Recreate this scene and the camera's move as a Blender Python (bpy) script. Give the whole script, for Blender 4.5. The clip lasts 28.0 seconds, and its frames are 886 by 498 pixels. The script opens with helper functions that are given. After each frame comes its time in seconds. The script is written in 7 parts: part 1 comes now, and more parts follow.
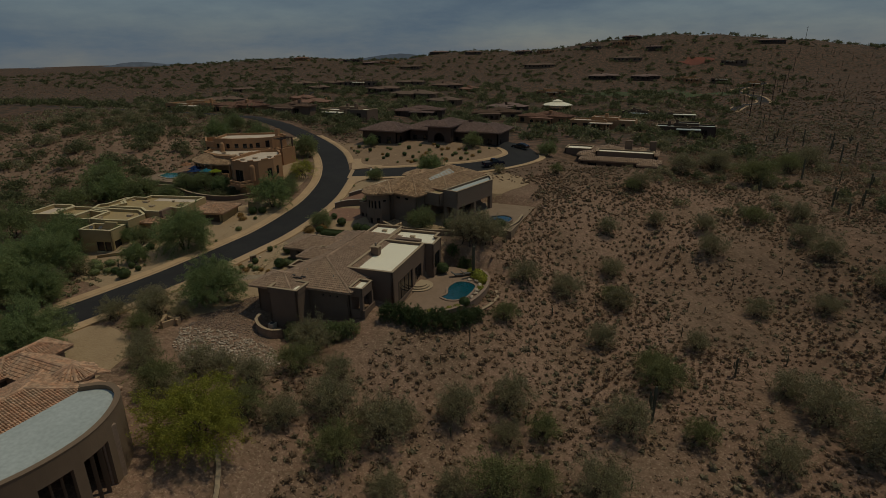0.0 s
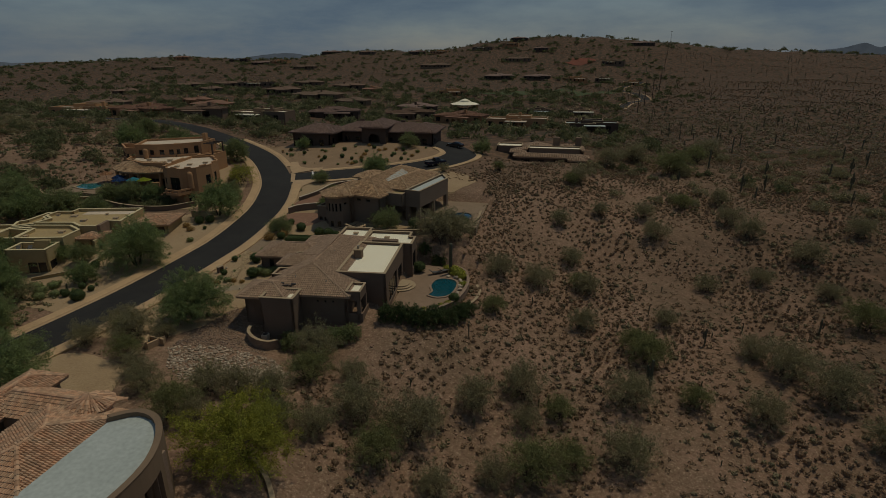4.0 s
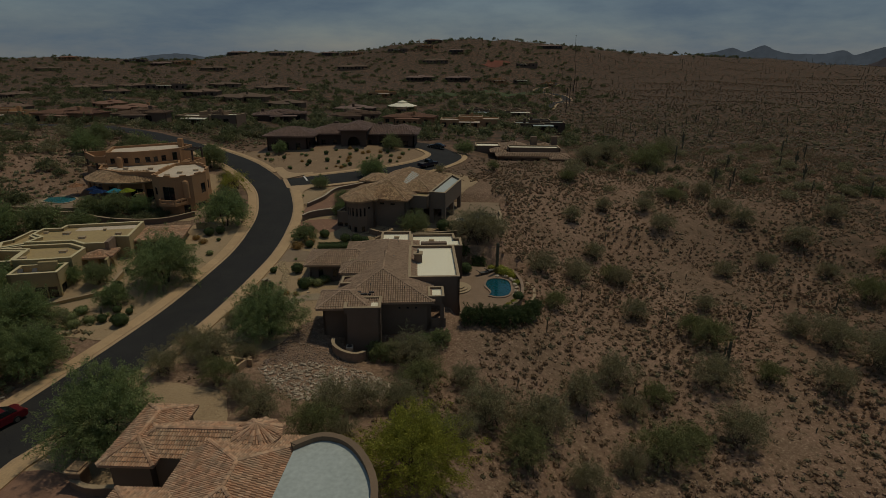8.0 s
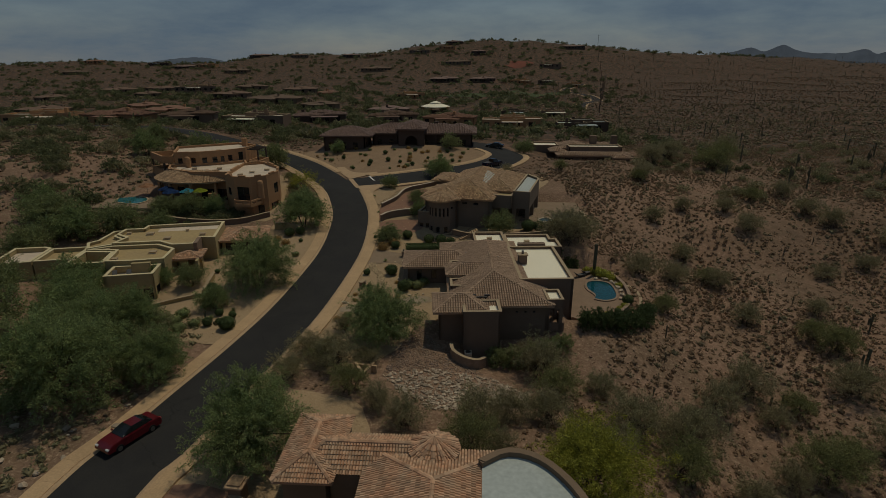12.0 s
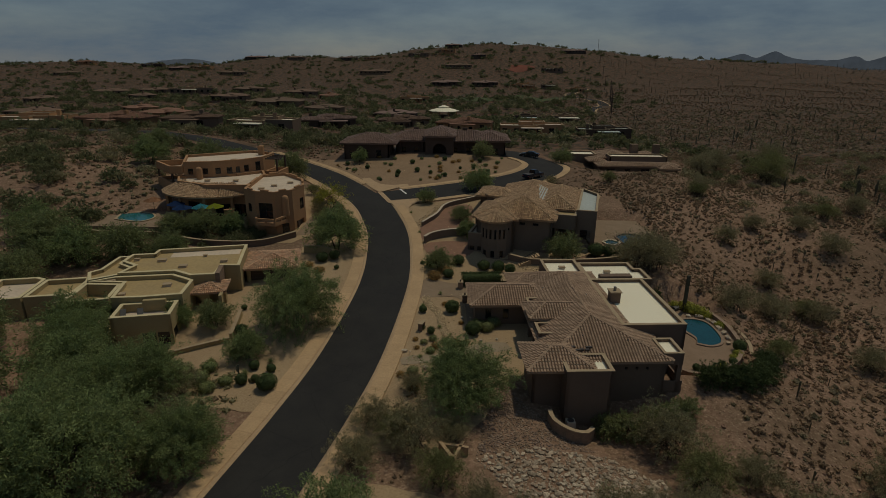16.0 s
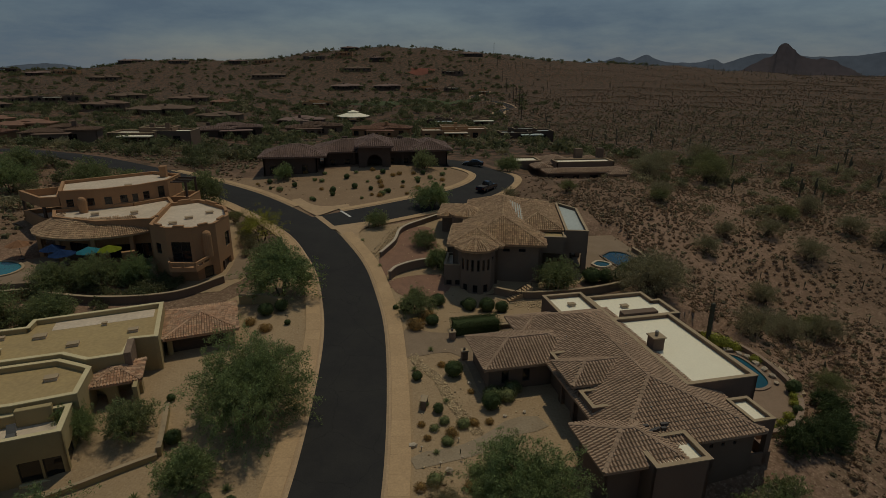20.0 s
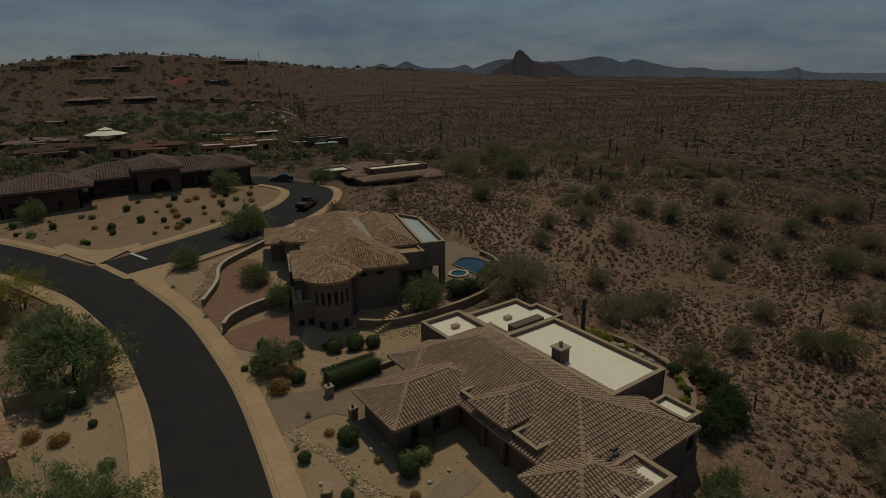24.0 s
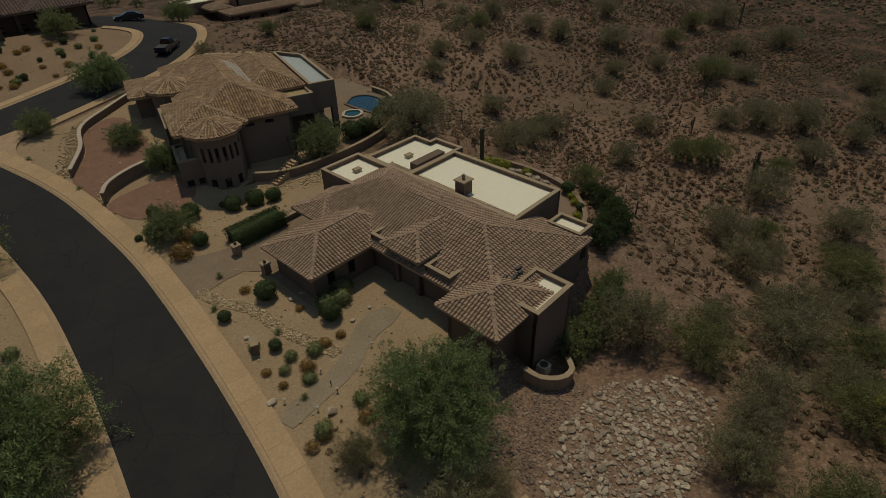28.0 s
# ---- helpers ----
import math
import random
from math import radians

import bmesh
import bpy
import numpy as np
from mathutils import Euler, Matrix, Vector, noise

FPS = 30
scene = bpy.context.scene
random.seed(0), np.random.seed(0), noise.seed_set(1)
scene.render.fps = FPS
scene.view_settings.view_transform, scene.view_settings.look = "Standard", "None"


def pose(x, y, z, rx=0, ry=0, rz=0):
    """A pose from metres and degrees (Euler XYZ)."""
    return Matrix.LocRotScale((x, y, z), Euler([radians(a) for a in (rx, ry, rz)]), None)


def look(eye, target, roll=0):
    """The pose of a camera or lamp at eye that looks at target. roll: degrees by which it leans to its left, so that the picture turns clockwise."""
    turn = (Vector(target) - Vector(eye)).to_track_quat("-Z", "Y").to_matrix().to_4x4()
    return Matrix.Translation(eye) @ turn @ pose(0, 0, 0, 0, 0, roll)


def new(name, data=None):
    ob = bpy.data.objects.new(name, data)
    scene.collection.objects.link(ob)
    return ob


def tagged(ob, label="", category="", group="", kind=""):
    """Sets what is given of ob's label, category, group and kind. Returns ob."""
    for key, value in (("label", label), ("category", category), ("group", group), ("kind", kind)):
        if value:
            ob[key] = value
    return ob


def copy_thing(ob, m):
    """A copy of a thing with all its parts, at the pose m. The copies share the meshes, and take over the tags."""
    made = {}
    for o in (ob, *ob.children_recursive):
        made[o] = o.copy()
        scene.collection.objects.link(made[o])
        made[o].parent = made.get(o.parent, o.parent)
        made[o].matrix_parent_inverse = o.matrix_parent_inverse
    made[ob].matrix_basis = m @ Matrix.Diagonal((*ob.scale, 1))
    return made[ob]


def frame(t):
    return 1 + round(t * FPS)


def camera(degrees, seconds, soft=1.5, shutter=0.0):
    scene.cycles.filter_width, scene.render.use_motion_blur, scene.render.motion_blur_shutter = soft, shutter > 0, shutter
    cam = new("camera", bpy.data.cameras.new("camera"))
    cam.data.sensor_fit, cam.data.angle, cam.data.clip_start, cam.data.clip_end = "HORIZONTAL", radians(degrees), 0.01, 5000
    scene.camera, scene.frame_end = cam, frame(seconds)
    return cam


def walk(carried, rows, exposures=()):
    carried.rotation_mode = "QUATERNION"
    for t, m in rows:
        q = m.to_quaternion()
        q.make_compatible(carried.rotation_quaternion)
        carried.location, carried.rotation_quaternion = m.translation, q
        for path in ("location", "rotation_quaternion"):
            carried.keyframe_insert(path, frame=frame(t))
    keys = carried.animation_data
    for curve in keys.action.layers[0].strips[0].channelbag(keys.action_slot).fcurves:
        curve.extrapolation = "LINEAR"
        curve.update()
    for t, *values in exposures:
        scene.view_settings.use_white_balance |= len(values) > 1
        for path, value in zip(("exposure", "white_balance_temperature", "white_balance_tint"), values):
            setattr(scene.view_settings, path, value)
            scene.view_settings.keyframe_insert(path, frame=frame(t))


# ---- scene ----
# seconds, eye, heading to the left of north, tilt and roll in degrees
PATH = [
    (0, (34.14, 6.18, 31.37), 22.75, -19.65, -0.47),
    (0.5, (33.26, 5.64, 31.47), 22.70, -19.60, -0.44),
    (1, (32.24, 5.08, 31.54), 22.83, -19.56, -0.39),
    (1.5, (31.10, 4.48, 31.61), 20.64, -19.62, -0.32),
    (2, (29.83, 3.82, 31.67), 15.81, -19.70, -0.25),
    (2.5, (28.38, 3.15, 31.67), 14.07, -19.73, -0.20),
    (3, (26.76, 2.51, 31.65), 13.42, -19.71, -0.15),
    (3.5, (24.96, 1.89, 31.64), 12.90, -19.72, -0.10),
    (5.5, (16.35, 0.01, 31.72), 5.45, -19.59, -0.02),
    (6, (13.69, -0.20, 31.67), 4.13, -19.59, 0.05),
    (6.5, (10.96, -0.43, 31.62), 2.92, -19.55, 0.15),
    (7, (8.19, -0.64, 31.56), 2.20, -19.49, 0.24),
    (7.5, (5.30, -0.78, 31.50), 1.90, -19.46, 0.30),
    (8, (2.29, -0.86, 31.44), 1.77, -19.51, 0.34),
    (8.5, (-0.77, -0.89, 31.33), 1.63, -19.45, 0.34),
    (9, (-3.61, -0.81, 31.20), 1.69, -19.46, 0.29),
    (9.5, (-5.87, -0.60, 31.07), 1.78, -19.48, 0.20),
    (10, (-7.42, -0.30, 30.91), 2.17, -19.44, 0.12),
    (10.5, (-8.36, 0.00, 30.73), 3.16, -19.36, 0.07),
    (11, (-8.93, 0.29, 30.58), 3.46, -19.33, 0.03),
    (11.5, (-9.40, 0.67, 30.45), 3.41, -19.34, -0.03),
    (13.5, (-13.15, 5.68, 29.80), 1.95, -19.19, 0.13),
    (14, (-14.46, 7.21, 29.76), 1.77, -19.18, 0.19),
    (14.5, (-15.86, 8.78, 29.69), 1.80, -19.06, 0.24),
    (15, (-17.31, 10.39, 29.65), 1.89, -19.00, 0.30),
    (15.5, (-18.74, 12.01, 29.61), 2.11, -18.98, 0.36),
    (16, (-20.10, 13.67, 29.55), 2.31, -18.96, 0.40),
    (16.5, (-21.39, 15.39, 29.45), 2.51, -18.91, 0.43),
    (17, (-22.62, 17.17, 29.33), 1.76, -18.85, 0.45),
    (17.5, (-23.79, 19.00, 29.24), 0.87, -18.82, 0.44),
    (18, (-24.91, 20.88, 29.17), -0.88, -18.76, 0.42),
    (18.5, (-26.00, 22.85, 29.09), -3.39, -18.71, 0.39),
    (19, (-27.06, 24.89, 28.99), -5.62, -18.65, 0.37),
    (19.5, (-28.07, 26.95, 28.88), -7.22, -18.60, 0.33),
    (20, (-29.01, 29.00, 28.76), -8.21, -18.57, 0.25),
    (20.5, (-29.95, 31.01, 28.58), -12.09, -18.41, 0.17),
    (22.5, (-32.64, 38.78, 28.16), -16.69, -18.25, -0.33),
    (23, (-33.11, 39.31, 28.14), -20.93, -18.35, -0.47),
    (23.5, (-33.29, 39.66, 27.94), -25.31, -18.09, -0.58),
    (24, (-33.27, 39.89, 27.76), -30.69, -17.95, -0.67),
    (24.5, (-33.31, 40.08, 27.75), -37.24, -17.93, -0.75),
    (25, (-33.45, 40.26, 27.81), -40.57, -17.85, -0.78),
    (25.5, (-33.59, 40.43, 27.85), -41.64, -17.94, -0.81),
    (26, (-33.62, 40.54, 27.86), -42.05, -20.50, -0.92),
    (26.5, (-33.52, 40.61, 27.87), -42.07, -24.40, -1.10),
    (27, (-33.41, 40.63, 27.89), -41.98, -28.17, -1.31),
    (27.5, (-33.36, 40.59, 27.93), -41.85, -31.92, -1.50),
    (28, (-33.35, 40.49, 28.01), -41.91, -35.01, -1.66),
]
cam = camera(77.2, 28.0, soft=0.6)
walk(cam, [(t, pose(*eye, 90 + tilt, 0, heading) @ pose(0, 0, 0, 0, 0, roll)) for t, eye, heading, tilt, roll in PATH],
     [(0, -1.75), (22, -1.75), (24, -1.8), (25.8, -1.78), (27, -1.62), (28, -1.52)])

# ---- light ----
SUN_AZ, SUN_EL = radians(38), radians(68)   # azimuth clockwise from +y
world = bpy.data.worlds.new("world")
scene.world = world
world.use_nodes = True
wn, wl = world.node_tree.nodes, world.node_tree.links
wn.clear()
sky = wn.new("ShaderNodeTexSky")
sky.sky_type, sky.sun_disc, sky.sun_elevation, sky.sun_rotation = "NISHITA", False, SUN_EL, SUN_AZ
sky.dust_density, sky.air_density, sky.altitude = 0.25, 1.3, 600
sky.ozone_density = 3.0
geo_w = wn.new("ShaderNodeTexCoord")
map_w = wn.new("ShaderNodeMapping")
map_w.inputs["Scale"].default_value = (1.0, 1.0, 4.0)
cloud = wn.new("ShaderNodeTexNoise")
cloud.inputs["Scale"].default_value, cloud.inputs["Detail"].default_value, cloud.inputs["Roughness"].default_value = 2.3, 9, 0.6
ramp_w = wn.new("ShaderNodeValToRGB")
ramp_w.color_ramp.elements[0].position, ramp_w.color_ramp.elements[1].position = 0.33, 0.6
ramp_w.color_ramp.elements[0].color = (0.6, 0.6, 0.6, 1)
ramp_w.color_ramp.elements[1].color = (0.97, 0.97, 0.97, 1)
mix_w = wn.new("ShaderNodeMixRGB")
mix_w.inputs["Color2"].default_value = (1.62, 2.36, 3.18, 1)
back = wn.new("ShaderNodeBackground")
back.inputs["Strength"].default_value = 0.15
out_w = wn.new("ShaderNodeOutputWorld")
wl.new(geo_w.outputs["Generated"], map_w.inputs["Vector"])
wl.new(map_w.outputs["Vector"], cloud.inputs["Vector"])
wl.new(cloud.outputs["Fac"], ramp_w.inputs["Fac"])
wl.new(ramp_w.outputs["Color"], mix_w.inputs["Fac"])
wl.new(sky.outputs["Color"], mix_w.inputs["Color1"])
wl.new(mix_w.outputs["Color"], back.inputs["Color"])
wl.new(back.outputs["Background"], out_w.inputs["Surface"])
sun = new("sun", bpy.data.lights.new("sun", "SUN"))
sun.data.energy, sun.data.angle, sun.data.color = 4.1, radians(0.53), (1.0, 0.91, 0.69)
sun.matrix_world = look((0, 0, 0), (-math.sin(SUN_AZ) * math.cos(SUN_EL), -math.cos(SUN_AZ) * math.cos(SUN_EL), -math.sin(SUN_EL)))


# ---- materials ----
def mat(name, color, rough=0.85, second=None, scale=3.0, amount=0.5, fine=40.0, bump=0.3, island=0.0, metal=0.0, spread=(0.35, 0.65), depth=0.02, rand=0.0):
    """A surface with two colours mixed by broad noise, a fine grain, relief, and optional piece-to-piece variation."""
    m = bpy.data.materials.new(name)
    m.use_nodes = True
    n, l = m.node_tree.nodes, m.node_tree.links
    b = n["Principled BSDF"]
    b.inputs["Roughness"].default_value, b.inputs["Metallic"].default_value = rough, metal
    if rough >= 0.84:
        b.inputs["Specular IOR Level"].default_value = 0.15
    pos = n.new("ShaderNodeNewGeometry")
    big = n.new("ShaderNodeTexNoise")
    big.inputs["Scale"].default_value, big.inputs["Detail"].default_value, big.inputs["Roughness"].default_value = scale, 6, 0.62
    l.new(pos.outputs["Position"], big.inputs["Vector"])
    rng = n.new("ShaderNodeMapRange")
    rng.inputs["From Min"].default_value, rng.inputs["From Max"].default_value = spread
    rng.inputs["To Max"].default_value = amount
    l.new(big.outputs["Fac"], rng.inputs["Value"])
    mix = n.new("ShaderNodeMixRGB")
    second = second or tuple(c * 0.72 for c in color)
    mix.inputs["Color1"].default_value, mix.inputs["Color2"].default_value = (*color, 1), (*second, 1)
    l.new(rng.outputs["Result"], mix.inputs["Fac"])
    small = n.new("ShaderNodeTexNoise")
    small.inputs["Scale"].default_value, small.inputs["Detail"].default_value = fine, 4
    l.new(pos.outputs["Position"], small.inputs["Vector"])
    hsv = n.new("ShaderNodeHueSaturation")
    val = n.new("ShaderNodeMapRange")
    val.inputs["To Min"].default_value, val.inputs["To Max"].default_value = 0.72, 1.28
    l.new(small.outputs["Fac"], val.inputs["Value"])
    last = val.outputs["Result"]
    for socket, width in (("Random Per Island", island), ):
        if width:
            isl = n.new("ShaderNodeMapRange")
            isl.inputs["To Min"].default_value, isl.inputs["To Max"].default_value = 1 - width, 1 + width
            l.new(pos.outputs[socket], isl.inputs["Value"])
            mul = n.new("ShaderNodeMath")
            mul.operation = "MULTIPLY"
            l.new(last, mul.inputs[0]), l.new(isl.outputs["Result"], mul.inputs[1])
            last = mul.outputs["Value"]
    if rand:
        info = n.new("ShaderNodeObjectInfo")
        isl = n.new("ShaderNodeMapRange")
        isl.inputs["To Min"].default_value, isl.inputs["To Max"].default_value = 1 - rand, 1 + rand
        l.new(info.outputs["Random"], isl.inputs["Value"])
        mul = n.new("ShaderNodeMath")
        mul.operation = "MULTIPLY"
        l.new(last, mul.inputs[0]), l.new(isl.outputs["Result"], mul.inputs[1])
        last = mul.outputs["Value"]
    l.new(last, hsv.inputs["Value"])
    l.new(mix.outputs["Color"], hsv.inputs["Color"])
    l.new(hsv.outputs["Color"], b.inputs["Base Color"])
    if bump:
        bp = n.new("ShaderNodeBump")
        bp.inputs["Strength"].default_value, bp.inputs["Distance"].default_value = bump, depth
        l.new(small.outputs["Fac"], bp.inputs["Height"])
        l.new(bp.outputs["Normal"], b.inputs["Normal"])
    return m


def leaf_mat(name, color, second, island=0.4):
    """Thin leaves: reflect and let light through, and differ from clump to clump."""
    m = mat(name, color, 0.75, second, 0.35, 0.9, 2.5, 0, island=island)
    n, l = m.node_tree.nodes, m.node_tree.links
    hsv = next(k for k in n if k.type == "HUE_SAT")
    tr, mx = n.new("ShaderNodeBsdfTranslucent"), n.new("ShaderNodeMixShader")
    mx.inputs["Fac"].default_value = 0.42
    n["Principled BSDF"].inputs["Specular IOR Level"].default_value = 0.15
    l.new(hsv.outputs["Color"], tr.inputs["Color"])
    l.new(n["Principled BSDF"].outputs["BSDF"], mx.inputs[1])
    l.new(tr.outputs["BSDF"], mx.inputs[2])
    l.new(mx.outputs["Shader"], n["Material Output"].inputs["Surface"])
    return m


DESERT = mat("desert_soil", (0.232, 0.135, 0.089), 0.95, (0.285, 0.181, 0.124), 0.05, 0.8, 1.6, 0.7, depth=0.12)


def dotted(m, color, scale, lo, hi, amount, mask=None):
    """Lays a broken cover of low dry growth over a ground material."""
    n, l = m.node_tree.nodes, m.node_tree.links
    hsv = next(k for k in n if k.type == "HUE_SAT")
    pos = next(k for k in n if k.type == "NEW_GEOMETRY")
    spots = n.new("ShaderNodeTexNoise")
    spots.inputs["Scale"].default_value, spots.inputs["Detail"].default_value, spots.inputs["Roughness"].default_value = scale, 3, 0.65
    rng, mix = n.new("ShaderNodeMapRange"), n.new("ShaderNodeMixRGB")
    rng.inputs["From Min"].default_value, rng.inputs["From Max"].default_value, rng.inputs["To Max"].default_value = lo, hi, amount
    old = hsv.inputs["Color"].links[0].from_socket
    mix.inputs["Color2"].default_value = (*color, 1)
    l.new(pos.outputs["Position"], spots.inputs["Vector"])
    l.new(spots.outputs["Fac"], rng.inputs["Value"])
    fac = rng.outputs["Result"]
    if mask is not None:
        mul = n.new("ShaderNodeMath")
        mul.operation = "MULTIPLY"
        l.new(fac, mul.inputs[0]), l.new(mask, mul.inputs[1])
        fac = mul.outputs["Value"]
    l.new(fac, mix.inputs["Fac"])
    l.new(old, mix.inputs["Color1"])
    l.new(mix.outputs["Color"], hsv.inputs["Color"])


dotted(DESERT, (0.130, 0.086, 0.048), 0.85, 0.50, 0.60, 0.30)
dotted(DESERT, (0.110, 0.080, 0.046), 0.09, 0.46, 0.62, 0.35)
dotted(DESERT, (0.105, 0.072, 0.044), 0.022, 0.45, 0.60, 0.30)


def bushy(m, color, scale, r0, r1, amount, mask=None):
    """Lays separate round bushes over a ground that stays far off."""
    n, l = m.node_tree.nodes, m.node_tree.links
    hsv = next(k for k in n if k.type == "HUE_SAT")
    pos = next(k for k in n if k.type == "NEW_GEOMETRY")
    cell, rng, mix = n.new("ShaderNodeTexVoronoi"), n.new("ShaderNodeMapRange"), n.new("ShaderNodeMixRGB")
    cell.voronoi_dimensions = "2D"
    cell.inputs["Scale"].default_value = scale
    rng.inputs["From Min"].default_value, rng.inputs["From Max"].default_value = r1, r0
    rng.inputs["To Max"].default_value = amount
    mix.inputs["Color2"].default_value = (*color, 1)
    old = hsv.inputs["Color"].links[0].from_socket
    l.new(pos.outputs["Position"], cell.inputs["Vector"]), l.new(cell.outputs["Distance"], rng.inputs["Value"])
    fac = rng.outputs["Result"]
    if mask is not None:
        mul = n.new("ShaderNodeMath")
        mul.operation = "MULTIPLY"
        l.new(fac, mul.inputs[0]), l.new(mask, mul.inputs[1])
        fac = mul.outputs["Value"]
    l.new(fac, mix.inputs["Fac"]), l.new(old, mix.inputs["Color1"]), l.new(mix.outputs["Color"], hsv.inputs["Color"])


def uplands(m):
    """Where the soil turns to the darker, redder ground of the far slopes, with a ragged border."""
    n, l = m.node_tree.nodes, m.node_tree.links
    pos = next(k for k in n if k.type == "NEW_GEOMETRY")
    sep, wob, total = n.new("ShaderNodeSeparateXYZ"), n.new("ShaderNodeTexNoise"), None
    wob.inputs["Scale"].default_value, wob.inputs["Detail"].default_value = 0.012, 5
    l.new(pos.outputs["Position"], sep.inputs[0]), l.new(pos.outputs["Position"], wob.inputs["Vector"])
    # starts well down the slope: its dark tone also stands for bushes' shaded sides
    for axis, lo, hi in (("Y", 105, 200), ("X", 22, 120), ("X", -130, -230)):
        r = n.new("ShaderNodeMapRange")
        r.inputs["From Min"].default_value, r.inputs["From Max"].default_value = lo, hi
        l.new(sep.outputs[axis], r.inputs["Value"])
        if total is None:
            total = r.outputs["Result"]
        else:
            k = n.new("ShaderNodeMath")
            k.operation = "MAXIMUM"
            l.new(total, k.inputs[0]), l.new(r.outputs["Result"], k.inputs[1])
            total = k.outputs["Value"]
    k = n.new("ShaderNodeMath")
    k.operation = "MULTIPLY_ADD"
    k.use_clamp = True
    k.inputs[1].default_value = 1.6
    l.new(total, k.inputs[0])
    w = n.new("ShaderNodeMapRange")
    w.inputs["From Min"].default_value, w.inputs["From Max"].default_value = 0.3, 0.7
    w.inputs["To Min"].default_value, w.inputs["To Max"].default_value = -0.6, 0.0
    l.new(wob.outputs["Fac"], w.inputs["Value"]), l.new(w.outputs["Result"], k.inputs[2])
    return k.outputs["Value"]


dotted(DESERT, (0.40, 0.285, 0.19), 4.2, 0.53, 0.62, 0.6)
dotted(DESERT, (0.125, 0.078, 0.046), 3.1, 0.52, 0.62, 0.65)
dotted(DESERT, (0.15, 0.10, 0.06), 1.3, 0.52, 0.62, 0.4)
up = uplands(DESERT)
dotted(DESERT, (0.126, 0.068, 0.043), 0.03, -1, 0, 0.85, up)
bushy(DESERT, (0.060, 0.046, 0.030), 0.46, 0.34, 0.46, 0.80, up)
bushy(DESERT, (0.042, 0.038, 0.024), 0.17, 0.26, 0.40, 0.75, up)
GRAVEL = mat("yard_gravel", (0.375, 0.265, 0.155), 0.95, (0.315, 0.215, 0.124), 0.25, 0.7, 5.0, 0.5, depth=0.05)
dotted(GRAVEL, (0.20, 0.135, 0.08), 6.0, 0.57, 0.66, 0.45)
dotted(GRAVEL, (0.47, 0.37, 0.24), 8.0, 0.58, 0.66, 0.5)
ASPHALT = mat("asphalt", (0.027, 0.0255, 0.025), 0.85, (0.036, 0.034, 0.031), 0.35, 0.8, 12.0, 0.2)
def cracked(m, scale, color):
    """Thin sealed cracks across a paved surface."""
    n, l = m.node_tree.nodes, m.node_tree.links
    hsv = next(k for k in n if k.type == "HUE_SAT")
    pos = next(k for k in n if k.type == "NEW_GEOMETRY")
    warp, add = n.new("ShaderNodeTexNoise"), n.new("ShaderNodeVectorMath")
    warp.inputs["Scale"].default_value = 0.8
    cell = n.new("ShaderNodeTexVoronoi")
    cell.feature = "DISTANCE_TO_EDGE"
    cell.inputs["Scale"].default_value = scale
    rng, mix = n.new("ShaderNodeMapRange"), n.new("ShaderNodeMixRGB")
    rng.inputs["From Min"].default_value, rng.inputs["From Max"].default_value = 0.006, 0.002
    rng.inputs["To Max"].default_value = 0.5
    old = hsv.inputs["Color"].links[0].from_socket
    mix.inputs["Color2"].default_value = (*color, 1)
    l.new(pos.outputs["Position"], warp.inputs["Vector"])
    l.new(pos.outputs["Position"], add.inputs[0]), l.new(warp.outputs["Color"], add.inputs[1])
    l.new(add.outputs["Vector"], cell.inputs["Vector"])
    l.new(cell.outputs["Distance"], rng.inputs["Value"]), l.new(rng.outputs["Result"], mix.inputs["Fac"])
    l.new(old, mix.inputs["Color1"]), l.new(mix.outputs["Color"], hsv.inputs["Color"])


cracked(ASPHALT, 0.16, (0.014, 0.013, 0.013))
CONCRETE = mat("tan_concrete", (0.49, 0.33, 0.185), 0.9, (0.42, 0.28, 0.155), 0.6, 0.7, 6.0, 0.15, rand=0.07)
KERB = mat("kerb_concrete", (0.46, 0.315, 0.185), 0.9, (0.38, 0.26, 0.155), 0.8, 0.7, 6.0, 0.15)
PAVER = mat("brick_paver", (0.27, 0.152, 0.100), 0.9, (0.21, 0.118, 0.080), 1.0, 0.8, 7.0, 0.4)
DRIVE = mat("drive_concrete", (0.27, 0.195, 0.13), 0.9, (0.22, 0.155, 0.10), 0.5, 0.8, 7.0, 0.25)
STUCCO_A = mat("taupe_stucco", (0.185, 0.128, 0.092), 0.95, (0.16, 0.11, 0.08), 0.5, 0.6, 20.0, 0.25)
STUCCO_B = mat("brown_stucco", (0.205, 0.152, 0.112), 0.95, (0.18, 0.13, 0.095), 0.5, 0.6, 20.0, 0.25)
STUCCO_C = mat("yellow_stucco", (0.40, 0.31, 0.16), 0.95, (0.33, 0.25, 0.13), 0.5, 0.6, 20.0, 0.25)
STUCCO_D = mat("peach_stucco", (0.40, 0.225, 0.115), 0.95, (0.34, 0.19, 0.10), 0.5, 0.6, 20.0, 0.25)
STUCCO_E = mat("dark_stucco", (0.10, 0.068, 0.052), 0.95, (0.085, 0.058, 0.045), 0.5, 0.6, 20.0, 0.25)
STUCCO_F = mat("sand_stucco", (0.21, 0.145, 0.095), 0.95, (0.17, 0.12, 0.08), 0.5, 0.6, 20.0, 0.25)
COPING = mat("parapet_coping", (0.40, 0.30, 0.19), 0.9, (0.33, 0.245, 0.155), 0.8, 0.7, 15.0, 0.2)
WHITE_ROOF = mat("white_roof_coating", (0.88, 0.80, 0.60), 0.7, (0.83, 0.74, 0.54), 0.25, 0.4, 9.0, 0.03)
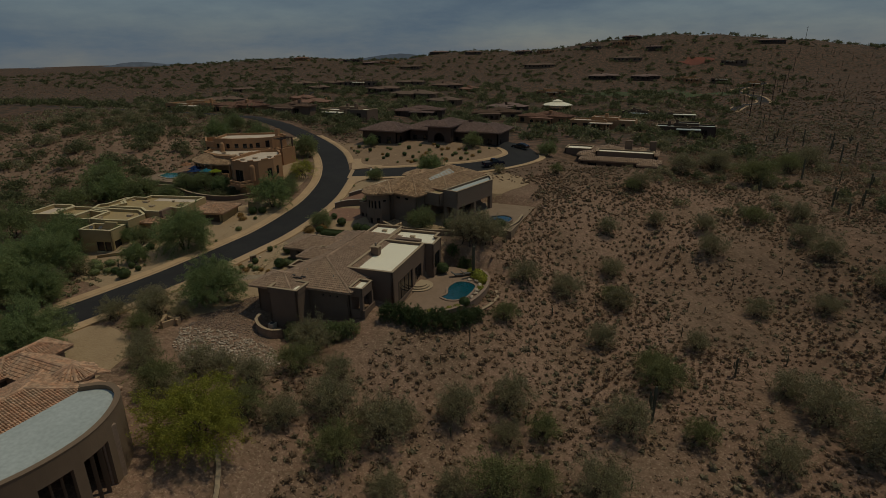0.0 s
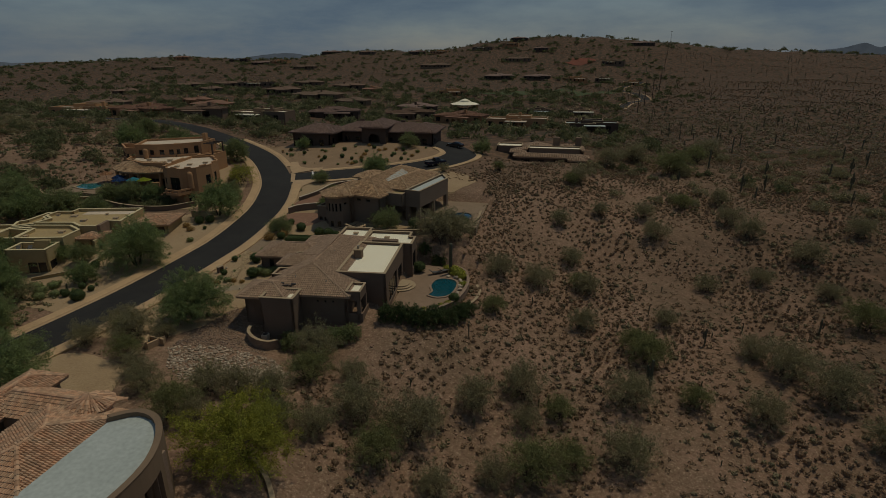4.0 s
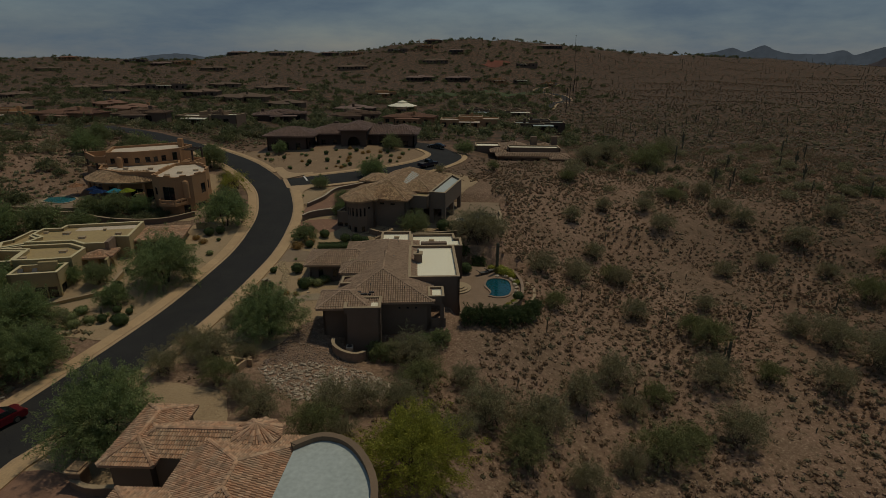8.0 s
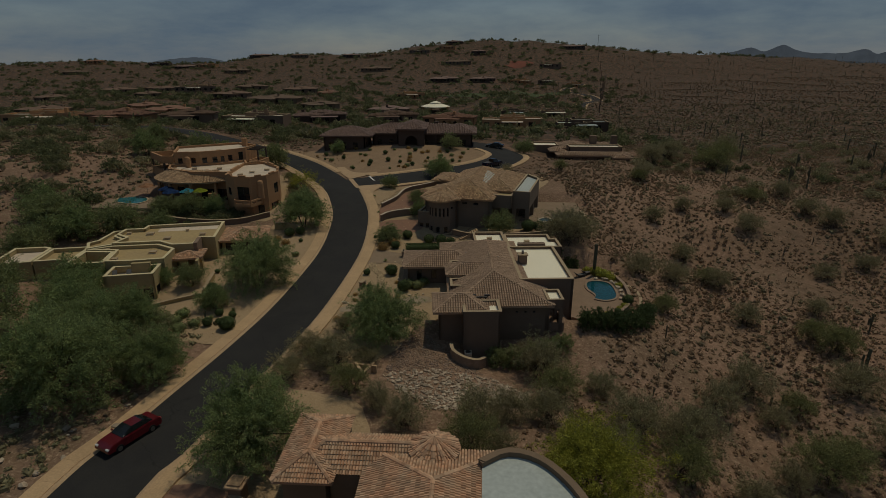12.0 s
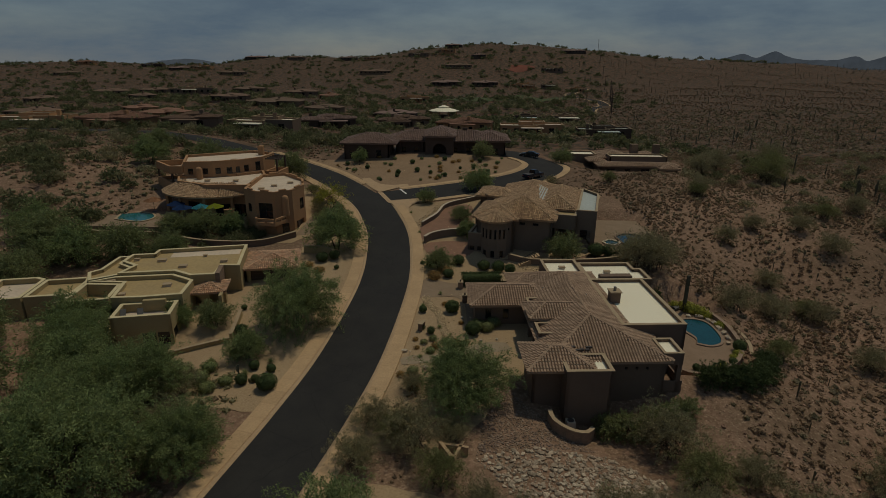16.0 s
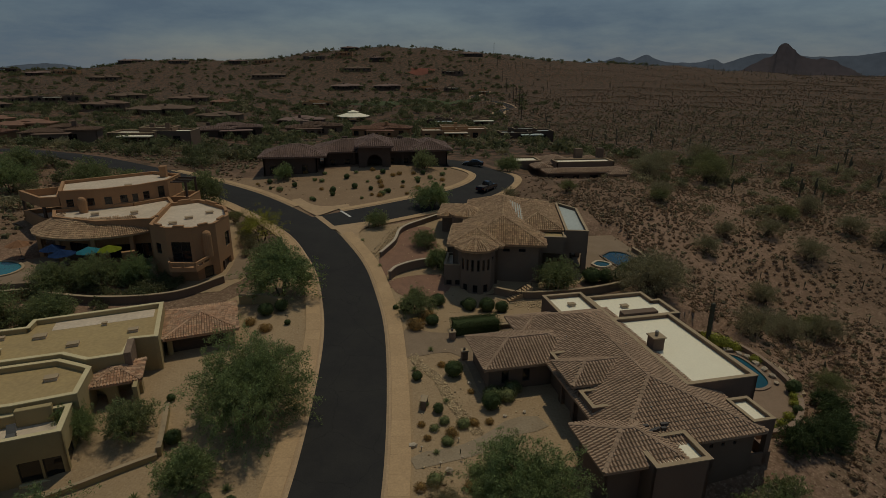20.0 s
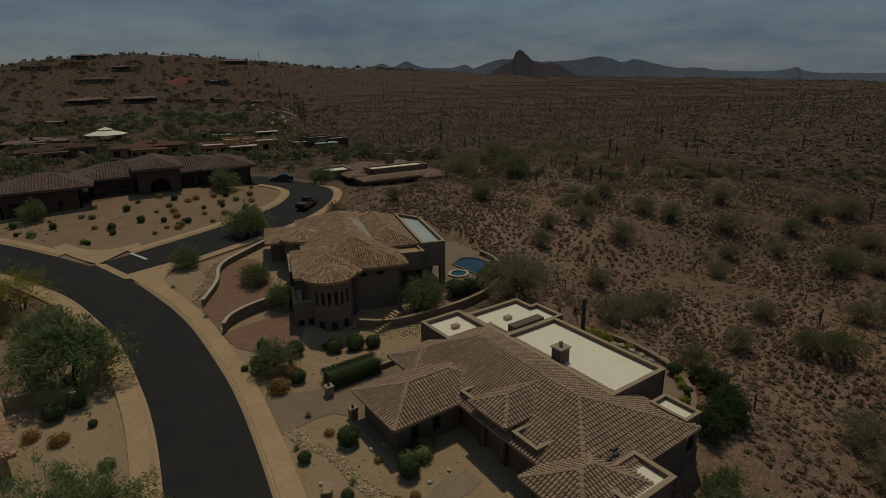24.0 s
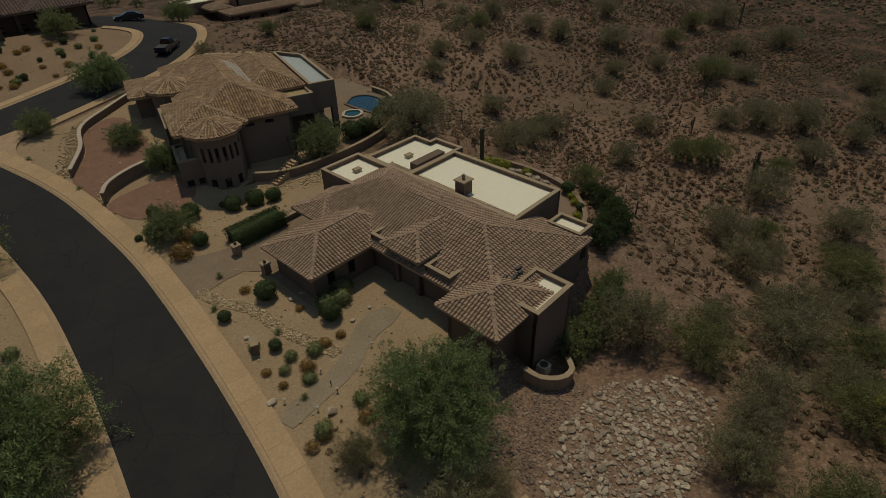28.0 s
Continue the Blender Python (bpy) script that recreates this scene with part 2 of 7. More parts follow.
TAN_ROOF = mat("tan_roof_coating", (0.40, 0.285, 0.125), 0.8, (0.34, 0.24, 0.11), 0.4, 0.7, 3.0, 0.08)
CREAM_ROOF = mat("cream_roof_coating", (0.62, 0.50, 0.37), 0.8, (0.50, 0.39, 0.28), 0.4, 0.7, 3.0, 0.08)
GREY_ROOF = mat("grey_roof_membrane", (0.42, 0.45, 0.42), 0.75, (0.36, 0.39, 0.36), 0.3, 0.7, 3.0, 0.05)
TILE_A = mat("brown_roof_tile", (0.40, 0.270, 0.180), 0.85, (0.33, 0.225, 0.150), 0.4, 0.7, 25.0, 0.2, island=0.16)
TILE_B = mat("buff_roof_tile", (0.48, 0.325, 0.190), 0.85, (0.34, 0.210, 0.125), 0.9, 0.8, 25.0, 0.2, island=0.26)
TILE_F = mat("terracotta_roof_tile", (0.50, 0.280, 0.165), 0.85, (0.46, 0.325, 0.215), 1.1, 0.8, 25.0, 0.2, island=0.28)
TILE_E = mat("dark_roof_tile", (0.225, 0.150, 0.122), 0.85, (0.18, 0.120, 0.098), 0.4, 0.7, 25.0, 0.2, island=0.2)
LOOSE = {"brown_roof_tile": mat("loose_brown_tile", (0.40, 0.270, 0.180), 0.85, (0.33, 0.225, 0.150), 0.4, 0.7, 25.0, 0.2, rand=0.18),
         "buff_roof_tile": mat("loose_buff_tile", (0.48, 0.315, 0.175), 0.85, (0.31, 0.185, 0.108), 0.9, 0.8, 25.0, 0.2, rand=0.34),
         "terracotta_roof_tile": mat("loose_terracotta_tile", (0.50, 0.280, 0.165), 0.85, (0.46, 0.325, 0.215), 1.1, 0.8, 25.0, 0.2, rand=0.28)}
GLASS = mat("tinted_glass", (0.012, 0.014, 0.016), 0.06, None, 1.0, 0.2, 2.0, 0)
FRAME = mat("bronze_frame", (0.05, 0.04, 0.034), 0.5, None, 2.0, 0.3, 30.0, 0)
WOOD = mat("dark_wood", (0.07, 0.045, 0.03), 0.7, None, 3.0, 0.5, 30.0, 0.2)
METAL = mat("weathered_metal", (0.25, 0.24, 0.22), 0.45, None, 3.0, 0.5, 20.0, 0.1, metal=0.8)
ROCK = mat("pale_rock", (0.46, 0.38, 0.28), 0.95, (0.29, 0.21, 0.145), 0.7, 0.9, 8.0, 0.5, island=0.35, depth=0.05)
BROKEN = mat("brown_broken_stone", (0.30, 0.215, 0.150), 0.95, (0.17, 0.125, 0.105), 0.6, 0.9, 8.0, 0.5, island=0.4, depth=0.05)
PEBBLE = mat("river_stone", (0.52, 0.39, 0.23), 0.9, (0.34, 0.24, 0.14), 1.5, 0.9, 8.0, 0.4, island=0.35)
STONEWALL = mat("stone_block", (0.27, 0.19, 0.135), 0.95, (0.20, 0.14, 0.10), 1.5, 0.8, 8.0, 0.5, rand=0.2)
BARK = mat("grey_bark", (0.085, 0.065, 0.048), 0.95, (0.06, 0.045, 0.035), 4.0, 0.6, 30.0, 0.5)
LEAF_G = leaf_mat("green_foliage", (0.205, 0.262, 0.105), (0.240, 0.272, 0.112), 0.4)
LEAF_M = leaf_mat("mesquite_foliage", (0.205, 0.242, 0.100), (0.238, 0.245, 0.110), 0.4)
LEAF_F = leaf_mat("valley_foliage", (0.132, 0.146, 0.066), (0.165, 0.158, 0.080), 0.4)
SCRUB = leaf_mat("olive_brown_scrub", (0.262, 0.208, 0.132), (0.250, 0.215, 0.120), 0.4)
SOILSTONE = mat("red_brown_stone", (0.30, 0.190, 0.130), 0.95, (0.19, 0.115, 0.080), 0.6, 0.9, 8.0, 0.5, island=0.35, depth=0.05)
LEAF_D = leaf_mat("grey_green_foliage", (0.268, 0.250, 0.135), (0.290, 0.242, 0.140), 0.4)
LEAF_Y = leaf_mat("yellow_green_foliage", (0.345, 0.325, 0.050), (0.280, 0.290, 0.060), 0.4)
LEAF_H = leaf_mat("hedge_foliage", (0.080, 0.110, 0.042), (0.100, 0.125, 0.050), 0.4)
BURSAGE = leaf_mat("dry_bursage", (0.305, 0.202, 0.128), (0.262, 0.190, 0.116), 0.4)
CACTUS = mat("cactus_skin", (0.10, 0.098, 0.055), 0.8, (0.12, 0.10, 0.065), 1.5, 0.6, 12.0, 0.3)
LEAF_L = leaf_mat("light_desert_foliage", (0.225, 0.222, 0.092), (0.195, 0.205, 0.085), 0.4)
DRYGOLD = leaf_mat("dry_gold_grass", (0.40, 0.25, 0.085), (0.28, 0.18, 0.07), 0.4)


# ---- helpers for building ----
def part(name, bm, material, parent=None, label=""):
    """Links a bmesh as one mesh object under a thing or a part."""
    me = bpy.data.meshes.new(name)
    bm.to_mesh(me)
    bm.free()
    me.materials.append(material)
    ob = new(name, me)
    if parent:
        ob.parent = parent
    if label:
        ob["label"] = label
    return ob


def raw(name, verts, faces, material, parent=None, smooth=False):
    me = bpy.data.meshes.new(name)
    if isinstance(verts, np.ndarray) and isinstance(faces, np.ndarray):
        n, k = faces.shape
        me.vertices.add(len(verts))
        me.vertices.foreach_set("co", verts.astype(np.float32).ravel())
        me.loops.add(n * k)
        me.loops.foreach_set("vertex_index", faces.astype(np.int32).ravel())
        me.polygons.add(n)
        me.polygons.foreach_set("loop_start", np.arange(0, n * k, k, dtype=np.int32))
        me.update(calc_edges=True)
        me.shade_flat()
    else:
        me.from_pydata(verts.tolist() if isinstance(verts, np.ndarray) else verts, [], faces.tolist() if isinstance(faces, np.ndarray) else faces)
    me.materials.append(material)
    if smooth:
        me.shade_smooth()
    ob = new(name, me)
    if parent:
        ob.parent = parent
    return ob


def thing(name, m, label, category, group="", kind=""):
    ob = new(name)
    ob.empty_display_size = 0.3
    ob.matrix_world = m
    return tagged(ob, label, category, group, kind)


def box(bm, x0, x1, y0, y1, z0, z1):
    v = [bm.verts.new((x, y, z)) for z in (z0, z1) for y in (y0, y1) for x in (x0, x1)]
    for f in ((0, 2, 3, 1), (4, 5, 7, 6), (0, 1, 5, 4), (2, 6, 7, 3), (1, 3, 7, 5), (0, 4, 6, 2)):
        bm.faces.new([v[i] for i in f])
    return v


def boxes(name, sizes, material, parent=None, label="", bevel=0.0):
    bm = bmesh.new()
    for s in sizes:
        box(bm, *s)
    if bevel:
        bmesh.ops.bevel(bm, geom=bm.edges[:], offset=bevel, segments=1, affect="EDGES")
    return part(name, bm, material, parent, label)


def tube(bm, path, radii, sides=6, cap=True):
    """A tapered tube along points."""
    rings = []
    for i, (p, r) in enumerate(zip(path, radii)):
        p = Vector(p)
        d = (Vector(path[min(i + 1, len(path) - 1)]) - Vector(path[max(i - 1, 0)])).normalized()
        a = d.orthogonal().normalized() if not rings else (rings[-1][1] - d * rings[-1][1].dot(d)).normalized()
        b = d.cross(a)
        rings.append(([bm.verts.new(p + (a * math.cos(k * math.tau / sides) + b * math.sin(k * math.tau / sides)) * r) for k in range(sides)], a))
    for (q, _), (w, _) in zip(rings, rings[1:]):
        for k in range(sides):
            bm.faces.new((q[k], q[(k + 1) % sides], w[(k + 1) % sides], w[k]))
    if cap:
        bm.faces.new(rings[-1][0])
        bm.faces.new(rings[0][0][::-1])


def spline(points, step=1.0):
    """A smooth line through points, at even steps."""
    p = np.array(points, float)
    q = np.vstack([2 * p[0] - p[1], p, 2 * p[-1] - p[-2]])
    out = []
    for i in range(1, len(q) - 2):
        n = max(2, int(np.linalg.norm(q[i + 1] - q[i]) / step * 2))
        for t in np.linspace(0, 1, n, endpoint=False):
            out.append(0.5 * (2 * q[i] + (q[i + 1] - q[i - 1]) * t + (2 * q[i - 1] - 5 * q[i] + 4 * q[i + 1] - q[i + 2]) * t ** 2
                              + (3 * q[i] - q[i - 1] - 3 * q[i + 1] + q[i + 2]) * t ** 3))
    out.append(p[-1])
    out = np.array(out)
    s = np.r_[0, np.cumsum(np.linalg.norm(np.diff(out, axis=0), axis=1))]
    k = np.linspace(0, s[-1], max(2, int(round(s[-1] / step)) + 1))
    return np.stack([np.interp(k, s, out[:, i]) for i in range(out.shape[1])], 1)


def beside(line, d):
    """The line moved d metres to its right."""
    t = np.gradient(line, axis=0)
    t /= np.linalg.norm(t, axis=1)[:, None]
    return line + np.stack([t[:, 1], -t[:, 0]], 1) * d


def smooth(a, b, x):
    t = np.clip((np.asarray(x, float) - a) / (b - a), 0, 1)
    return t * t * (3 - 2 * t)


def bump(x, y, cx, cy, rx, ry, h):
    return h * np.exp(-((x - cx) / rx) ** 2 - ((y - cy) / ry) ** 2)


# centre, half widths and height of each hill of the ridge
HILLS = ((-1000, 960, 190, 220, 1.2), (-800, 950, 140, 220, 13.4), (-600, 850, 120, 180, 19), (-450, 950, 120, 220, 9), (-310, 950, 110, 220, 25), (-180, 940, 110, 210, 17), (-60, 930, 95, 200, 34),
         (60, 930, 95, 200, 41.5), (180, 930, 95, 200, 30), (300, 890, 110, 210, 18), (430, 850, 130, 220, 16), (620, 760, 190, 260, 6), (900, 760, 260, 300, 7.2), (900, 420, 260, 200, 4.4))


def terr(x, y):
    """Height of the land at x, y: a shoulder that carries the road, a wash to the east, a valley and a ridge to the north."""
    x, y = np.asarray(x, float), np.asarray(y, float)
    near = (np.interp(y, [-300, 0, 50, 62, 80, 95, 112, 134, 160, 230, 330, 420, 6000],
                      [-4, -.6, 0, .35, .9, 2.1, 4.0, 5.2, 6.2, 1.5, -3, -2, -2]))
    # the slope that falls from the houses to the wash
    depth = np.interp(y, [-100, 50, 62, 93, 105, 118, 135, 200], [8.5, 7.0, 5.8, 6.7, 4.5, 3.7, 4.0, 3.0])
    edge = np.interp(y, [0, 45, 60, 80, 95, 107, 135], [-6, -6, 0, 4, 4, 7, 22])
    wash = depth * smooth(edge, edge + 26, x) - 7.0 * smooth(60, 420, x) - 3 * smooth(300, 900, x)
    # rise towards the west
    west = 4.0 * smooth(-50, -110, x) * smooth(70, 125, y) + 1.5 * smooth(-42, -80, x) * smooth(80, 60, y) - 3 * smooth(-60, -200, x) * smooth(160, 260, y)
    hills = sum(bump(x, y, *b) for b in HILLS) - 19.8 * smooth(500, 1500, x)
    far = -60 * smooth(1400, 4200, np.hypot(x, y))
    # low swells of the open desert
    far = far + (1.5 * np.sin(x * .041 + 1.3 * np.sin(y * .023)) * np.sin(y * .052 + .9 * np.sin(x * .019)) + .7 * np.sin(x * .11 + y * .07)) * smooth(105, 190, np.maximum(x, y - 190))
    mound = bump(x, y, -26, 152, 26, 13, 1.6)
    z = near - wash + west + hills + far + mound + bump(x, y, -5, 52, 9, 8, -2.0) + bump(x, y, -6, 56.5, 7, 4, -1.2) + bump(x, y, -56, 63, 8, 5, -1.8) + bump(x, y, 18, 154, 15, 9, -3.2) + bump(x, y, -15.5, 89, 6, 3.2, -1.0)
    # level terraces cut into the slope
    for x0, x1, y0, y1, level in ((1.0, 13.0, 63.0, 84.0, -1.7), (-1.2, 10.8, 92.6, 110.5, 2.1)):
        m = smooth(x0, x0 + 1, x) * smooth(x1 + 1, x1, x) * smooth(y0, y0 + 1, y) * smooth(y1 + 1, y1, y)
        z = z * (1 - m) + np.minimum(z, level) * m
    return z


def ribbon(name, a, b, lift, material, parent=None, across=2, crown=0.0):
    """A sheet between two lines, draped on the land."""
    rows = []
    for k in range(across + 1):
        f = k / across
        q = a * (1 - f) + b * f
        rows.append(np.c_[q, terr(q[:, 0], q[:, 1]) + lift + crown * 4 * f * (1 - f)])
    n = len(a)
    verts = np.concatenate(rows)
    faces = [(k * n + i, (k + 1) * n + i, (k + 1) * n + i + 1, k * n + i + 1) for k in range(across) for i in range(n - 1)]
    return raw(name, verts, faces, material, parent)


def patch(name, outline, lift, material, label, cell=1.2, wobble=0.35):
    """A sheet of ground cover inside an outline, draped on the land."""
    p = np.array(outline, float)
    (x0, y0), (x1, y1) = p.min(0), p.max(0)
    bm = bmesh.new()
    edge = spline(np.vstack([p, p[:1]]), 1.5)[:-1]
    rng = np.random.default_rng(5)
    edge = edge + rng.normal(0, wobble * 0.3, edge.shape)
    vs = [bm.verts.new((x, y, 0)) for x, y in edge]
    es = [bm.edges.new((vs[i], vs[(i + 1) % len(vs)])) for i in range(len(vs))]
    bmesh.ops.triangle_fill(bm, use_beauty=True, edges=es)
    for axis, lo, hi in ((0, x0, x1), (1, y0, y1)):
        for c in np.arange(lo + cell, hi, cell * 1.6):
            co, no = [0, 0, 0], [0, 0, 0]
            co[axis], no[axis] = c, 1
            bmesh.ops.bisect_plane(bm, geom=bm.verts[:] + bm.edges[:] + bm.faces[:], plane_co=co, plane_no=no)
    z = terr(np.array([v.co.x for v in bm.verts]), np.array([v.co.y for v in bm.verts]))
    for v, h in zip(bm.verts, z):
        v.co.z = h + lift
    for f in bm.faces:
        if f.normal.z < 0:
            f.normal_flip()
    return tagged(part(name, bm, material), label, "ground", kind="structure")


# ---- land ----
def spread(lo, hi, near_lo, near_hi, step, grow=1.07):
    c = list(np.arange(near_lo, near_hi, step))
    s = step
    while c[-1] < hi:
        s *= grow
        c.append(c[-1] + s)
    s = step
    while c[0] > lo:
        s *= grow
        c.insert(0, c[0] - s)
    return np.array(c)


gx, gy = spread(-4300, 4300, -110, 110, 1.25), spread(-900, 4300, 15, 185, 1.25)
XX, YY = np.meshgrid(gx, gy)
ZZ = terr(XX, YY)
rough_n = np.sin(XX * 0.9 + np.sin(YY * 0.7)) * np.sin(YY * 1.1 + np.sin(XX * 0.5)) * 0.07
rough_n += np.sin(XX * 0.21 + 1.3 * np.sin(YY * 0.13)) * np.sin(YY * 0.17 + np.sin(XX * 0.11)) * 0.25 * smooth(8, 40, XX)
ZZ = ZZ + rough_n * smooth(6, 14, XX)
nx, ny = len(gx), len(gy)
idx = np.arange(nx * ny).reshape(ny, nx)
faces = np.stack([idx[:-1, :-1], idx[:-1, 1:], idx[1:, 1:], idx[1:, :-1]], -1).reshape(-1, 4)
ground = tagged(raw("ground", np.c_[XX.ravel(), YY.ravel(), ZZ.ravel()], faces, DESERT, smooth=True), "red-brown stony desert soil between the houses and hills", "ground", kind="structure")

# ---- road ----
MAIN = spline([(-38, -60), (-38.6, 0), (-37.45, 31.5), (-36.1, 38), (-35.0, 44), (-34.1, 48.5), (-33.2, 53), (-31.95, 60.5), (-31.25, 68), (-30.8, 77), (-30.75, 84), (-31.2, 90),
               (-32.3, 98), (-34.3, 105), (-37.6, 113), (-44.5, 124), (-53, 134.5), (-64, 144), (-78, 153), (-96, 161), (-118, 168), (-160, 176), (-240, 178), (-330, 160)], 1.0)
HALF = 3.2
BRANCH = spline([(-40, 114), (-32, 118), (-18.4, 125), (-9, 131), (-3.2, 138), (-1.5, 145), (-5, 151.5), (-13, 156.5), (-24, 163), (-40, 172)], 1.0)
tagged(ribbon("road", beside(MAIN, -HALF), beside(MAIN, HALF), 0.10, ASPHALT, across=4, crown=0.05), "dark asphalt residential road curving between the houses", "road", kind="structure")
tagged(ribbon("road", beside(BRANCH, -4.0), beside(BRANCH, 4.0), 0.115, ASPHALT, across=4, crown=0.05), "dark asphalt side street leading to a turning head", "road", kind="structure")


def pavement(line, side, d0, d1, first, last, skip=()):
    """A kerb and a walk of cast slabs along one side of a road."""
    top = tagged(ribbon("pavement", beside(line, side * (d0 + 0.40))[first:last], beside(line, side * (d0 + 0.42))[first:last], 0.10, KERB), "tan concrete footpath in cast slabs with a rolled kerb", "pavement", kind="structure")
    a, b = beside(line, side * d0)[first:last], beside(line, side * (d0 + 0.45))[first:last]
    k = ribbon("kerb", a, b, 0.16, KERB, top)
    me = k.data
    n = len(a)
    for i in range(n):
        me.vertices[i].co.z -= 0.05
        me.vertices[i + n].co.z += 0.045
    a, b = beside(line, side * (d0 + 0.43)), beside(line, side * d1)
    j = first
    while j < last - 2:
        if not any(s <= j < e for s, e in skip):
            q = np.array([a[j], a[j + 2], b[j + 2], b[j]])
            q = q + (q.mean(0) - q) * 0.005
            z = terr(q[:, 0], q[:, 1])
            v = np.r_[np.c_[q, z + 0.215], np.c_[q, z - 0.1]]
            f = [(0, 1, 2, 3), (0, 4, 5, 1), (1, 5, 6, 2), (2, 6, 7, 3), (3, 7, 4, 0)]
            if side < 0:
                f = [t[::-1] for t in f]
            raw("slab", v, f, CONCRETE, top)
        j += 2


near_i = lambda line, x, y: int(np.argmin(np.hypot(line[:, 0] - x, line[:, 1] - y)))
pavement(MAIN, 1, HALF, HALF + 2.0, near_i(MAIN, -38, 5), near_i(MAIN, -36.2, 111))
pavement(MAIN, -1, HALF, HALF + 1.95, near_i(MAIN, -38, 5), near_i(MAIN, -72, 149))
pavement(MAIN, 1, HALF, HALF + 1.6, near_i(MAIN, -44, 123), near_i(MAIN, -72, 149))
pavement(BRANCH, 1, 4.0, 5.6, near_i(BRANCH, -31, 118), near_i(BRANCH, -3, 149))
pavement(BRANCH, -1, 4.0, 5.6, near_i(BRANCH, -31, 118), near_i(BRANCH, -8, 153))
# rounded corners of the side street, its concrete spandrels and the valley gutter across its mouth
def corner(inner, outer, lift, name, label):
    a, b = spline(inner, 0.5), spline(outer, 0.5)
    n = min(len(a), len(b))
    pick = lambda q: q[np.linspace(0, len(q) - 1, n).round().astype(int)]
    return tagged(ribbon(name, pick(a), pick(b), lift, KERB), label, "pavement", kind="structure")


corner([(-42.2, 129.5), (-40.2, 125.6), (-38.0, 123.7), (-35.2, 123.4), (-31.6, 124.3)], [(-40.6, 130.3), (-38.8, 127.2), (-37.2, 125.6), (-35.0, 125.1), (-32.0, 126.0)], .2, "pavement", "tan concrete footpath rounding the street corner")
corner([(-31.3, 107.2), (-32.2, 110.0), (-31.6, 113.0), (-29.8, 115.2), (-27.2, 116.9)], [(-29.4, 107.4), (-30.2, 110.0), (-29.7, 112.2), (-28.5, 113.8), (-26.4, 115.2)], .2, "pavement", "tan concrete footpath rounding the street corner")
corner([(-41.2, 127.0), (-39.2, 123.2), (-37.0, 119.8)], [(-40.1, 126.2), (-37.6, 123.8), (-33.0, 124.0)], .178, "pavement", "tan concrete spandrel at the street corner")
corner([(-34.4, 114.4), (-33.4, 112.2), (-32.3, 109.6)], [(-28.4, 116.4), (-31.0, 113.9), (-31.9, 109.4)], .178, "pavement", "tan concrete spandrel at the street corner")
corner([(-37.4, 119.9), (-35.6, 115.9), (-34.3, 113.0)], [(-36.2, 119.6), (-34.5, 115.7), (-33.2, 112.8)], .182, "pavement", "worn concrete valley gutter across the side street")


# ---- parts of houses ----
def panel(xs, zs, solid, y0, y1):
    """One slab of wall on a grid of cells, with the cells that are not solid left open."""
    bm = bmesh.new()
    got = {}
    def v(i, j, s):
        if (i, j, s) not in got:
            got[i, j, s] = bm.verts.new((xs[i], (y0, y1)[s], zs[j]))
        return got[i, j, s]
    nx, nz = len(xs) - 1, len(zs) - 1
    full = lambda i, j: 0 <= i < nx and 0 <= j < nz and solid((xs[i] + xs[i + 1]) / 2, (zs[j] + zs[j + 1]) / 2)
    for i in range(nx):
        for j in range(nz):
            if not full(i, j):
                continue
            bm.faces.new((v(i, j, 0), v(i + 1, j, 0), v(i + 1, j + 1, 0), v(i, j + 1, 0)))
            bm.faces.new((v(i, j, 1), v(i, j + 1, 1), v(i + 1, j + 1, 1), v(i + 1, j, 1)))
            if not full(i - 1, j):
                bm.faces.new((v(i, j, 0), v(i, j + 1, 0), v(i, j + 1, 1), v(i, j, 1)))
            if not full(i + 1, j):
                bm.faces.new((v(i + 1, j, 0), v(i + 1, j, 1), v(i + 1, j + 1, 1), v(i + 1, j + 1, 0)))
            if not full(i, j - 1):
                bm.faces.new((v(i, j, 0), v(i, j, 1), v(i + 1, j, 1), v(i + 1, j, 0)))
            if not full(i, j + 1):
                bm.faces.new((v(i, j + 1, 0), v(i + 1, j + 1, 0), v(i + 1, j + 1, 1), v(i, j + 1, 1)))
    return bm


def window(parent, m, w, h, bars=1, casing=FRAME):
    """A framed pane with its sill, set into an opening."""
    cols = [-w / 2 + w * k / (bars + 1) for k in range(1, bars + 1)]
    xs = sorted([-w / 2, -w / 2 + .06, w / 2 - .06, w / 2] + [c + e for c in cols for e in (-.025, .025)])
    zs = [0, .06, h - .06, h]
    win = part("window", panel(xs, zs, lambda x, z: not .06 < z < h - .06 or abs(x) > w / 2 - .06 or any(abs(x - c) < .025 for c in cols), -.06, .06), casing, parent)
    win.matrix_local = m
    boxes("pane", [(-w / 2 + .05, w / 2 - .05, -.01, .01, .05, h - .05)], GLASS, win)
    return win


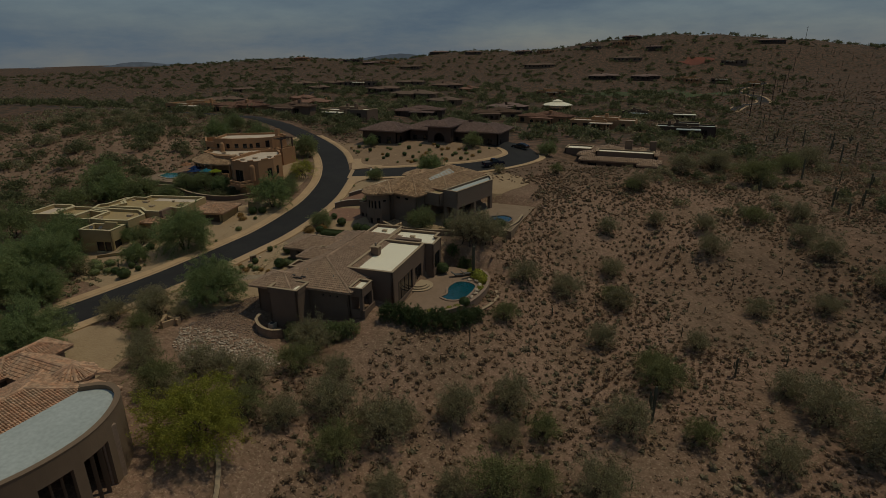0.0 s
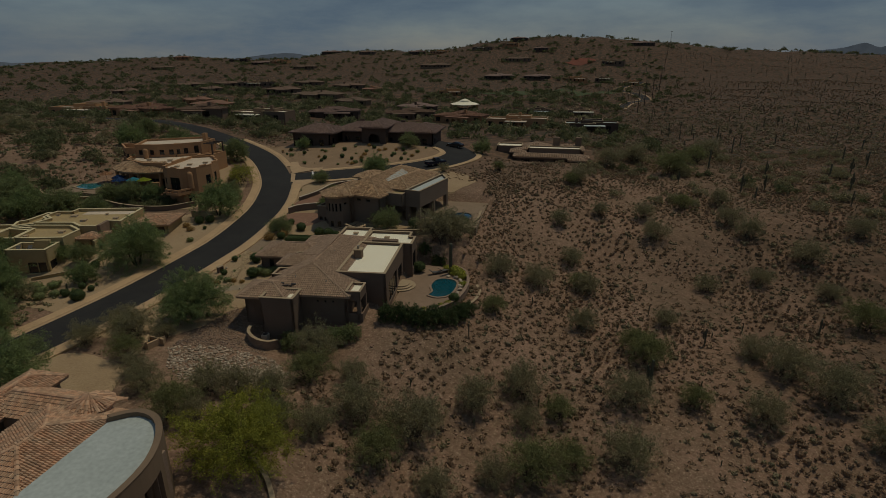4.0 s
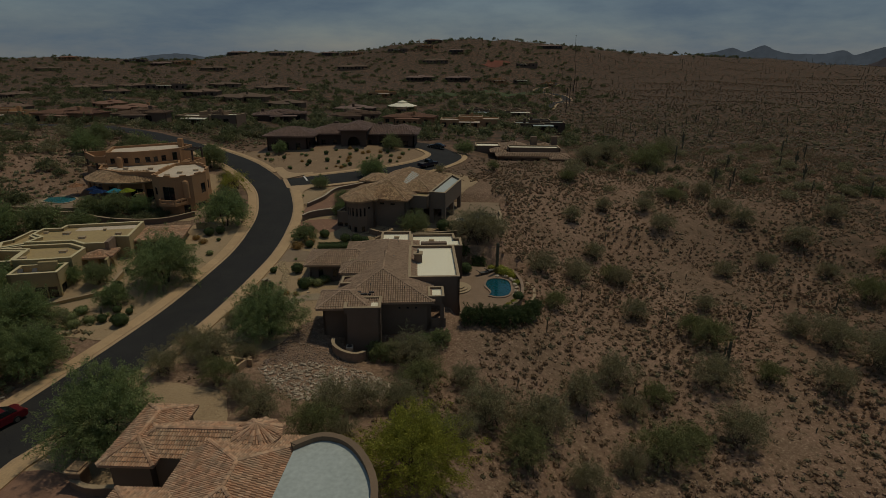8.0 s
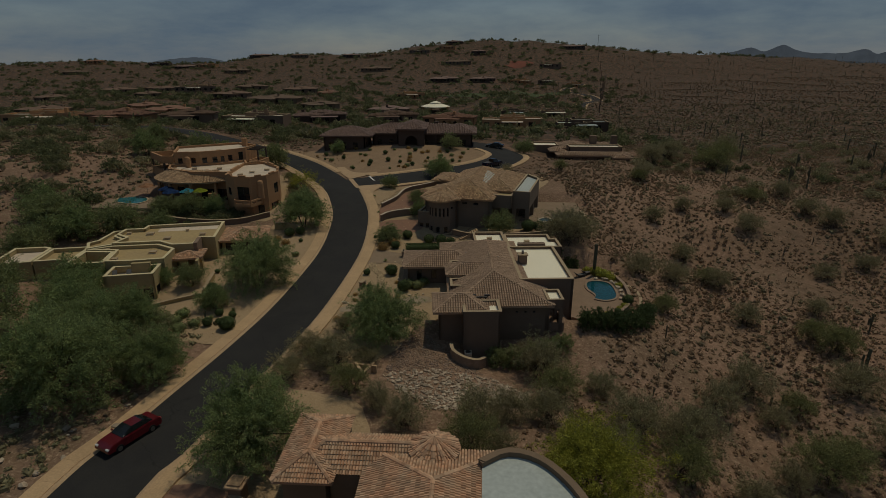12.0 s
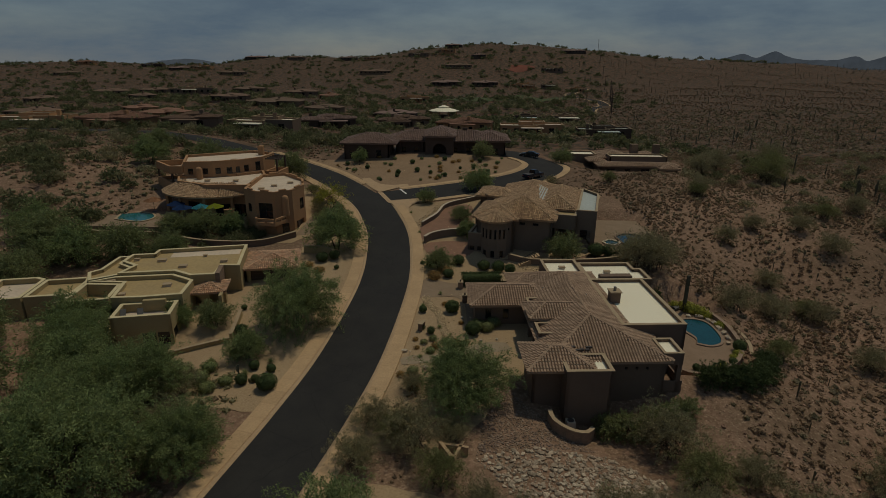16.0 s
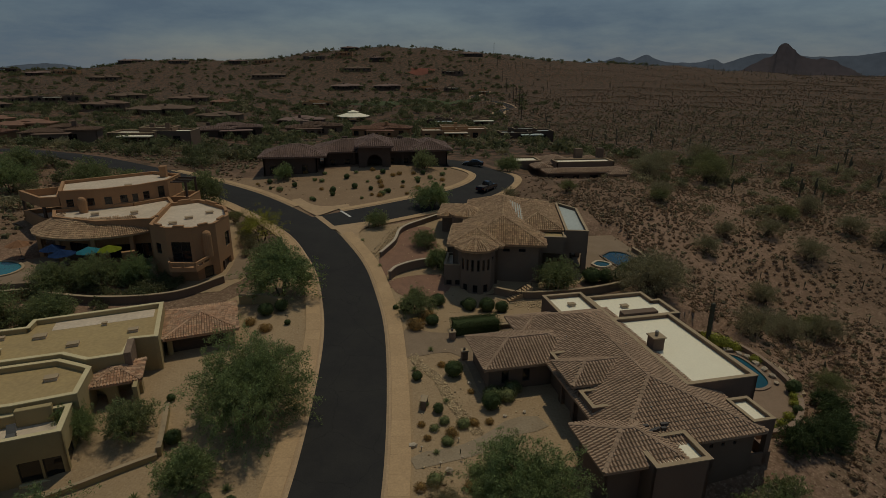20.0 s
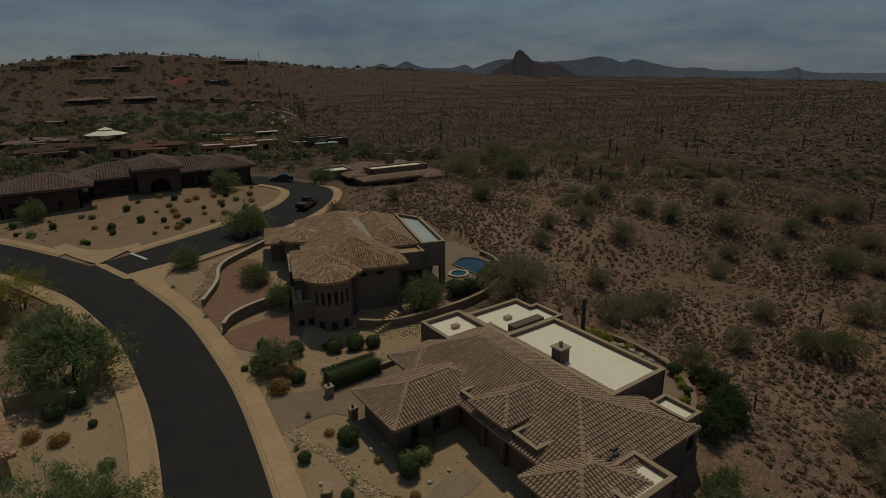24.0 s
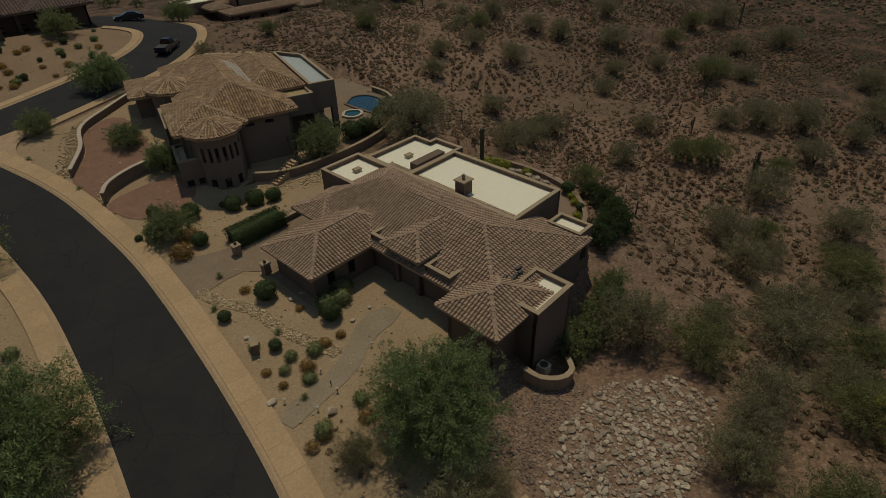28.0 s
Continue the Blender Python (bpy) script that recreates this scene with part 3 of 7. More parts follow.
def arch_wall(name, parent, m, w, h, ow, oh, t, material, label=""):
    """An upright slab, w by h, with a round-headed opening ow by oh in its middle."""
    bm = bmesh.new()
    r, f = ow / 2, lambda *p: bm.faces.new([bm.verts.new((x, 0, z)) for x, z in p])
    s = oh - r
    for k in (-1, 1):
        f((k * w / 2, 0), (k * r, 0), (k * r, s), (k * w / 2, s))
        f((k * w / 2, s), (k * r, s), (k * r, h), (k * w / 2, h))
    a = [(r * math.cos(math.pi * k / 10), s + r * math.sin(math.pi * k / 10)) for k in range(11)]
    for (x0, z0), (x1, z1) in zip(a, a[1:]):
        f((x0, z0), (x0, h), (x1, h), (x1, z1))
    bmesh.ops.remove_doubles(bm, verts=bm.verts[:], dist=.001)
    bmesh.ops.recalc_face_normals(bm, faces=bm.faces[:])
    g = bmesh.ops.extrude_face_region(bm, geom=bm.faces[:])
    bmesh.ops.translate(bm, vec=(0, t, 0), verts=[v for v in g["geom"] if isinstance(v, bmesh.types.BMVert)])
    bmesh.ops.recalc_face_normals(bm, faces=bm.faces[:])
    o = part(name, bm, material, parent, label)
    o.matrix_local = m
    return o


def walls(parent, pts, z0, z1, material, holes=None, t=0.28, roof=None, roof_mat=None, coping=COPING, glazed=True, wide=0.03, skip=()):
    """Walls round a plan, anticlockwise, each a panel with its openings cut through; with a flat roof behind the parapet where roof is given.
    holes: edge -> list of (start, width, bottom, height, bars); bars -1 leaves the opening empty."""
    n = len(pts)
    def inset(k, by):
        a, p, c = (Vector(pts[(k + o) % n]) for o in (-1, 0, 1))
        d1, d2 = (p - a).normalized(), (c - p).normalized()
        n1, n2 = Vector((-d1.y, d1.x)), Vector((-d2.y, d2.x))
        return p + (n1 + n2) / max(.35, 1 + n1.dot(n2)) * by
    for e in range(n):
        if e in skip:
            continue
        p, q = Vector((*pts[e], 0)), Vector((*pts[(e + 1) % n], 0))
        d, length = (q - p).normalized(), (q - p).length
        cut = [c for c in (holes or {}).get(e, []) if c[0] >= 0 and c[0] + c[1] <= length]
        xs = sorted({0.0, length, *(s for s, w, *_ in cut), *(s + w for s, w, *_ in cut)})
        zs = sorted({z0, z1, *(b for _, _, b, *_ in cut), *(b + h for _, _, b, h, *_ in cut)})
        w = part("wall", panel(xs, zs, lambda x, z: not any(s < x < s + wd and bt < z < bt + h for s, wd, bt, h, *_ in cut), 0, t), material, parent)
        m = Matrix.Translation(p) @ Matrix(((d.x, -d.y, 0, 0), (d.y, d.x, 0, 0), (0, 0, 1, 0), (0, 0, 0, 1)))
        w.matrix_local = m
        back_m = m.inverted()
        if glazed:
            for s, wd, b, h, bars in cut:
                if bars >= 0:
                    window(w, Matrix.Translation((s + wd / 2, 0.14, b)), wd, h, bars)
        if roof is not None:
            ends = [inset(e, -wide), inset(e + 1, -wide), inset(e + 1, t + wide), inset(e, t + wide)]
            v = [tuple(back_m @ Vector((*c, z))) for z in (z1, z1 + .07) for c in ends]
            raw("coping", v, [(3, 2, 1, 0), (4, 5, 6, 7), (0, 1, 5, 4), (1, 2, 6, 5), (2, 3, 7, 6), (3, 0, 4, 7)], coping, w)
    if roof is not None:
        bm = bmesh.new()
        ins = [(*inset(k, t * .6), roof) for k in range(n)]
        f = bm.faces.new([bm.verts.new(v) for v in ins])
        g = bmesh.ops.extrude_face_region(bm, geom=[f])
        bmesh.ops.translate(bm, vec=(0, 0, -0.2), verts=[v for v in g["geom"] if isinstance(v, bmesh.types.BMVert)])
        bmesh.ops.recalc_face_normals(bm, faces=bm.faces[:])
        part("flat_roof", bm, roof_mat, parent)


def rect(u0, u1, v0, v1):
    return [(u0, v0), (u1, v0), (u1, v1), (u0, v1)]


def tile_strip(planes, su, sv, seed=1, zone=None):
    """Barrel tiles over sloping planes: verts and faces. A plane is its outline, whose first two corners are the eave."""
    rng = np.random.default_rng(seed)
    V, Fc, at = [], [], 0
    singles = []
    ang = np.radians([0, 60, 120, 180])
    prof = np.c_[-np.cos(ang) * su * 0.47, np.sin(ang) * su * 0.5]
    for poly in planes:
        poly = [np.array(p, float) for p in poly]
        a, b = poly[0], poly[1]
        s = (b - a) / np.linalg.norm(b - a)
        n = np.cross(b - a, poly[2] - a)
        n /= np.linalg.norm(n)
        n = n if n[2] > 0 else -n
        up = np.cross(n, s)
        up = up if up[2] > 0 else -up
        flat = np.array([[(p - a) @ s, (p - a) @ up] for p in poly])
        ss = np.arange(flat[:, 0].min() + su / 2, flat[:, 0].max(), su)
        tt = np.arange(0, flat[:, 1].max(), sv)
        S, T = np.meshgrid(ss, tt)
        S, T = S.ravel(), T.ravel()
        inside = np.zeros(len(S), bool)
        tc = T + sv * 0.4
        for i in range(len(flat)):
            (x0, y0), (x1, y1) = flat[i], flat[(i + 1) % len(flat)]
            if y0 != y1:
                hit = ((y0 > tc) != (y1 > tc)) & (S < (x1 - x0) * (tc - y0) / (y1 - y0) + x0)
                inside ^= hit
        S, T = S[inside], T[inside]
        if zone:
            c = a + s * S[:, None] + up * T[:, None]
            own = (c[:, 0] > zone[0]) & (c[:, 0] < zone[1]) & (c[:, 1] > zone[2]) & (c[:, 1] < zone[3])
            own[np.flatnonzero(own)[300 - len(singles):]] = False
            for p in c[own]:
                singles.append(Matrix((*zip(s, up, n, p), (0, 0, 0, 1))))
            S, T = S[~own], T[~own]
        k = len(S)
        if not k:
            continue
        lift = rng.uniform(0, 0.012, k)
        vs = np.zeros((k, 8, 3))
        for j in range(4):
            for e, (dt, dz) in enumerate(((-0.05, 0.07), (sv, 0.0))):
                vs[:, e * 4 + j] = a + s * (S + prof[j, 0])[:, None] + up * (T + dt)[:, None] + n * (prof[j, 1] + dz + lift)[:, None]
        V.append(vs.reshape(-1, 3))
        base = np.arange(k)[:, None] * 8 + at
        for quad in ((0, 1, 5, 4), (1, 2, 6, 5), (2, 3, 7, 6)):
            Fc.append(base + np.array(quad))
        at += 8 * k
    return np.concatenate(V), np.concatenate(Fc), singles


def caps(name, lines, material, parent, step=0.42, r=0.185):
    """Rounded ridge tiles, end over end along lines."""
    bm = bmesh.new()
    for p, q in lines:
        p, q = Vector(p), Vector(q)
        d = (q - p).normalized()
        side = d.cross(Vector((0, 0, 1))).normalized()
        up = side.cross(d)
        k = max(1, int((q - p).length / step))
        for i in range(k):
            a, b = p.lerp(q, i / k), p.lerp(q, (i + 1.08) / k)
            ring = []
            for c, rr in ((a, r * 1.12), (b, r * 0.9)):
                ring.append([bm.verts.new(c + side * math.cos(t) * rr + up * (math.sin(t) * rr + 0.02)) for t in np.radians([-15, 45, 90, 135, 195])])
            for j in range(4):
                bm.faces.new((ring[0][j], ring[0][j + 1], ring[1][j + 1], ring[1][j]))
    return part(name, bm, material, parent)


def hip_planes(u0, u1, v0, v1, z, pitch, gable=""):
    """Planes and ridge lines of a hipped roof over a rectangle; gable names the ends (s, n, w, e) that are not hipped."""
    w, d = u1 - u0, v1 - v0
    if d >= w:
        h, m = w / 2, (u0 + u1) / 2
        a, b = (m, v0 + (0 if "s" in gable else h), z + pitch * h), (m, v1 - (0 if "n" in gable else h), z + pitch * h)
        planes = [[(u0, v1, z), (u0, v0, z), a, b], [(u1, v0, z), (u1, v1, z), b, a]]
        if "s" not in gable:
            planes.append([(u0, v0, z), (u1, v0, z), a])
        if "n" not in gable:
            planes.append([(u1, v1, z), (u0, v1, z), b])
        hips = [(a, b)] + ([] if "s" in gable else [((u0, v0, z), a), ((u1, v0, z), a)]) + ([] if "n" in gable else [((u0, v1, z), b), ((u1, v1, z), b)])
    else:
        h, m = d / 2, (v0 + v1) / 2
        a, b = (u0 + (0 if "w" in gable else h), m, z + pitch * h), (u1 - (0 if "e" in gable else h), m, z + pitch * h)
        planes = [[(u0, v0, z), (u1, v0, z), b, a], [(u1, v1, z), (u0, v1, z), a, b]]
        if "w" not in gable:
            planes.append([(u0, v1, z), (u0, v0, z), a])
        if "e" not in gable:
            planes.append([(u1, v0, z), (u1, v1, z), b])
        hips = [(a, b)] + ([] if "w" in gable else [((u0, v0, z), a), ((u0, v1, z), a)]) + ([] if "e" in gable else [((u1, v0, z), b), ((u1, v1, z), b)])
    return planes, hips


def cone_planes(cx, cy, r, z, rise, sides=8, a0=0.0, arc=360.0):
    ring = [(cx + r * math.cos(radians(a0 + arc * k / sides)), cy + r * math.sin(radians(a0 + arc * k / sides)), z) for k in range(sides + 1)]
    top = (cx, cy, z + rise)
    return [[ring[k], ring[k + 1], top] for k in range(sides)], [(ring[k], top) for k in range(sides)]


def tiled(parent, specs, material, su=0.30, sv=0.38, seed=1, zone=None):
    """A tiled roof from lists of planes and ridges: a deck with its fascia, the tiles and the ridge caps."""
    planes = [p for s in specs for p in s[0]]
    lines = [l for s in specs for l in s[1]]
    roof = None
    for s in specs:
        bm = bmesh.new()
        for p in s[0]:
            bm.faces.new([bm.verts.new(v) for v in p])
        bmesh.ops.remove_doubles(bm, verts=bm.verts[:], dist=.01)
        for v in bm.verts:
            v.co.z -= 0.02
        g = bmesh.ops.extrude_face_region(bm, geom=bm.faces[:])
        bmesh.ops.translate(bm, vec=(0, 0, -0.16), verts=[v for v in g["geom"] if isinstance(v, bmesh.types.BMVert)])
        deck = part("roof", bm, material, parent)
        roof = roof or deck
    V, Fc, singles = tile_strip(planes, su, sv, seed, zone)
    tagged(raw("roof_tiles", V, Fc, material, roof), kind="stuff")
    if singles:
        rng = random.Random(seed)
        tv, tf = [], [(0, 1, 5, 4), (1, 2, 6, 5), (2, 3, 7, 6)]
        for dt, dz in ((-0.05, 0.07), (sv, 0.0)):
            tv += [(-math.cos(t) * su * 0.47, dt, math.sin(t) * su * 0.5 + dz) for t in np.radians([0, 60, 120, 180])]
        one = raw("roof_tile", tv, tf, LOOSE[material.name], roof)
        for k, m in enumerate(singles):
            o = one if not k else new("roof_tile", one.data)
            o.parent = roof
            o.matrix_local = m @ pose(0, 0, rng.uniform(0, .012), 0, 0, rng.uniform(-1.2, 1.2))
    tagged(caps("ridge_cap", lines, material, roof), kind="stuff")
    return roof


# ---- house beside the wash: brown tiled roof round white flat roofs ----
PA = pose(2.43, 64.91, 0, 0, 0, 4.5)
house_a = thing("house", PA, "taupe stucco house with brown tile roof and white flat roofs", "house")
Z_A = -3.2
ze = 3.23
walls(house_a, [(-16.6, -1.9), (-16.6, -5.7), (-13.9, -5.7), (-13.9, -7.3), (-9.75, -7.3), (-9.75, -4.7), (-4.0, -4.7), (-4.0, 0.2), (-15.0, 0.2), (-15.0, -1.9)], Z_A, ze, STUCCO_A,
      {5: [(2.0, 0.28, 2.2, 0.3, 0), (3.0, 0.28, 2.2, 0.3, 0), (4.0, 0.28, 2.2, 0.3, 0)]})
walls(house_a, rect(-14.6, -6.7, 0.2, 16.5), Z_A, ze, STUCCO_A)
walls(house_a, rect(-20.6, -14.6, 8.0, 13.1), -0.5, ze, STUCCO_A, {0: [(1.2, 0.7, 1.3, 1.3, 0), (3.2, 0.7, 1.3, 1.3, 0)], 3: [(1.0, 0.5, 1.9, 0.4, 0)]})
ra, rb = (-9.85, .5, 5.36), (-9.6, 12.2, 5.3)   # ends of the main ridge
main_a = ([[(-15.4, 17.3, ze), (-15.4, -5.15, ze), ra, rb], [(-3.4, -5.15, ze), (-3.4, 17.3, ze), rb, ra], [(-15.4, -5.15, ze), (-3.4, -5.15, ze), ra], [(-3.4, 17.3, ze), (-15.4, 17.3, ze), rb]],
          [(ra, rb), ((-15.4, -5.15, ze), ra), ((-3.4, -5.15, ze), ra), ((-15.4, 17.3, ze), rb), ((-3.4, 17.3, ze), rb)])
tiled(house_a, [main_a, hip_planes(-21.2, -10.8, 7.4, 13.9, ze, 0.36), hip_planes(-17.25, -11.0, -6.6, -1.3, ze, 0.42),
                hip_planes(-16.0, -10.5, 12.9, 17.3, ze, 0.34), hip_planes(-15.55, -8.0, 1.95, 6.0, 4.22, 0.44)], TILE_A, 0.28, 0.37, zone=(-17.3, -11.0, -6.7, -2.0))
# tall entry under the raised roof
walls(house_a, rect(-14.95, -11.5, 2.5, 5.5), -0.6, 4.2, STUCCO_A, {3: [(0.55, 1.9, -.5, 4.1, -1)], 0: [(.6, 1.0, -.2, 2.6, 0)]})
walls(house_a, rect(-6.6, 0, 0, 12.3), Z_A, 4.42, STUCCO_A, {0: [(3.0, 0.25, 2.6, 0.25, 0)], 1: [(1.6, 5.4, -0.5, 2.9, 3), (8.0, 2.6, -0.5, 2.5, 1)]}, roof=4.08, roof_mat=WHITE_ROOF, t=0.32)
walls(house_a, rect(-11.0, -6.4, 14.4, 19.4), -1, 4.36, STUCCO_A, roof=3.98, roof_mat=WHITE_ROOF, t=0.3)
walls(house_a, [(-6.38, 12.33), (1.3, 12.33), (1.3, 16.0), (0.4, 16.0), (0.4, 18.2), (-6.38, 18.2)], Z_A, 4.30, STUCCO_A, {1: [(0.5, 2.4, 0.2, 2.4, 1)]}, roof=3.95, roof_mat=WHITE_ROOF, t=0.3)
boxes("parapet_block", [(-4.9, -1.0, 12.66, 13.6, 3.9, 4.62)], STUCCO_A, house_a, bevel=0.03)
walls(house_a, rect(-13.92, -9.7, -7.36, -4.2), 3.0, 3.68, STUCCO_A, roof=3.36, roof_mat=WHITE_ROOF, t=0.3)
walls(house_a, rect(-15.1, -12.7, -.7, 1.75), 2.6, 3.95, STUCCO_A, roof=3.55, roof_mat=WHITE_ROOF, t=0.25)
walls(house_a, rect(-14.9, -12.8, 6.05, 7.9), 2.6, 3.98, STUCCO_A, roof=3.55, roof_mat=WHITE_ROOF, t=0.25)
walls(house_a, rect(-4.1, -2.2, -4.5, -1.5), 2.55, 3.72, STUCCO_A, roof=3.45, roof_mat=WHITE_ROOF, t=0.22)
for x, y in ((-2.45, -4.4), (-2.45, -1.75), (-4.0, -4.4)):
    boxes("pillar", [(x - .22, x + .22, y - .1, y + .34, Z_A, 2.55)], STUCCO_A, house_a)
boxes("balcony", [(-4.0, -2.0, -4.5, -1.4, -0.35, -0.1), (-2.15, -2.0, -4.5, -1.4, -0.1, 0.8), (-4.0, -2.15, -4.5, -4.35, -0.1, 0.8)], STUCCO_A, house_a)
chim = boxes("chimney", [(-5.85, -4.75, 6.0, 7.0, 4.0, 5.3)], STUCCO_A, house_a)
boxes("chimney_cap", [(-5.95, -4.65, 5.9, 7.1, 5.3, 5.42)], COPING, chim)
bm = bmesh.new()
tube(bm, [(-5.3, 6.5, 5.4), (-5.3, 6.5, 5.85)], [0.16, 0.16], 10)
part("flue", bm, METAL, chim)

# ---- house on the corner: buff tiles, turret and tower ----
PB = pose(-10.45, 100.2, 0, 0, 0, -13.7)
house_b = thing("house", PB, "brown stucco house with buff barrel tile roof and turret", "house")
zb = 7.1
walls(house_b, [(-5.0, -6.3), (4.8, -6.3), (4.8, 15.4), (-5.0, 15.4)], 0, zb, STUCCO_B,
      {0: [(5.0, 0.9, 6.0, 0.42, 0), (7.0, 0.9, 6.0, 0.42, 0), (9.0, 0.9, 6.0, 0.42, 0)], 3: [(4, 1.0, 4.4, 1.2, 0), (14, 1.4, 4.4, 1.4, 1)]})
tur = [(-3.3 + 2.3 * math.cos(radians(a)), -7.4 + 2.3 * math.sin(radians(a))) for a in range(180, 361, 36)]
walls(house_b, tur + [(-1.0, -5.7), (-5.6, -5.7)], 0, zb - .1, STUCCO_B,
      {**{k: [(0.16, 0.36, 4.35, 1.5, 0), (0.88, 0.36, 4.35, 1.5, 0), (0.4, 0.62, 1.5, 1.05, 0)] for k in (1, 2, 3)}, 4: [(.4, .6, 5.5, .4, 0)]})
walls(house_b, rect(-7.3, -5.0, -8.4, -3.6), 0, 4.7, STUCCO_B, {0: [(.3, .7, 2.0, .7, 0), (1.4, .7, 2.0, .7, 0)]}, roof=4.45, roof_mat=CREAM_ROOF)
walls(house_b, rect(-7.3, -5.0, -3.6, 3.0), 0, 6.5, STUCCO_B, roof=6.2, roof_mat=CREAM_ROOF)
tow = [(-5.2 + 2.3 * math.cos(radians(a)), 6.4 + 2.3 * math.sin(radians(a))) for a in range(0, 360, 30)]
walls(house_b, tow, 0, 7.6, STUCCO_B)
walls(house_b, rect(-9.2, -5.8, 8.6, 14.0), 0, 6.5, STUCCO_B)
walls(house_b, rect(-6.3, -.6, -7.2, -2.0), 0, zb, STUCCO_B, {3: [(1.2, .8, 4.6, 1.3, 0)]})
walls(house_b, rect(1.9, 7.6, -.9, 12.0), 5.0, 7.55, STUCCO_B)
tiled(house_b, [hip_planes(-5.6, 5.45, -7.0, 16.2, zb, 0.41), hip_planes(-6.95, 0.1, -7.9, 1.5, zb, 0.38), cone_planes(-3.35, -7.6, 2.85, zb + .02, 1.05, 10, 18), cone_planes(-5.2, 6.4, 2.8, 7.6, 1.0, 14),
                hip_planes(1.3, 8.15, -1.5, 12.6, 7.55, 0.45), hip_planes(-9.8, -5.2, 7.0, 14.2, 6.75, 0.3)], TILE_B, 0.28, 0.38, 2, zone=(-1.5, 5.7, -7.1, -3.4))
walls(house_b, [(8.15, -2.8), (11.1, -2.8), (11.1, 9.2), (8.7, 12.3), (8.15, 12.3)], 5.0, 8.0, STUCCO_B, roof=7.65, roof_mat=GREY_ROOF)
walls(house_b, rect(4.6, 8.14, -4.0, -.95), 5.2, 7.4, STUCCO_B, roof=7.2, roof_mat=TAN_ROOF)
for x, y in ((10.75, -2.45), (10.75, 3.2), (10.75, 8.9), (8.5, -2.45)):
    boxes("pillar", [(x - .34, x + .34, y - .34, y + .34, 0, 5.0)], STUCCO_B, house_b, bevel=.03)
boxes("covered_patio_wall", [(5.02, 5.3, -3.4, 12.0, 0, 5.2)], STUCCO_B, house_b)
bm = bmesh.new()
f = bm.faces.new([bm.verts.new((u, v, 7.1 + .41 * (5.45 - u) + .17)) for u, v in ((1.0, 9.0), (1.5, 4.6), (2.0, .9), (3.1, .4), (3.2, 4.2), (2.5, 8.8))])
g = bmesh.ops.extrude_face_region(bm, geom=[f])
bmesh.ops.translate(bm, vec=(0, 0, -.12), verts=[v for v in g["geom"] if isinstance(v, bmesh.types.BMVert)])
bmesh.ops.recalc_face_normals(bm, faces=bm.faces[:])
part("roof_patch", bm, GREY_ROOF, house_b, "pale grey membrane laid in the roof valley")
stair = boxes("patio_stair", [(8.6, 9.8, 1.0 + .3 * k, 1.4 + .3 * k, 2.4 + .17 * k, 2.5 + .17 * k) for k in range(14)], WOOD, house_b)

# ---- flat-roofed yellow house across the road ----
PC = pose(-48.9, 78.8, 0, 0, 0, 13.5)
house_c = thing("house", PC, "yellow stucco house with tan flat roofs and stepped parapets", "house")
YCOP = mat("yellow_coping", (0.62, 0.52, 0.31), 0.9, (0.54, 0.44, 0.25), 0.8, 0.6, 15.0, 0.2)
flat = dict(coping=YCOP, t=0.34)
walls(house_c, [(0.1, 8.4), (-11.5, 8.2), (-11.7, 6.6), (-14.4, 6.7), (-14.8, 4.0), (-12.9, 2.2), (-14.0, -0.4), (-7.4, -0.7), (-5.2, -2.6), (-2.2, -2.7), (-1.9, 0.3), (0.2, 0.0)], -0.6, 4.4, STUCCO_C, {}, roof=3.95, roof_mat=TAN_ROOF, **flat)
walls(house_c, [(-14.5, 6.8), (-16.1, 6.7), (-16.8, 2.2), (-17.9, 1.2), (-16.9, -1.6), (-14.1, -0.3), (-13.1, 2.2), (-14.9, 4.0)], -0.6, 4.15, STUCCO_C, {}, roof=3.75, roof_mat=TAN_ROOF, **flat)
walls(house_c, [(-7.5, -0.9), (-14.2, -0.6), (-16.8, -1.75), (-12.7, -2.7), (-12.5, -7.4), (-9.3, -7.75), (-5.0, -7.6), (-4.7, -3.4), (-5.3, -2.8)], -1.4, 4.05, STUCCO_C, {}, roof=3.6, roof_mat=TAN_ROOF, **flat)
walls(house_c, [(-12.9, -2.8), (-17.1, -1.9), (-17.3, -5.4), (-18.2, -7.3), (-12.8, -7.3)], -1.6, 3.9, STUCCO_C, {}, roof=2.5, roof_mat=TAN_ROOF, **flat)
walls(house_c, [(-17.3, 0.2), (-22.1, 0.1), (-22.3, -5.2), (-17.4, -5.2), (-17.0, -1.1)], -1.6, 3.9, STUCCO_C, {}, roof=3.4, roof_mat=TAN_ROOF, **flat)
walls(house_c, [(-22.3, 0.4), (-23.4, 1.2), (-27.5, 1.2), (-27.5, -5.8), (-22.5, -5.3)], -1.6, 3.9, STUCCO_C, {}, roof=3.3, roof_mat=CREAM_ROOF, **flat)
walls(house_c, rect(-11.4, -5.4, -11.5, -7.8), -2.4, 3.4, STUCCO_C, {0: [(2.9, 1.4, -0.3, 1.7, 0), (4.45, 1.3, -0.3, 1.7, 0)], 1: [(.5, 1.6, -.3, 1.7, 0)]}, roof=2.5, roof_mat=CREAM_ROOF, **flat)
boxes("window_ledge", [(-8.6, -5.1, -11.75, -11.5, -0.5, -0.34)], YCOP, house_c)
boxes("terrace_bench", [(-9.0, -6.6, -8.4, -7.9, 2.5, 3.9)], STUCCO_C, house_c, bevel=.04)
boxes("roof_patch", [(-9.6, -0.7, 5.9, 7.9, 3.955, 3.963)], CREAM_ROOF, house_c, "paler recoated strip of roof")
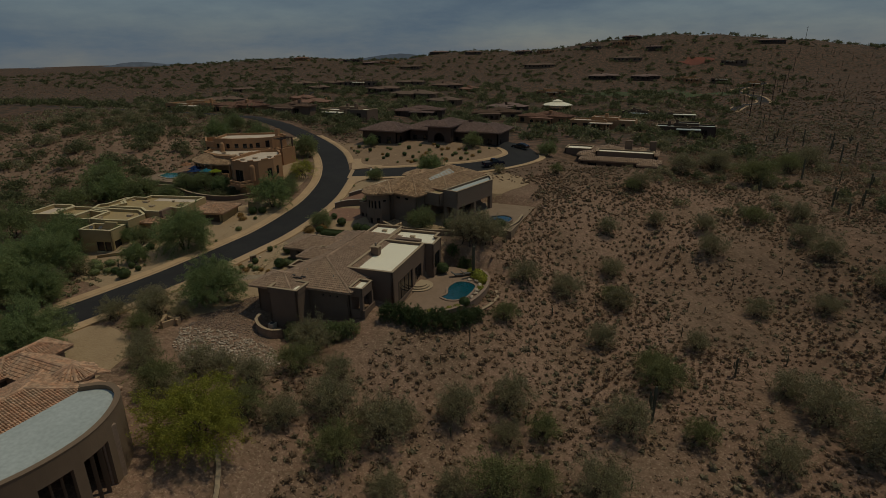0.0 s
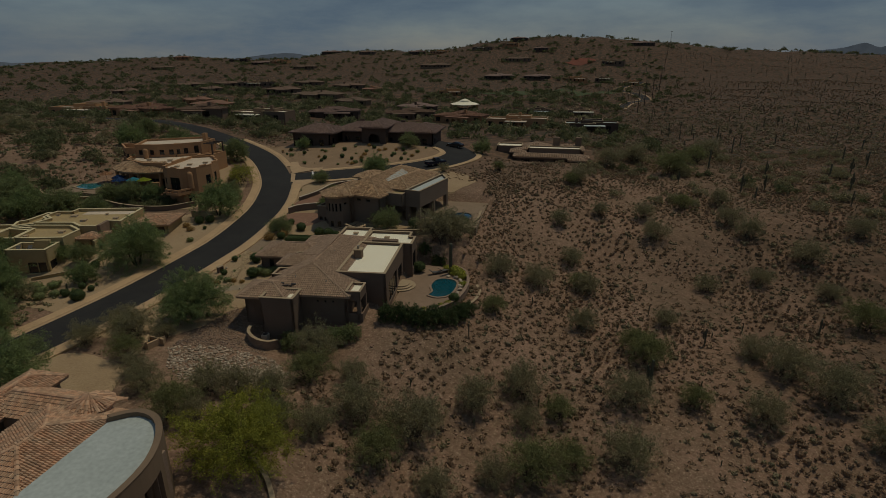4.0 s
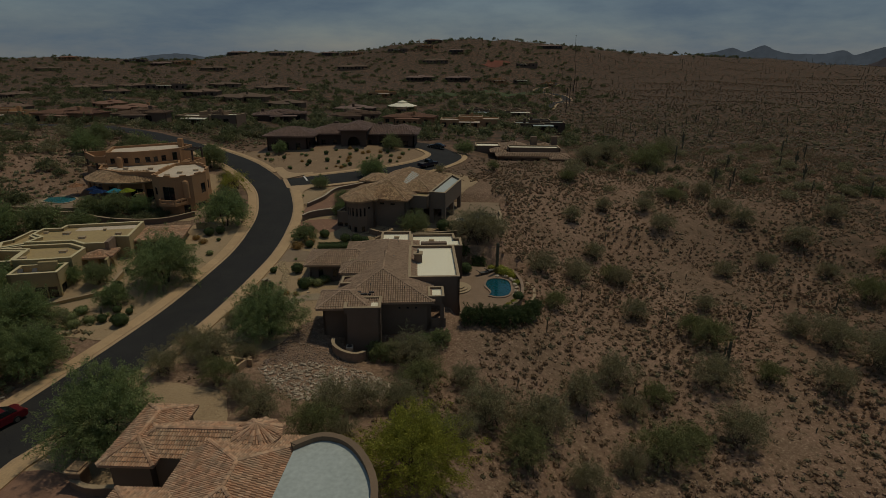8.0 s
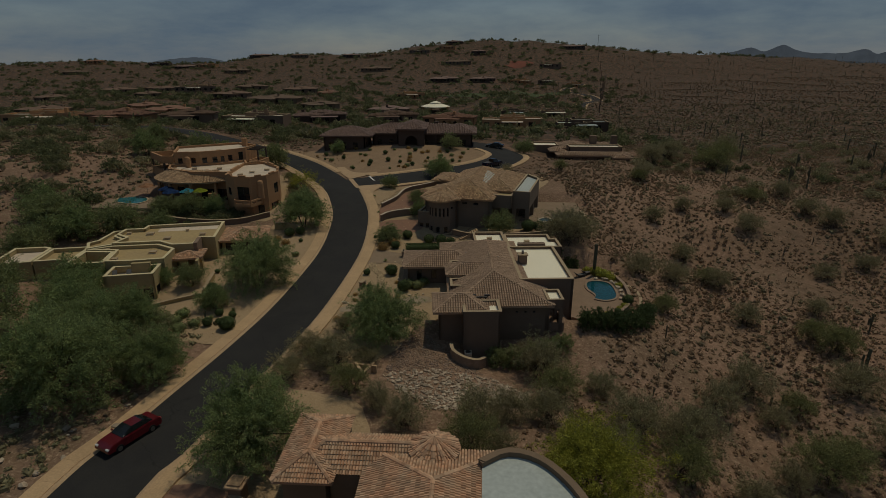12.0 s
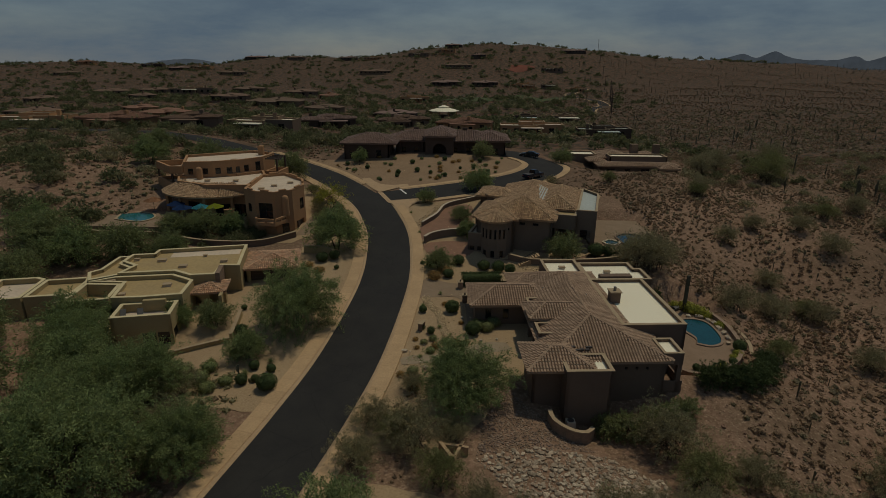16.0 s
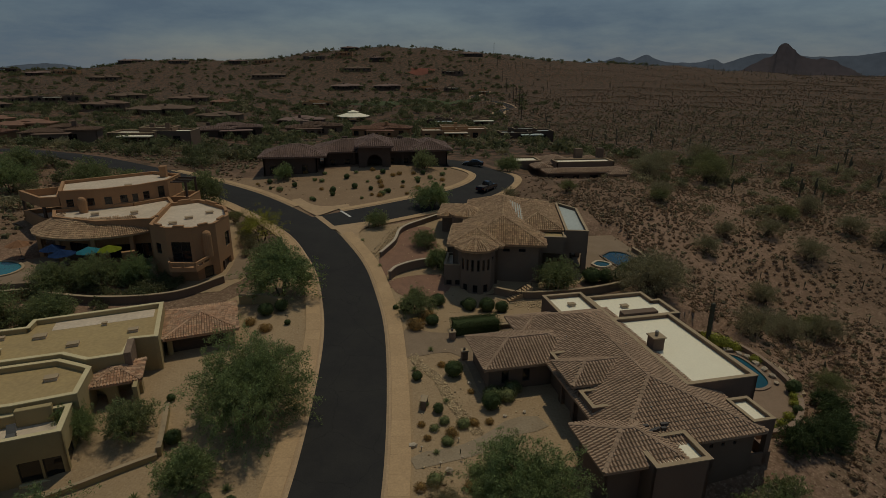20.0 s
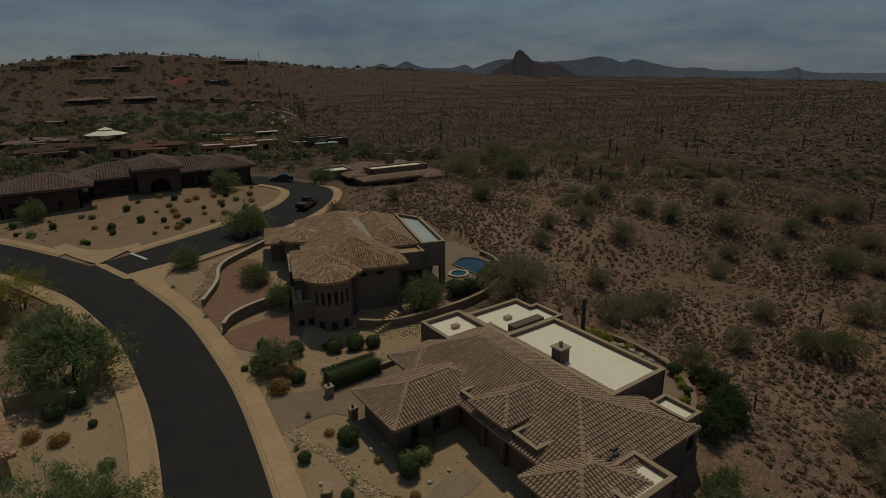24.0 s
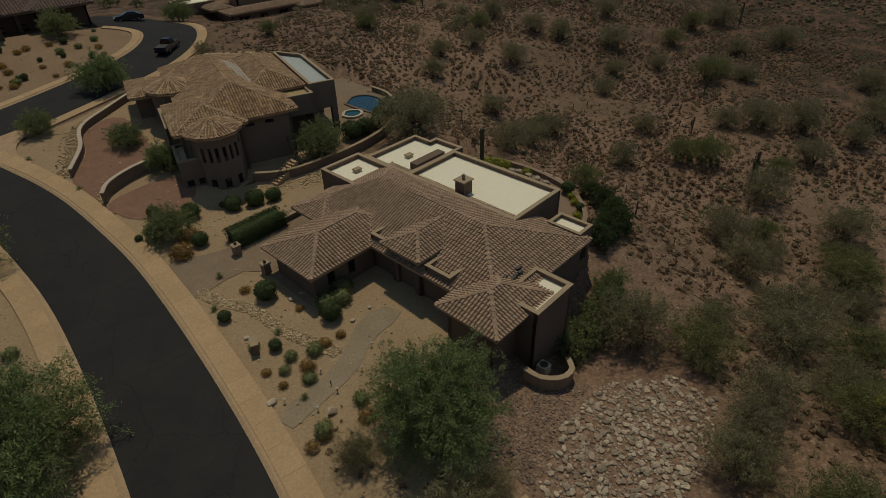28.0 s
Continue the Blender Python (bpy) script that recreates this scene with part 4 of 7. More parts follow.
walls(house_c, rect(0.5, 6.7, 2.4, 8.4), 0.2, 3.15, STUCCO_C, {0: [(0.5, 5.2, 0.3, 2.3, -1)]})
tiled(house_c, [hip_planes(0.2, 7.3, 1.8, 9.0, 3.05, 0.26, "w"), hip_planes(-5.0, -0.9, -5.0, -1.2, 2.9, 0.27)], TILE_F, 0.24, 0.34, 3, zone=(1.0, 7.3, 1.8, 5.0))
for k in range(4):
    boxes("garage_door_panel", [(0.75, 5.9, 2.85, 2.93, 0.3 + .58 * k, 0.86 + .58 * k)], WOOD, house_c, "dark wooden garage door panel in shade")
arch_wall("portico", house_c, pose(-4.6, -4.6, 0.2), 3.4, 2.75, 1.7, 2.3, .35, STUCCO_C)
arch_wall("portico", house_c, pose(-1.15, -4.5, 0.2, 0, 0, 90), 3.2, 2.75, 1.7, 2.3, .35, STUCCO_C)
boxes("stone_facing", [(-2.3, -1.75, -2.75, 0.1, 2.6, 4.55)], STONEWALL, house_c, "rough stone facing on the parapet")
# spiral stair to the roof terrace
bm = bmesh.new()
tube(bm, [(-12.7, -10.2, -2.2), (-12.7, -10.2, 3.6)], [.09, .09], 8)
spst = part("stair_post", bm, METAL, house_c)
for k in range(22):
    a = radians(20 + k * 22)
    c, s = math.cos(a), math.sin(a)
    st = boxes("stair_tread", [(.08, 1.05, -.2, .2, 0, .05)], YCOP, spst)
    st.matrix_local = pose(-12.7, -10.2, -1.9 + k * .2, 0, 0, 20 + k * 22)
bm = bmesh.new()
tube(bm, [(-12.7 + 1.08 * math.cos(radians(20 + k * 11)), -10.2 + 1.08 * math.sin(radians(20 + k * 11)), -1.0 + k * .1) for k in range(44)], [.03] * 44, 5)
part("handrail", bm, METAL, spst)

# ---- round-fronted house up the road ----
house_d = thing("house", pose(0, 0, 0), "peach stucco house with curved walls and tiled porch", "house")
front = [(-55.9, 100.3), (-53.5, 98.4), (-50.2, 97.9), (-47.9, 99.8), (-47.1, 103.8), (-48.5, 108.5), (-53.3, 113.6), (-57.0, 111.5)]
dflat = dict(roof_mat=CREAM_ROOF, coping=STUCCO_D, t=0.34)
walls(house_d, front, 1, 9.4, STUCCO_D, {1: [(0.5, 2.4, 5.0, 2.6, 1)], 0: [(.8, 1.0, 5.8, 1.4, 0)], 2: [(0.9, 1.2, 2.2, 1.9, 0)], 3: [(2.3, 1.3, 5.6, 1.9, 0), (0.8, 2.6, 1.6, 2.4, -1)], 4: [(1.4, 1.4, 5.6, 1.9, 0)]}, roof=9.0, **dflat)
for k in range(len(front)):
    (x0, y0), (x1, y1) = front[k], front[(k + 1) % len(front)]
    d = math.hypot(x1 - x0, y1 - y0)
    o = boxes("parapet_step", [(d * .30, d * .70, -.02, .36, 9.47, 9.72)], STUCCO_D, house_d, bevel=.04)
    o.matrix_local = Matrix.Translation((x0, y0, 0)) @ Matrix.Rotation(math.atan2(y1 - y0, x1 - x0), 4, "Z")
boxes("garage_door", [(-47.75, -47.6, 100.9, 103.2, 1.6, 4.0)], WOOD, house_d)
walls(house_d, [(-70.6, 107.6), (-64, 104.5), (-57.2, 105.0), (-56.4, 112.5), (-59.0, 118.0), (-63, 114.6), (-72.5, 111.6)], 1.5, 8.9, STUCCO_D, {0: [(2, 3.2, 3.0, 2.6, 2)], 1: [(1, 2.6, 3.0, 2.6, 1), (4, 2.2, 3.0, 2.6, 1)]}, roof=8.5, **dflat)
upper = [(-71.5, 112.0), (-66.5, 112.9), (-62.2, 115.3), (-59.1, 118.6), (-58.6, 123.6), (-63.7, 126.3), (-74.5, 119.5)]
walls(house_d, upper, 2.5, 11.4, STUCCO_D, {0: [(.7, .9, 9.1, 1.1, 0), (3.3, .9, 9.1, 1.1, 0)], 1: [(0.4, .95, 9.1, 1.1, 0), (2.4, .95, 9.1, 1.1, 0), (4.0, .75, 9.1, 1.1, 0)], 2: [(0.6, .95, 9.1, 1.2, 0), (2.9, 1.0, 9.0, 1.7, 0)]}, roof=11.0, **dflat)
west = [(-74.0, 111.8), (-71.6, 112.0), (-74.6, 119.4), (-79.4, 117.1)]
walls(house_d, west, 9.3, 10.6, STUCCO_D, roof=9.6, **dflat)
walls(house_d, west, 3.0, 7.6, STUCCO_D, roof=7.0, **dflat)
for x, y in west:
    boxes("post", [(x - .16 + .2, x + .16 + .2, y + .1, y + .42, 7.0, 9.5)], WOOD, house_d)
walls(house_d, [(-59.0, 119.0), (-56.2, 118.6), (-55.8, 123.2), (-58.5, 123.4)], 2.5, 8.6, STUCCO_D, roof=7.9, **dflat)
for x, y in ((-56.6, 119), (-56.2, 122.8)):
    boxes("post", [(x - .15, x + .15, y - .15, y + .15, 7.9, 10.9)], WOOD, house_d)
boxes("trellis_beam", [(-58.8, -56.0, y - .1, y + .1, 10.9, 11.1) for y in (119, 120.2, 121.5, 122.8)], WOOD, house_d)
for x, y, z0, z1, r in ((-68.3, 111.2, 7.0, 10.2, .55), (-48.9, 98.9, 5.4, 8.2, .6)):
    bm = bmesh.new()
    tube(bm, [(x, y, z0), (x, y, z1), (x, y, z1 + r * .55), (x, y, z1 + r * .9), (x, y, z1 + r)], [r, r, r * .86, r * .5, r * .1], 16)
    part("round_chimney", bm, STUCCO_D, house_d)
boxes("chimney", [(-61.6, -60.6, 123.0, 124.0, 10.8, 12.8)], STUCCO_D, house_d, bevel=.05)
# balcony with slotted balustrade
bal = [(-53.6, 98.1), (-52.9, 96.2), (-49.6, 95.6), (-48.6, 98.6)]
bm = bmesh.new()
f = bm.faces.new([bm.verts.new((x, y, 4.5)) for x, y in bal])
g = bmesh.ops.extrude_face_region(bm, geom=[f])
bmesh.ops.translate(bm, vec=(0, 0, .3), verts=[v for v in g["geom"] if isinstance(v, bmesh.types.BMVert)])
bmesh.ops.recalc_face_normals(bm, faces=bm.faces[:])
balcony = part("balcony", bm, STUCCO_D, house_d)
for k in range(3):
    (x0, y0), (x1, y1) = bal[k], bal[k + 1]
    d = math.hypot(x1 - x0, y1 - y0)
    o = part("balustrade", panel([0, .3, d / 2 - .15, d / 2 + .15, d - .3, d], [4.8, 5.0, 5.35, 5.65], lambda x, z: not (5.0 < z < 5.35 and (.3 < x < d / 2 - .15 or d / 2 + .15 < x < d - .3)), 0, .22), STUCCO_D, balcony)
    o.matrix_local = Matrix.Translation((x0, y0, 0)) @ Matrix.Rotation(math.atan2(y1 - y0, x1 - x0), 4, "Z")
arc = [((-64.6 + 9.2 * math.cos(radians(a)), 109.5 + 7.6 * math.sin(radians(a)), 7.3), (-64.6 + 5.6 * math.cos(radians(a)), 109.5 + 3.4 * math.sin(radians(a)), 8.9)) for a in range(170, 321, 15)]
tiled(house_d, [([[arc[k][0], arc[k + 1][0], arc[k + 1][1], arc[k][1]] for k in range(len(arc) - 1)], [])], TILE_B, 0.26, 0.38, 4)
for k in (1, 3, 5, 7, 9):
    (x, y, z), (x2, y2, z2) = arc[k]
    boxes("pillar", [(x * .85 + x2 * .15 - .25, x * .85 + x2 * .15 + .25, y * .85 + y2 * .15 - .25, y * .85 + y2 * .15 + .25, 2, 7.3)], STUCCO_D, house_d, bevel=.03)
arch_wall("outdoor_fireplace", house_d, pose(-59.6, 101.9, 2.4, 0, 0, 20), 1.5, 3.0, .8, 2.3, .6, STUCCO_D)

# ---- dark tiled house on the knoll ----
house_e = thing("house", pose(0, 0, 0), "dark brown stucco house with low tiled hip roofs", "house")
EZ = 10.2
for u0, u1, v0, v1 in ((-50, -38, 146, 156), (-38.2, -14, 152, 163), (-18.5, -9.9, 151, 163)):
    n = int((u1 - u0 - 2) / 3.2)
    walls(house_e, rect(u0 + .6, u1 - .6, v0 + .6, v1 - .6), 4, EZ, STUCCO_E, {0: [(1.2 + k * 3.2, 1.3, 6.6, 2.0, 0) for k in range(n)], 1: [(2, 1.2, 6.8, 1.7, 0)], 3: [(2, 1.2, 6.8, 1.7, 0)]})
arch_wall("entry_wall", house_e, pose(-26.6, 148.9, 5.0), 6.8, 6.6, 3.2, 5.0, .5, STUCCO_E, "dark stucco entry gable with a tall arch")
walls(house_e, rect(-30.0, -29.5, 149.4, 156), 5, EZ + 1.45, STUCCO_E)
walls(house_e, rect(-23.7, -23.2, 149.4, 156), 5, EZ + 1.45, STUCCO_E)
boxes("entry_door", [(-27.2, -25.2, 152.2, 152.4, 5.6, 8.6)], WOOD, house_e)
tiled(house_e, [hip_planes(-50.3, -36.6, 145.7, 157.2, EZ, 0.33), hip_planes(-40, -12, 151.5, 164, EZ, 0.32), hip_planes(-19, -9.4, 150.5, 164, EZ + .2, 0.36), hip_planes(-30.6, -22.6, 148.2, 162, EZ + 1.5, 0.38)], TILE_E, 0.45, 0.5, 5)
for x, y in ((-33, 158.5), (-20.5, 158)):
    boxes("chimney", [(x - .6, x + .6, y - .5, y + .5, EZ, EZ + 2.6)], STUCCO_E, house_e, bevel=.04)
for x in (-36.5, -31, -20.4, -17):
    boxes("pilaster", [(x - .3, x + .3, 151.9, 152.58, 5, EZ)], STUCCO_E, house_e, bevel=.04)

# ---- low house past the turning head ----
house_g = thing("house", pose(1.5, 0, -0.5), "taupe stucco house with brown tile and white flat roof", "house")
walls(house_g, rect(11, 29, 149.5, 158), 1, 5.6, STUCCO_A, {0: [(1.5, 2.2, 3.0, 1.9, 1), (6, 1.4, 3.0, 1.9, 0), (10, 2.0, 3.0, 1.9, 1), (13, 1.6, 3.0, 1.9, 0), (16, 1.2, 3.0, 1.9, 0)], 1: [(2, 2, 3.0, 1.9, 0)]})
tiled(house_g, [hip_planes(10.3, 30, 148.6, 153.5, 5.6, 0.25), hip_planes(12, 20, 155.5, 165, 6.4, 0.34), hip_planes(20.5, 29, 156, 164, 6.2, 0.34), hip_planes(9, 13.5, 153.5, 159, 5.9, 0.34), hip_planes(24.5, 29.5, 146.8, 152, 5.3, 0.3)], TILE_A, 0.45, 0.5, 6)
walls(house_g, rect(12.5, 28.5, 156, 164), 1, 6.3, STUCCO_A)
walls(house_g, rect(25, 29, 147.4, 150), 1, 5.3, STUCCO_A, {0: [(1, 1.4, 3, 1.6, 0)]})
walls(house_g, rect(14.0, 28.0, 152.5, 157), 5, 7.4, STUCCO_A, roof=7.1, roof_mat=WHITE_ROOF)
walls(house_g, rect(5, 12, 158.2, 164), 1, 6.9, STUCCO_A, roof=6.6, roof_mat=WHITE_ROOF)
boxes("chimney", [(20.5, 22.3, 158, 159.5, 6, 9.6)], STUCCO_A, house_g, bevel=.05)
boxes("chimney", [(26.5, 28.1, 159, 160.3, 6, 9.5)], STUCCO_A, house_g, bevel=.05)
boxes("patio_slab", [(29.2, 34, 147, 154, 1.2, 2.4)], DRIVE, house_g)

# ---- terracotta house close below the start ----
house_f = thing("house", pose(0, 0, 0), "sand stucco house with terracotta tile roof and curved wing", "house")
zf = 3.95
walls(house_f, [(-22.4, 30.5), (-19.5, 30.5), (-18.9, 36.1), (-22.3, 36.9)], -1, zf, STUCCO_F, {3: [(1.0, 1.4, 1.6, 1.5, 0)]})
walls(house_f, [(-19.3, 31.2), (-13, 31.4), (-9.8, 30.5), (-10.2, 19), (-19.0, 19), (-18.5, 26.5), (-16.4, 28.2), (-16.4, 31)], -3, zf, STUCCO_F)
tiled(house_f, [hip_planes(-22.95, -18.9, 30.0, 37.1, zf, 0.45), hip_planes(-22.0, -11, 30.9, 35.0, zf, 0.48, "e"), cone_planes(-12.4, 32.8, 1.75, 4.75, 0.85, 12),
                hip_planes(-17.0, -7.4, 21.5, 33.4, 4.1, 0.36), hip_planes(-20.0, -10.5, 16.5, 27.6, 4.25, 0.30), hip_planes(-24, -15, 12, 22, zf, 0.3)], TILE_F, 0.21, 0.34, 7, zone=(-14.5, -7.4, 28.0, 33.4))
walls(house_f, [(-12.4 + 1.4 * math.cos(radians(a)), 32.8 + 1.4 * math.sin(radians(a))) for a in range(0, 360, 30)], -1.5, 4.75, STUCCO_F, t=0.2)
cw = spline([(-9.4, 31.2), (-7.6, 32.4), (-5.6, 32.0), (-4.0, 30.4), (-2.8, 27.9), (-2.5, 25.2), (-3.0, 22.0), (-4.6, 18.5), (-7.5, 15.0)], 0.8)
walls(house_f, [(-9.7, 15.0)] + [tuple(p) for p in cw[::-1]], -1.0, 5.3, STUCCO_F, {k: [(0.005, .78, -0.6, 4.2, -1)] for k in range(7, 20) if k % 4}, roof=4.95, roof_mat=GREY_ROOF, t=0.42, coping=STUCCO_F, skip=(len(cw),))
boxes("stone_pier", [(-4.3, -3.3, 28.2, 29.6, -3.5, 4.4)], STONEWALL, house_f, bevel=0.05)


# ---- yards, drives and walls ----
KNOLL = mat("knoll_soil", (0.29, 0.195, 0.118), 0.95, (0.24, 0.158, 0.095), 0.3, 0.8, 4.0, 0.5, depth=0.06)
dotted(KNOLL, (0.15, 0.10, 0.06), 3.0, 0.58, 0.68, 0.5)
patch("gravel_yard", [(-29.2, 50), (-28.0, 58), (-27.3, 68), (-27.0, 78), (-27.2, 86), (-28.2, 93), (-18, 92), (-4, 89), (2, 84), (0, 70), (-8, 66), (-16, 60), (-18, 55), (-22, 50)], 0.05, GRAVEL, "tan gravel front yard with scattered shrubs")
patch("gravel_yard", [(-28.4, 96), (-30.5, 104), (-34, 111.6), (-29, 113), (-17, 118.7), (-4, 128), (6, 122), (3, 112), (-1, 93), (-16, 91.5), (-24, 92)], 0.05, GRAVEL, "tan gravel yard beside a brick drive")
patch("gravel_yard", [(-36.4, 54), (-34.9, 70), (-34.7, 82), (-36.5, 92), (-40, 98), (-46, 92), (-58, 80), (-56, 64), (-48, 56)], 0.05, GRAVEL, "tan gravel yard and forecourt")
patch("gravel_yard", [(-44, 119), (-33.5, 123.6), (-19, 131.6), (-9, 138), (-6.2, 145), (-12, 150), (-30, 150), (-52, 146), (-62, 147), (-52, 137)], 0.05, KNOLL, "bare tan gravel knoll with dotted shrubs")
patch("gravel_yard", [(-33.4, 18), (-32.6, 36), (-30.5, 45), (-24, 46), (-19, 42), (-18, 22)], 0.05, GRAVEL, "gravel and paved forecourt")
patch("gravel_yard", [(-47, 95), (-43, 101), (-42.5, 108), (-48, 117), (-56, 124), (-62, 118), (-55, 96)], 0.05, GRAVEL, "gravel yard round a raised house")
patch("driveway", [(-25.6, 77.8), (-20.5, 78.0), (-19.5, 70.8), (-18.8, 70.8), (-18.8, 77.2), (-15.8, 78), (-12, 82), (-13, 84), (-20.9, 82.2), (-25.5, 83.4)], 0.09, DRIVE, "worn concrete drive to the garage", wobble=0)
PATHWAY = mat("worn_path_concrete", (0.315, 0.245, 0.165), 0.9, (0.26, 0.195, 0.125), 0.8, 0.7, 6.0, 0.2)
patch("path", [(-15.4, 67.3), (-17.8, 67.3), (-19.6, 66.0), (-21.7, 64.8), (-23.7, 64.3), (-26.3, 64.0), (-26.4, 62.4), (-24.0, 62.8), (-21.7, 63.2), (-20.1, 63.8), (-18.1, 65.1), (-14.8, 65.7)], 0.085, PATHWAY, "curving concrete path to the entry", wobble=0)
patch("driveway", [(-37.6, 77), (-36.8, 66), (-41, 64), (-43, 70), (-45.5, 76), (-44, 83), (-40, 82)], 0.085, GRAVEL, "smooth decomposed granite forecourt")
patch("driveway", [(-47.4, 97.6), (-44.8, 98.5), (-43.2, 102), (-43.4, 106), (-46.6, 106.5), (-46.9, 102)], 0.09, DRIVE, "concrete garage court before the peach house", wobble=0)
patch("driveway", [(-33, 22), (-32.7, 33), (-27, 33), (-23, 30), (-22, 22)], 0.09, PAVER, "brown paved forecourt", wobble=0)


def brick_field(outline, lift, label):
    """A drive of clay pavers, laid over the land inside an outline."""
    base = patch("driveway", outline, lift, PAVER, label, wobble=0)
    return base


brick_field([(-27.6, 97.5), (-25.6, 96.6), (-21.5, 100.5), (-19.2, 103), (-18.8, 111.8), (-21, 113), (-24, 110.5), (-24.8, 106), (-27.2, 103)], 0.09, "red-brown brick paver drive between curved walls")
brick_field([(-26.6, 95.2), (-24.8, 96.2), (-20.0, 96.6), (-18.4, 94), (-20.7, 91), (-25, 91.2)], 0.09, "red-brown brick paver court below a curved wall")


PALECAP = mat("pale_wall_coping", (0.56, 0.46, 0.34), 0.9, (0.46, 0.37, 0.27), 0.9, 0.7, 12.0, 0.2)


def curved_wall(points, height, thick, material, label, foot=-1.0, cap=COPING, level=None, name="garden_wall"):
    """A wall along a curve with a coping; level gives a flat top."""
    line = spline(points, 0.6)
    a, b = beside(line, -thick / 2), beside(line, thick / 2)
    zt = terr(line[:, 0], line[:, 1]) + height if level is None else np.full(len(line), level)
    zb = terr(line[:, 0], line[:, 1]) + foot
    n = len(line)
    def shell(nm, p, q, lo, hi, m, parent):
        v = np.concatenate([np.c_[p, lo], np.c_[q, lo], np.c_[q, hi], np.c_[p, hi]])
        f = []
        for i in range(n - 1):
            for k in range(4):
                k2 = (k + 1) % 4
                f.append((k * n + i, k * n + i + 1, k2 * n + i + 1, k2 * n + i))
        f += [(0, n, 2 * n, 3 * n), (n - 1, 4 * n - 1, 3 * n - 1, 2 * n - 1)]
        return raw(nm, v, f, m, parent)
    o = thing(name, pose(line[0, 0], line[0, 1], float(zt[0] - height)), label, "wall")
    inv = o.matrix_world.inverted()
    for ob in (shell("wall_body", a, b, zb, zt, material, o), shell("coping", beside(line, -thick / 2 - .05), beside(line, thick / 2 + .05), zt + .002, zt + .09, cap, o)):
        ob.matrix_parent_inverse = inv
    return o


curved_wall([(-26.3, 95.6), (-25.2, 97.2), (-22.5, 98.6), (-18.6, 99.4), (-17.4, 99.5)], 1.2, 0.3, STUCCO_B, "brown curved stucco wall with pale coping beside the drive", cap=PALECAP)
curved_wall([(-27.2, 102.4), (-25.0, 106.5), (-23.6, 111), (-19.5, 114.8), (-15, 118.5)], 0.8, 0.3, STUCCO_B, "long curved brown stucco wall with pale coping", cap=PALECAP)
curved_wall([(-13.5, 91.5), (-9, 89.3), (-3, 89.0), (3, 90.5), (8, 94), (9.8, 98), (9.8, 102)], 0.9, 0.3, STUCCO_B, "brown stucco retaining wall round the pool terrace", foot=-3)
curved_wall([(-44, 91.2), (-41, 91), (-38.8, 89.3)], 1.2, 0.3, STUCCO_C, "low stucco wing wall beside the garage")
curved_wall([(-47, 97.2), (-52, 93.5), (-60, 93), (-68, 95.0)], .9, 0.3, STUCCO_A, "brown stucco garden wall below the terrace")
curved_wall([(-84, 97), (-80, 94.6), (-74, 94.6), (-68, 95.3)], 0.9, 0.3, STUCCO_D, "low wall round the upper pool")
curved_wall([(-45.2, 66.5), (-45.6, 69), (-46.2, 72)], .8, 0.3, STUCCO_C, "yellow stucco courtyard wall with posts")
curved_wall([(-52.5, 64), (-49, 65), (-45.3, 66.3)], .45, 0.25, STUCCO_C, "yellow stucco courtyard wall")
curved_wall([(-27.0, 32.2), (-25.2, 31.5), (-23.0, 31.6)], 0.8, 0.3, STUCCO_F, "sand stucco wing wall beside the forecourt")
curved_wall([(-16.2, 82.3), (-12.9, 82.7), (-9.7, 83.0)], 0.5, 0.25, STUCCO_B, "low brown garden wall")

curved_wall([(-.4, 35.6), (.6, 34.9), (1.7, 34.0), (2.7, 32.8), (3.7, 31.4), (4.4, 29.5)], .35, .3, STUCCO_F, "low curved sand stucco wall in the scrub")

# ---- patio and pool of the tiled house ----
PZ = -0.95
line_p = [(2.6, 64.6), (3.6, 64.0), (6.2, 64.5), (8.6, 66.2), (10.7, 69.3), (11.5, 73), (11.4, 77), (10.2, 80.5), (8.5, 82)]
pw = spline(line_p, 0.5)
bm = bmesh.new()
f = bm.faces.new([bm.verts.new((x, y, PZ)) for x, y in np.vstack([pw, [(3.6, 82.5), (1.6, 80), (2.4, 70)]])])
g = bmesh.ops.extrude_face_region(bm, geom=[f])
bmesh.ops.translate(bm, vec=(0, 0, -1.5), verts=[v for v in g["geom"] if isinstance(v, bmesh.types.BMVert)])
bmesh.ops.recalc_face_normals(bm, faces=bm.faces[:])
tagged(part("patio", bm, mat("patio_stone", (0.27, 0.185, 0.125), 0.9, (0.22, 0.15, 0.10), 0.8, 0.7, 10.0, 0.2)), "tan paved pool terrace behind a curved wall", "patio", kind="structure")
curved_wall(line_p, 0.5, 0.35, STONEWALL, "curved stone retaining wall round the pool terrace", foot=-2.5, level=PZ + 0.42, cap=STONEWALL)
curved_wall([(12.3, 70), (13.2, 72.5), (13.4, 75.5), (12.6, 77.5)], 0.5, 0.3, STONEWALL, "short curved stone planter wall below the terrace", foot=-2, level=-1.6)
WATER = mat("pool_water", (0.007, 0.070, 0.092), 0.05, (0.006, 0.056, 0.075), 0.5, 0.6, 6.0, 0.08)
WATER_B = mat("deep_pool_water", (0.008, 0.055, 0.095), 0.05, (0.006, 0.045, 0.08), 0.5, 0.6, 6.0, 0.08)
TEALPOOL = mat("teal_pool_water", (0.02, 0.15, 0.17), 0.05, (0.015, 0.11, 0.13), 0.5, 0.6, 6.0, 0.08)


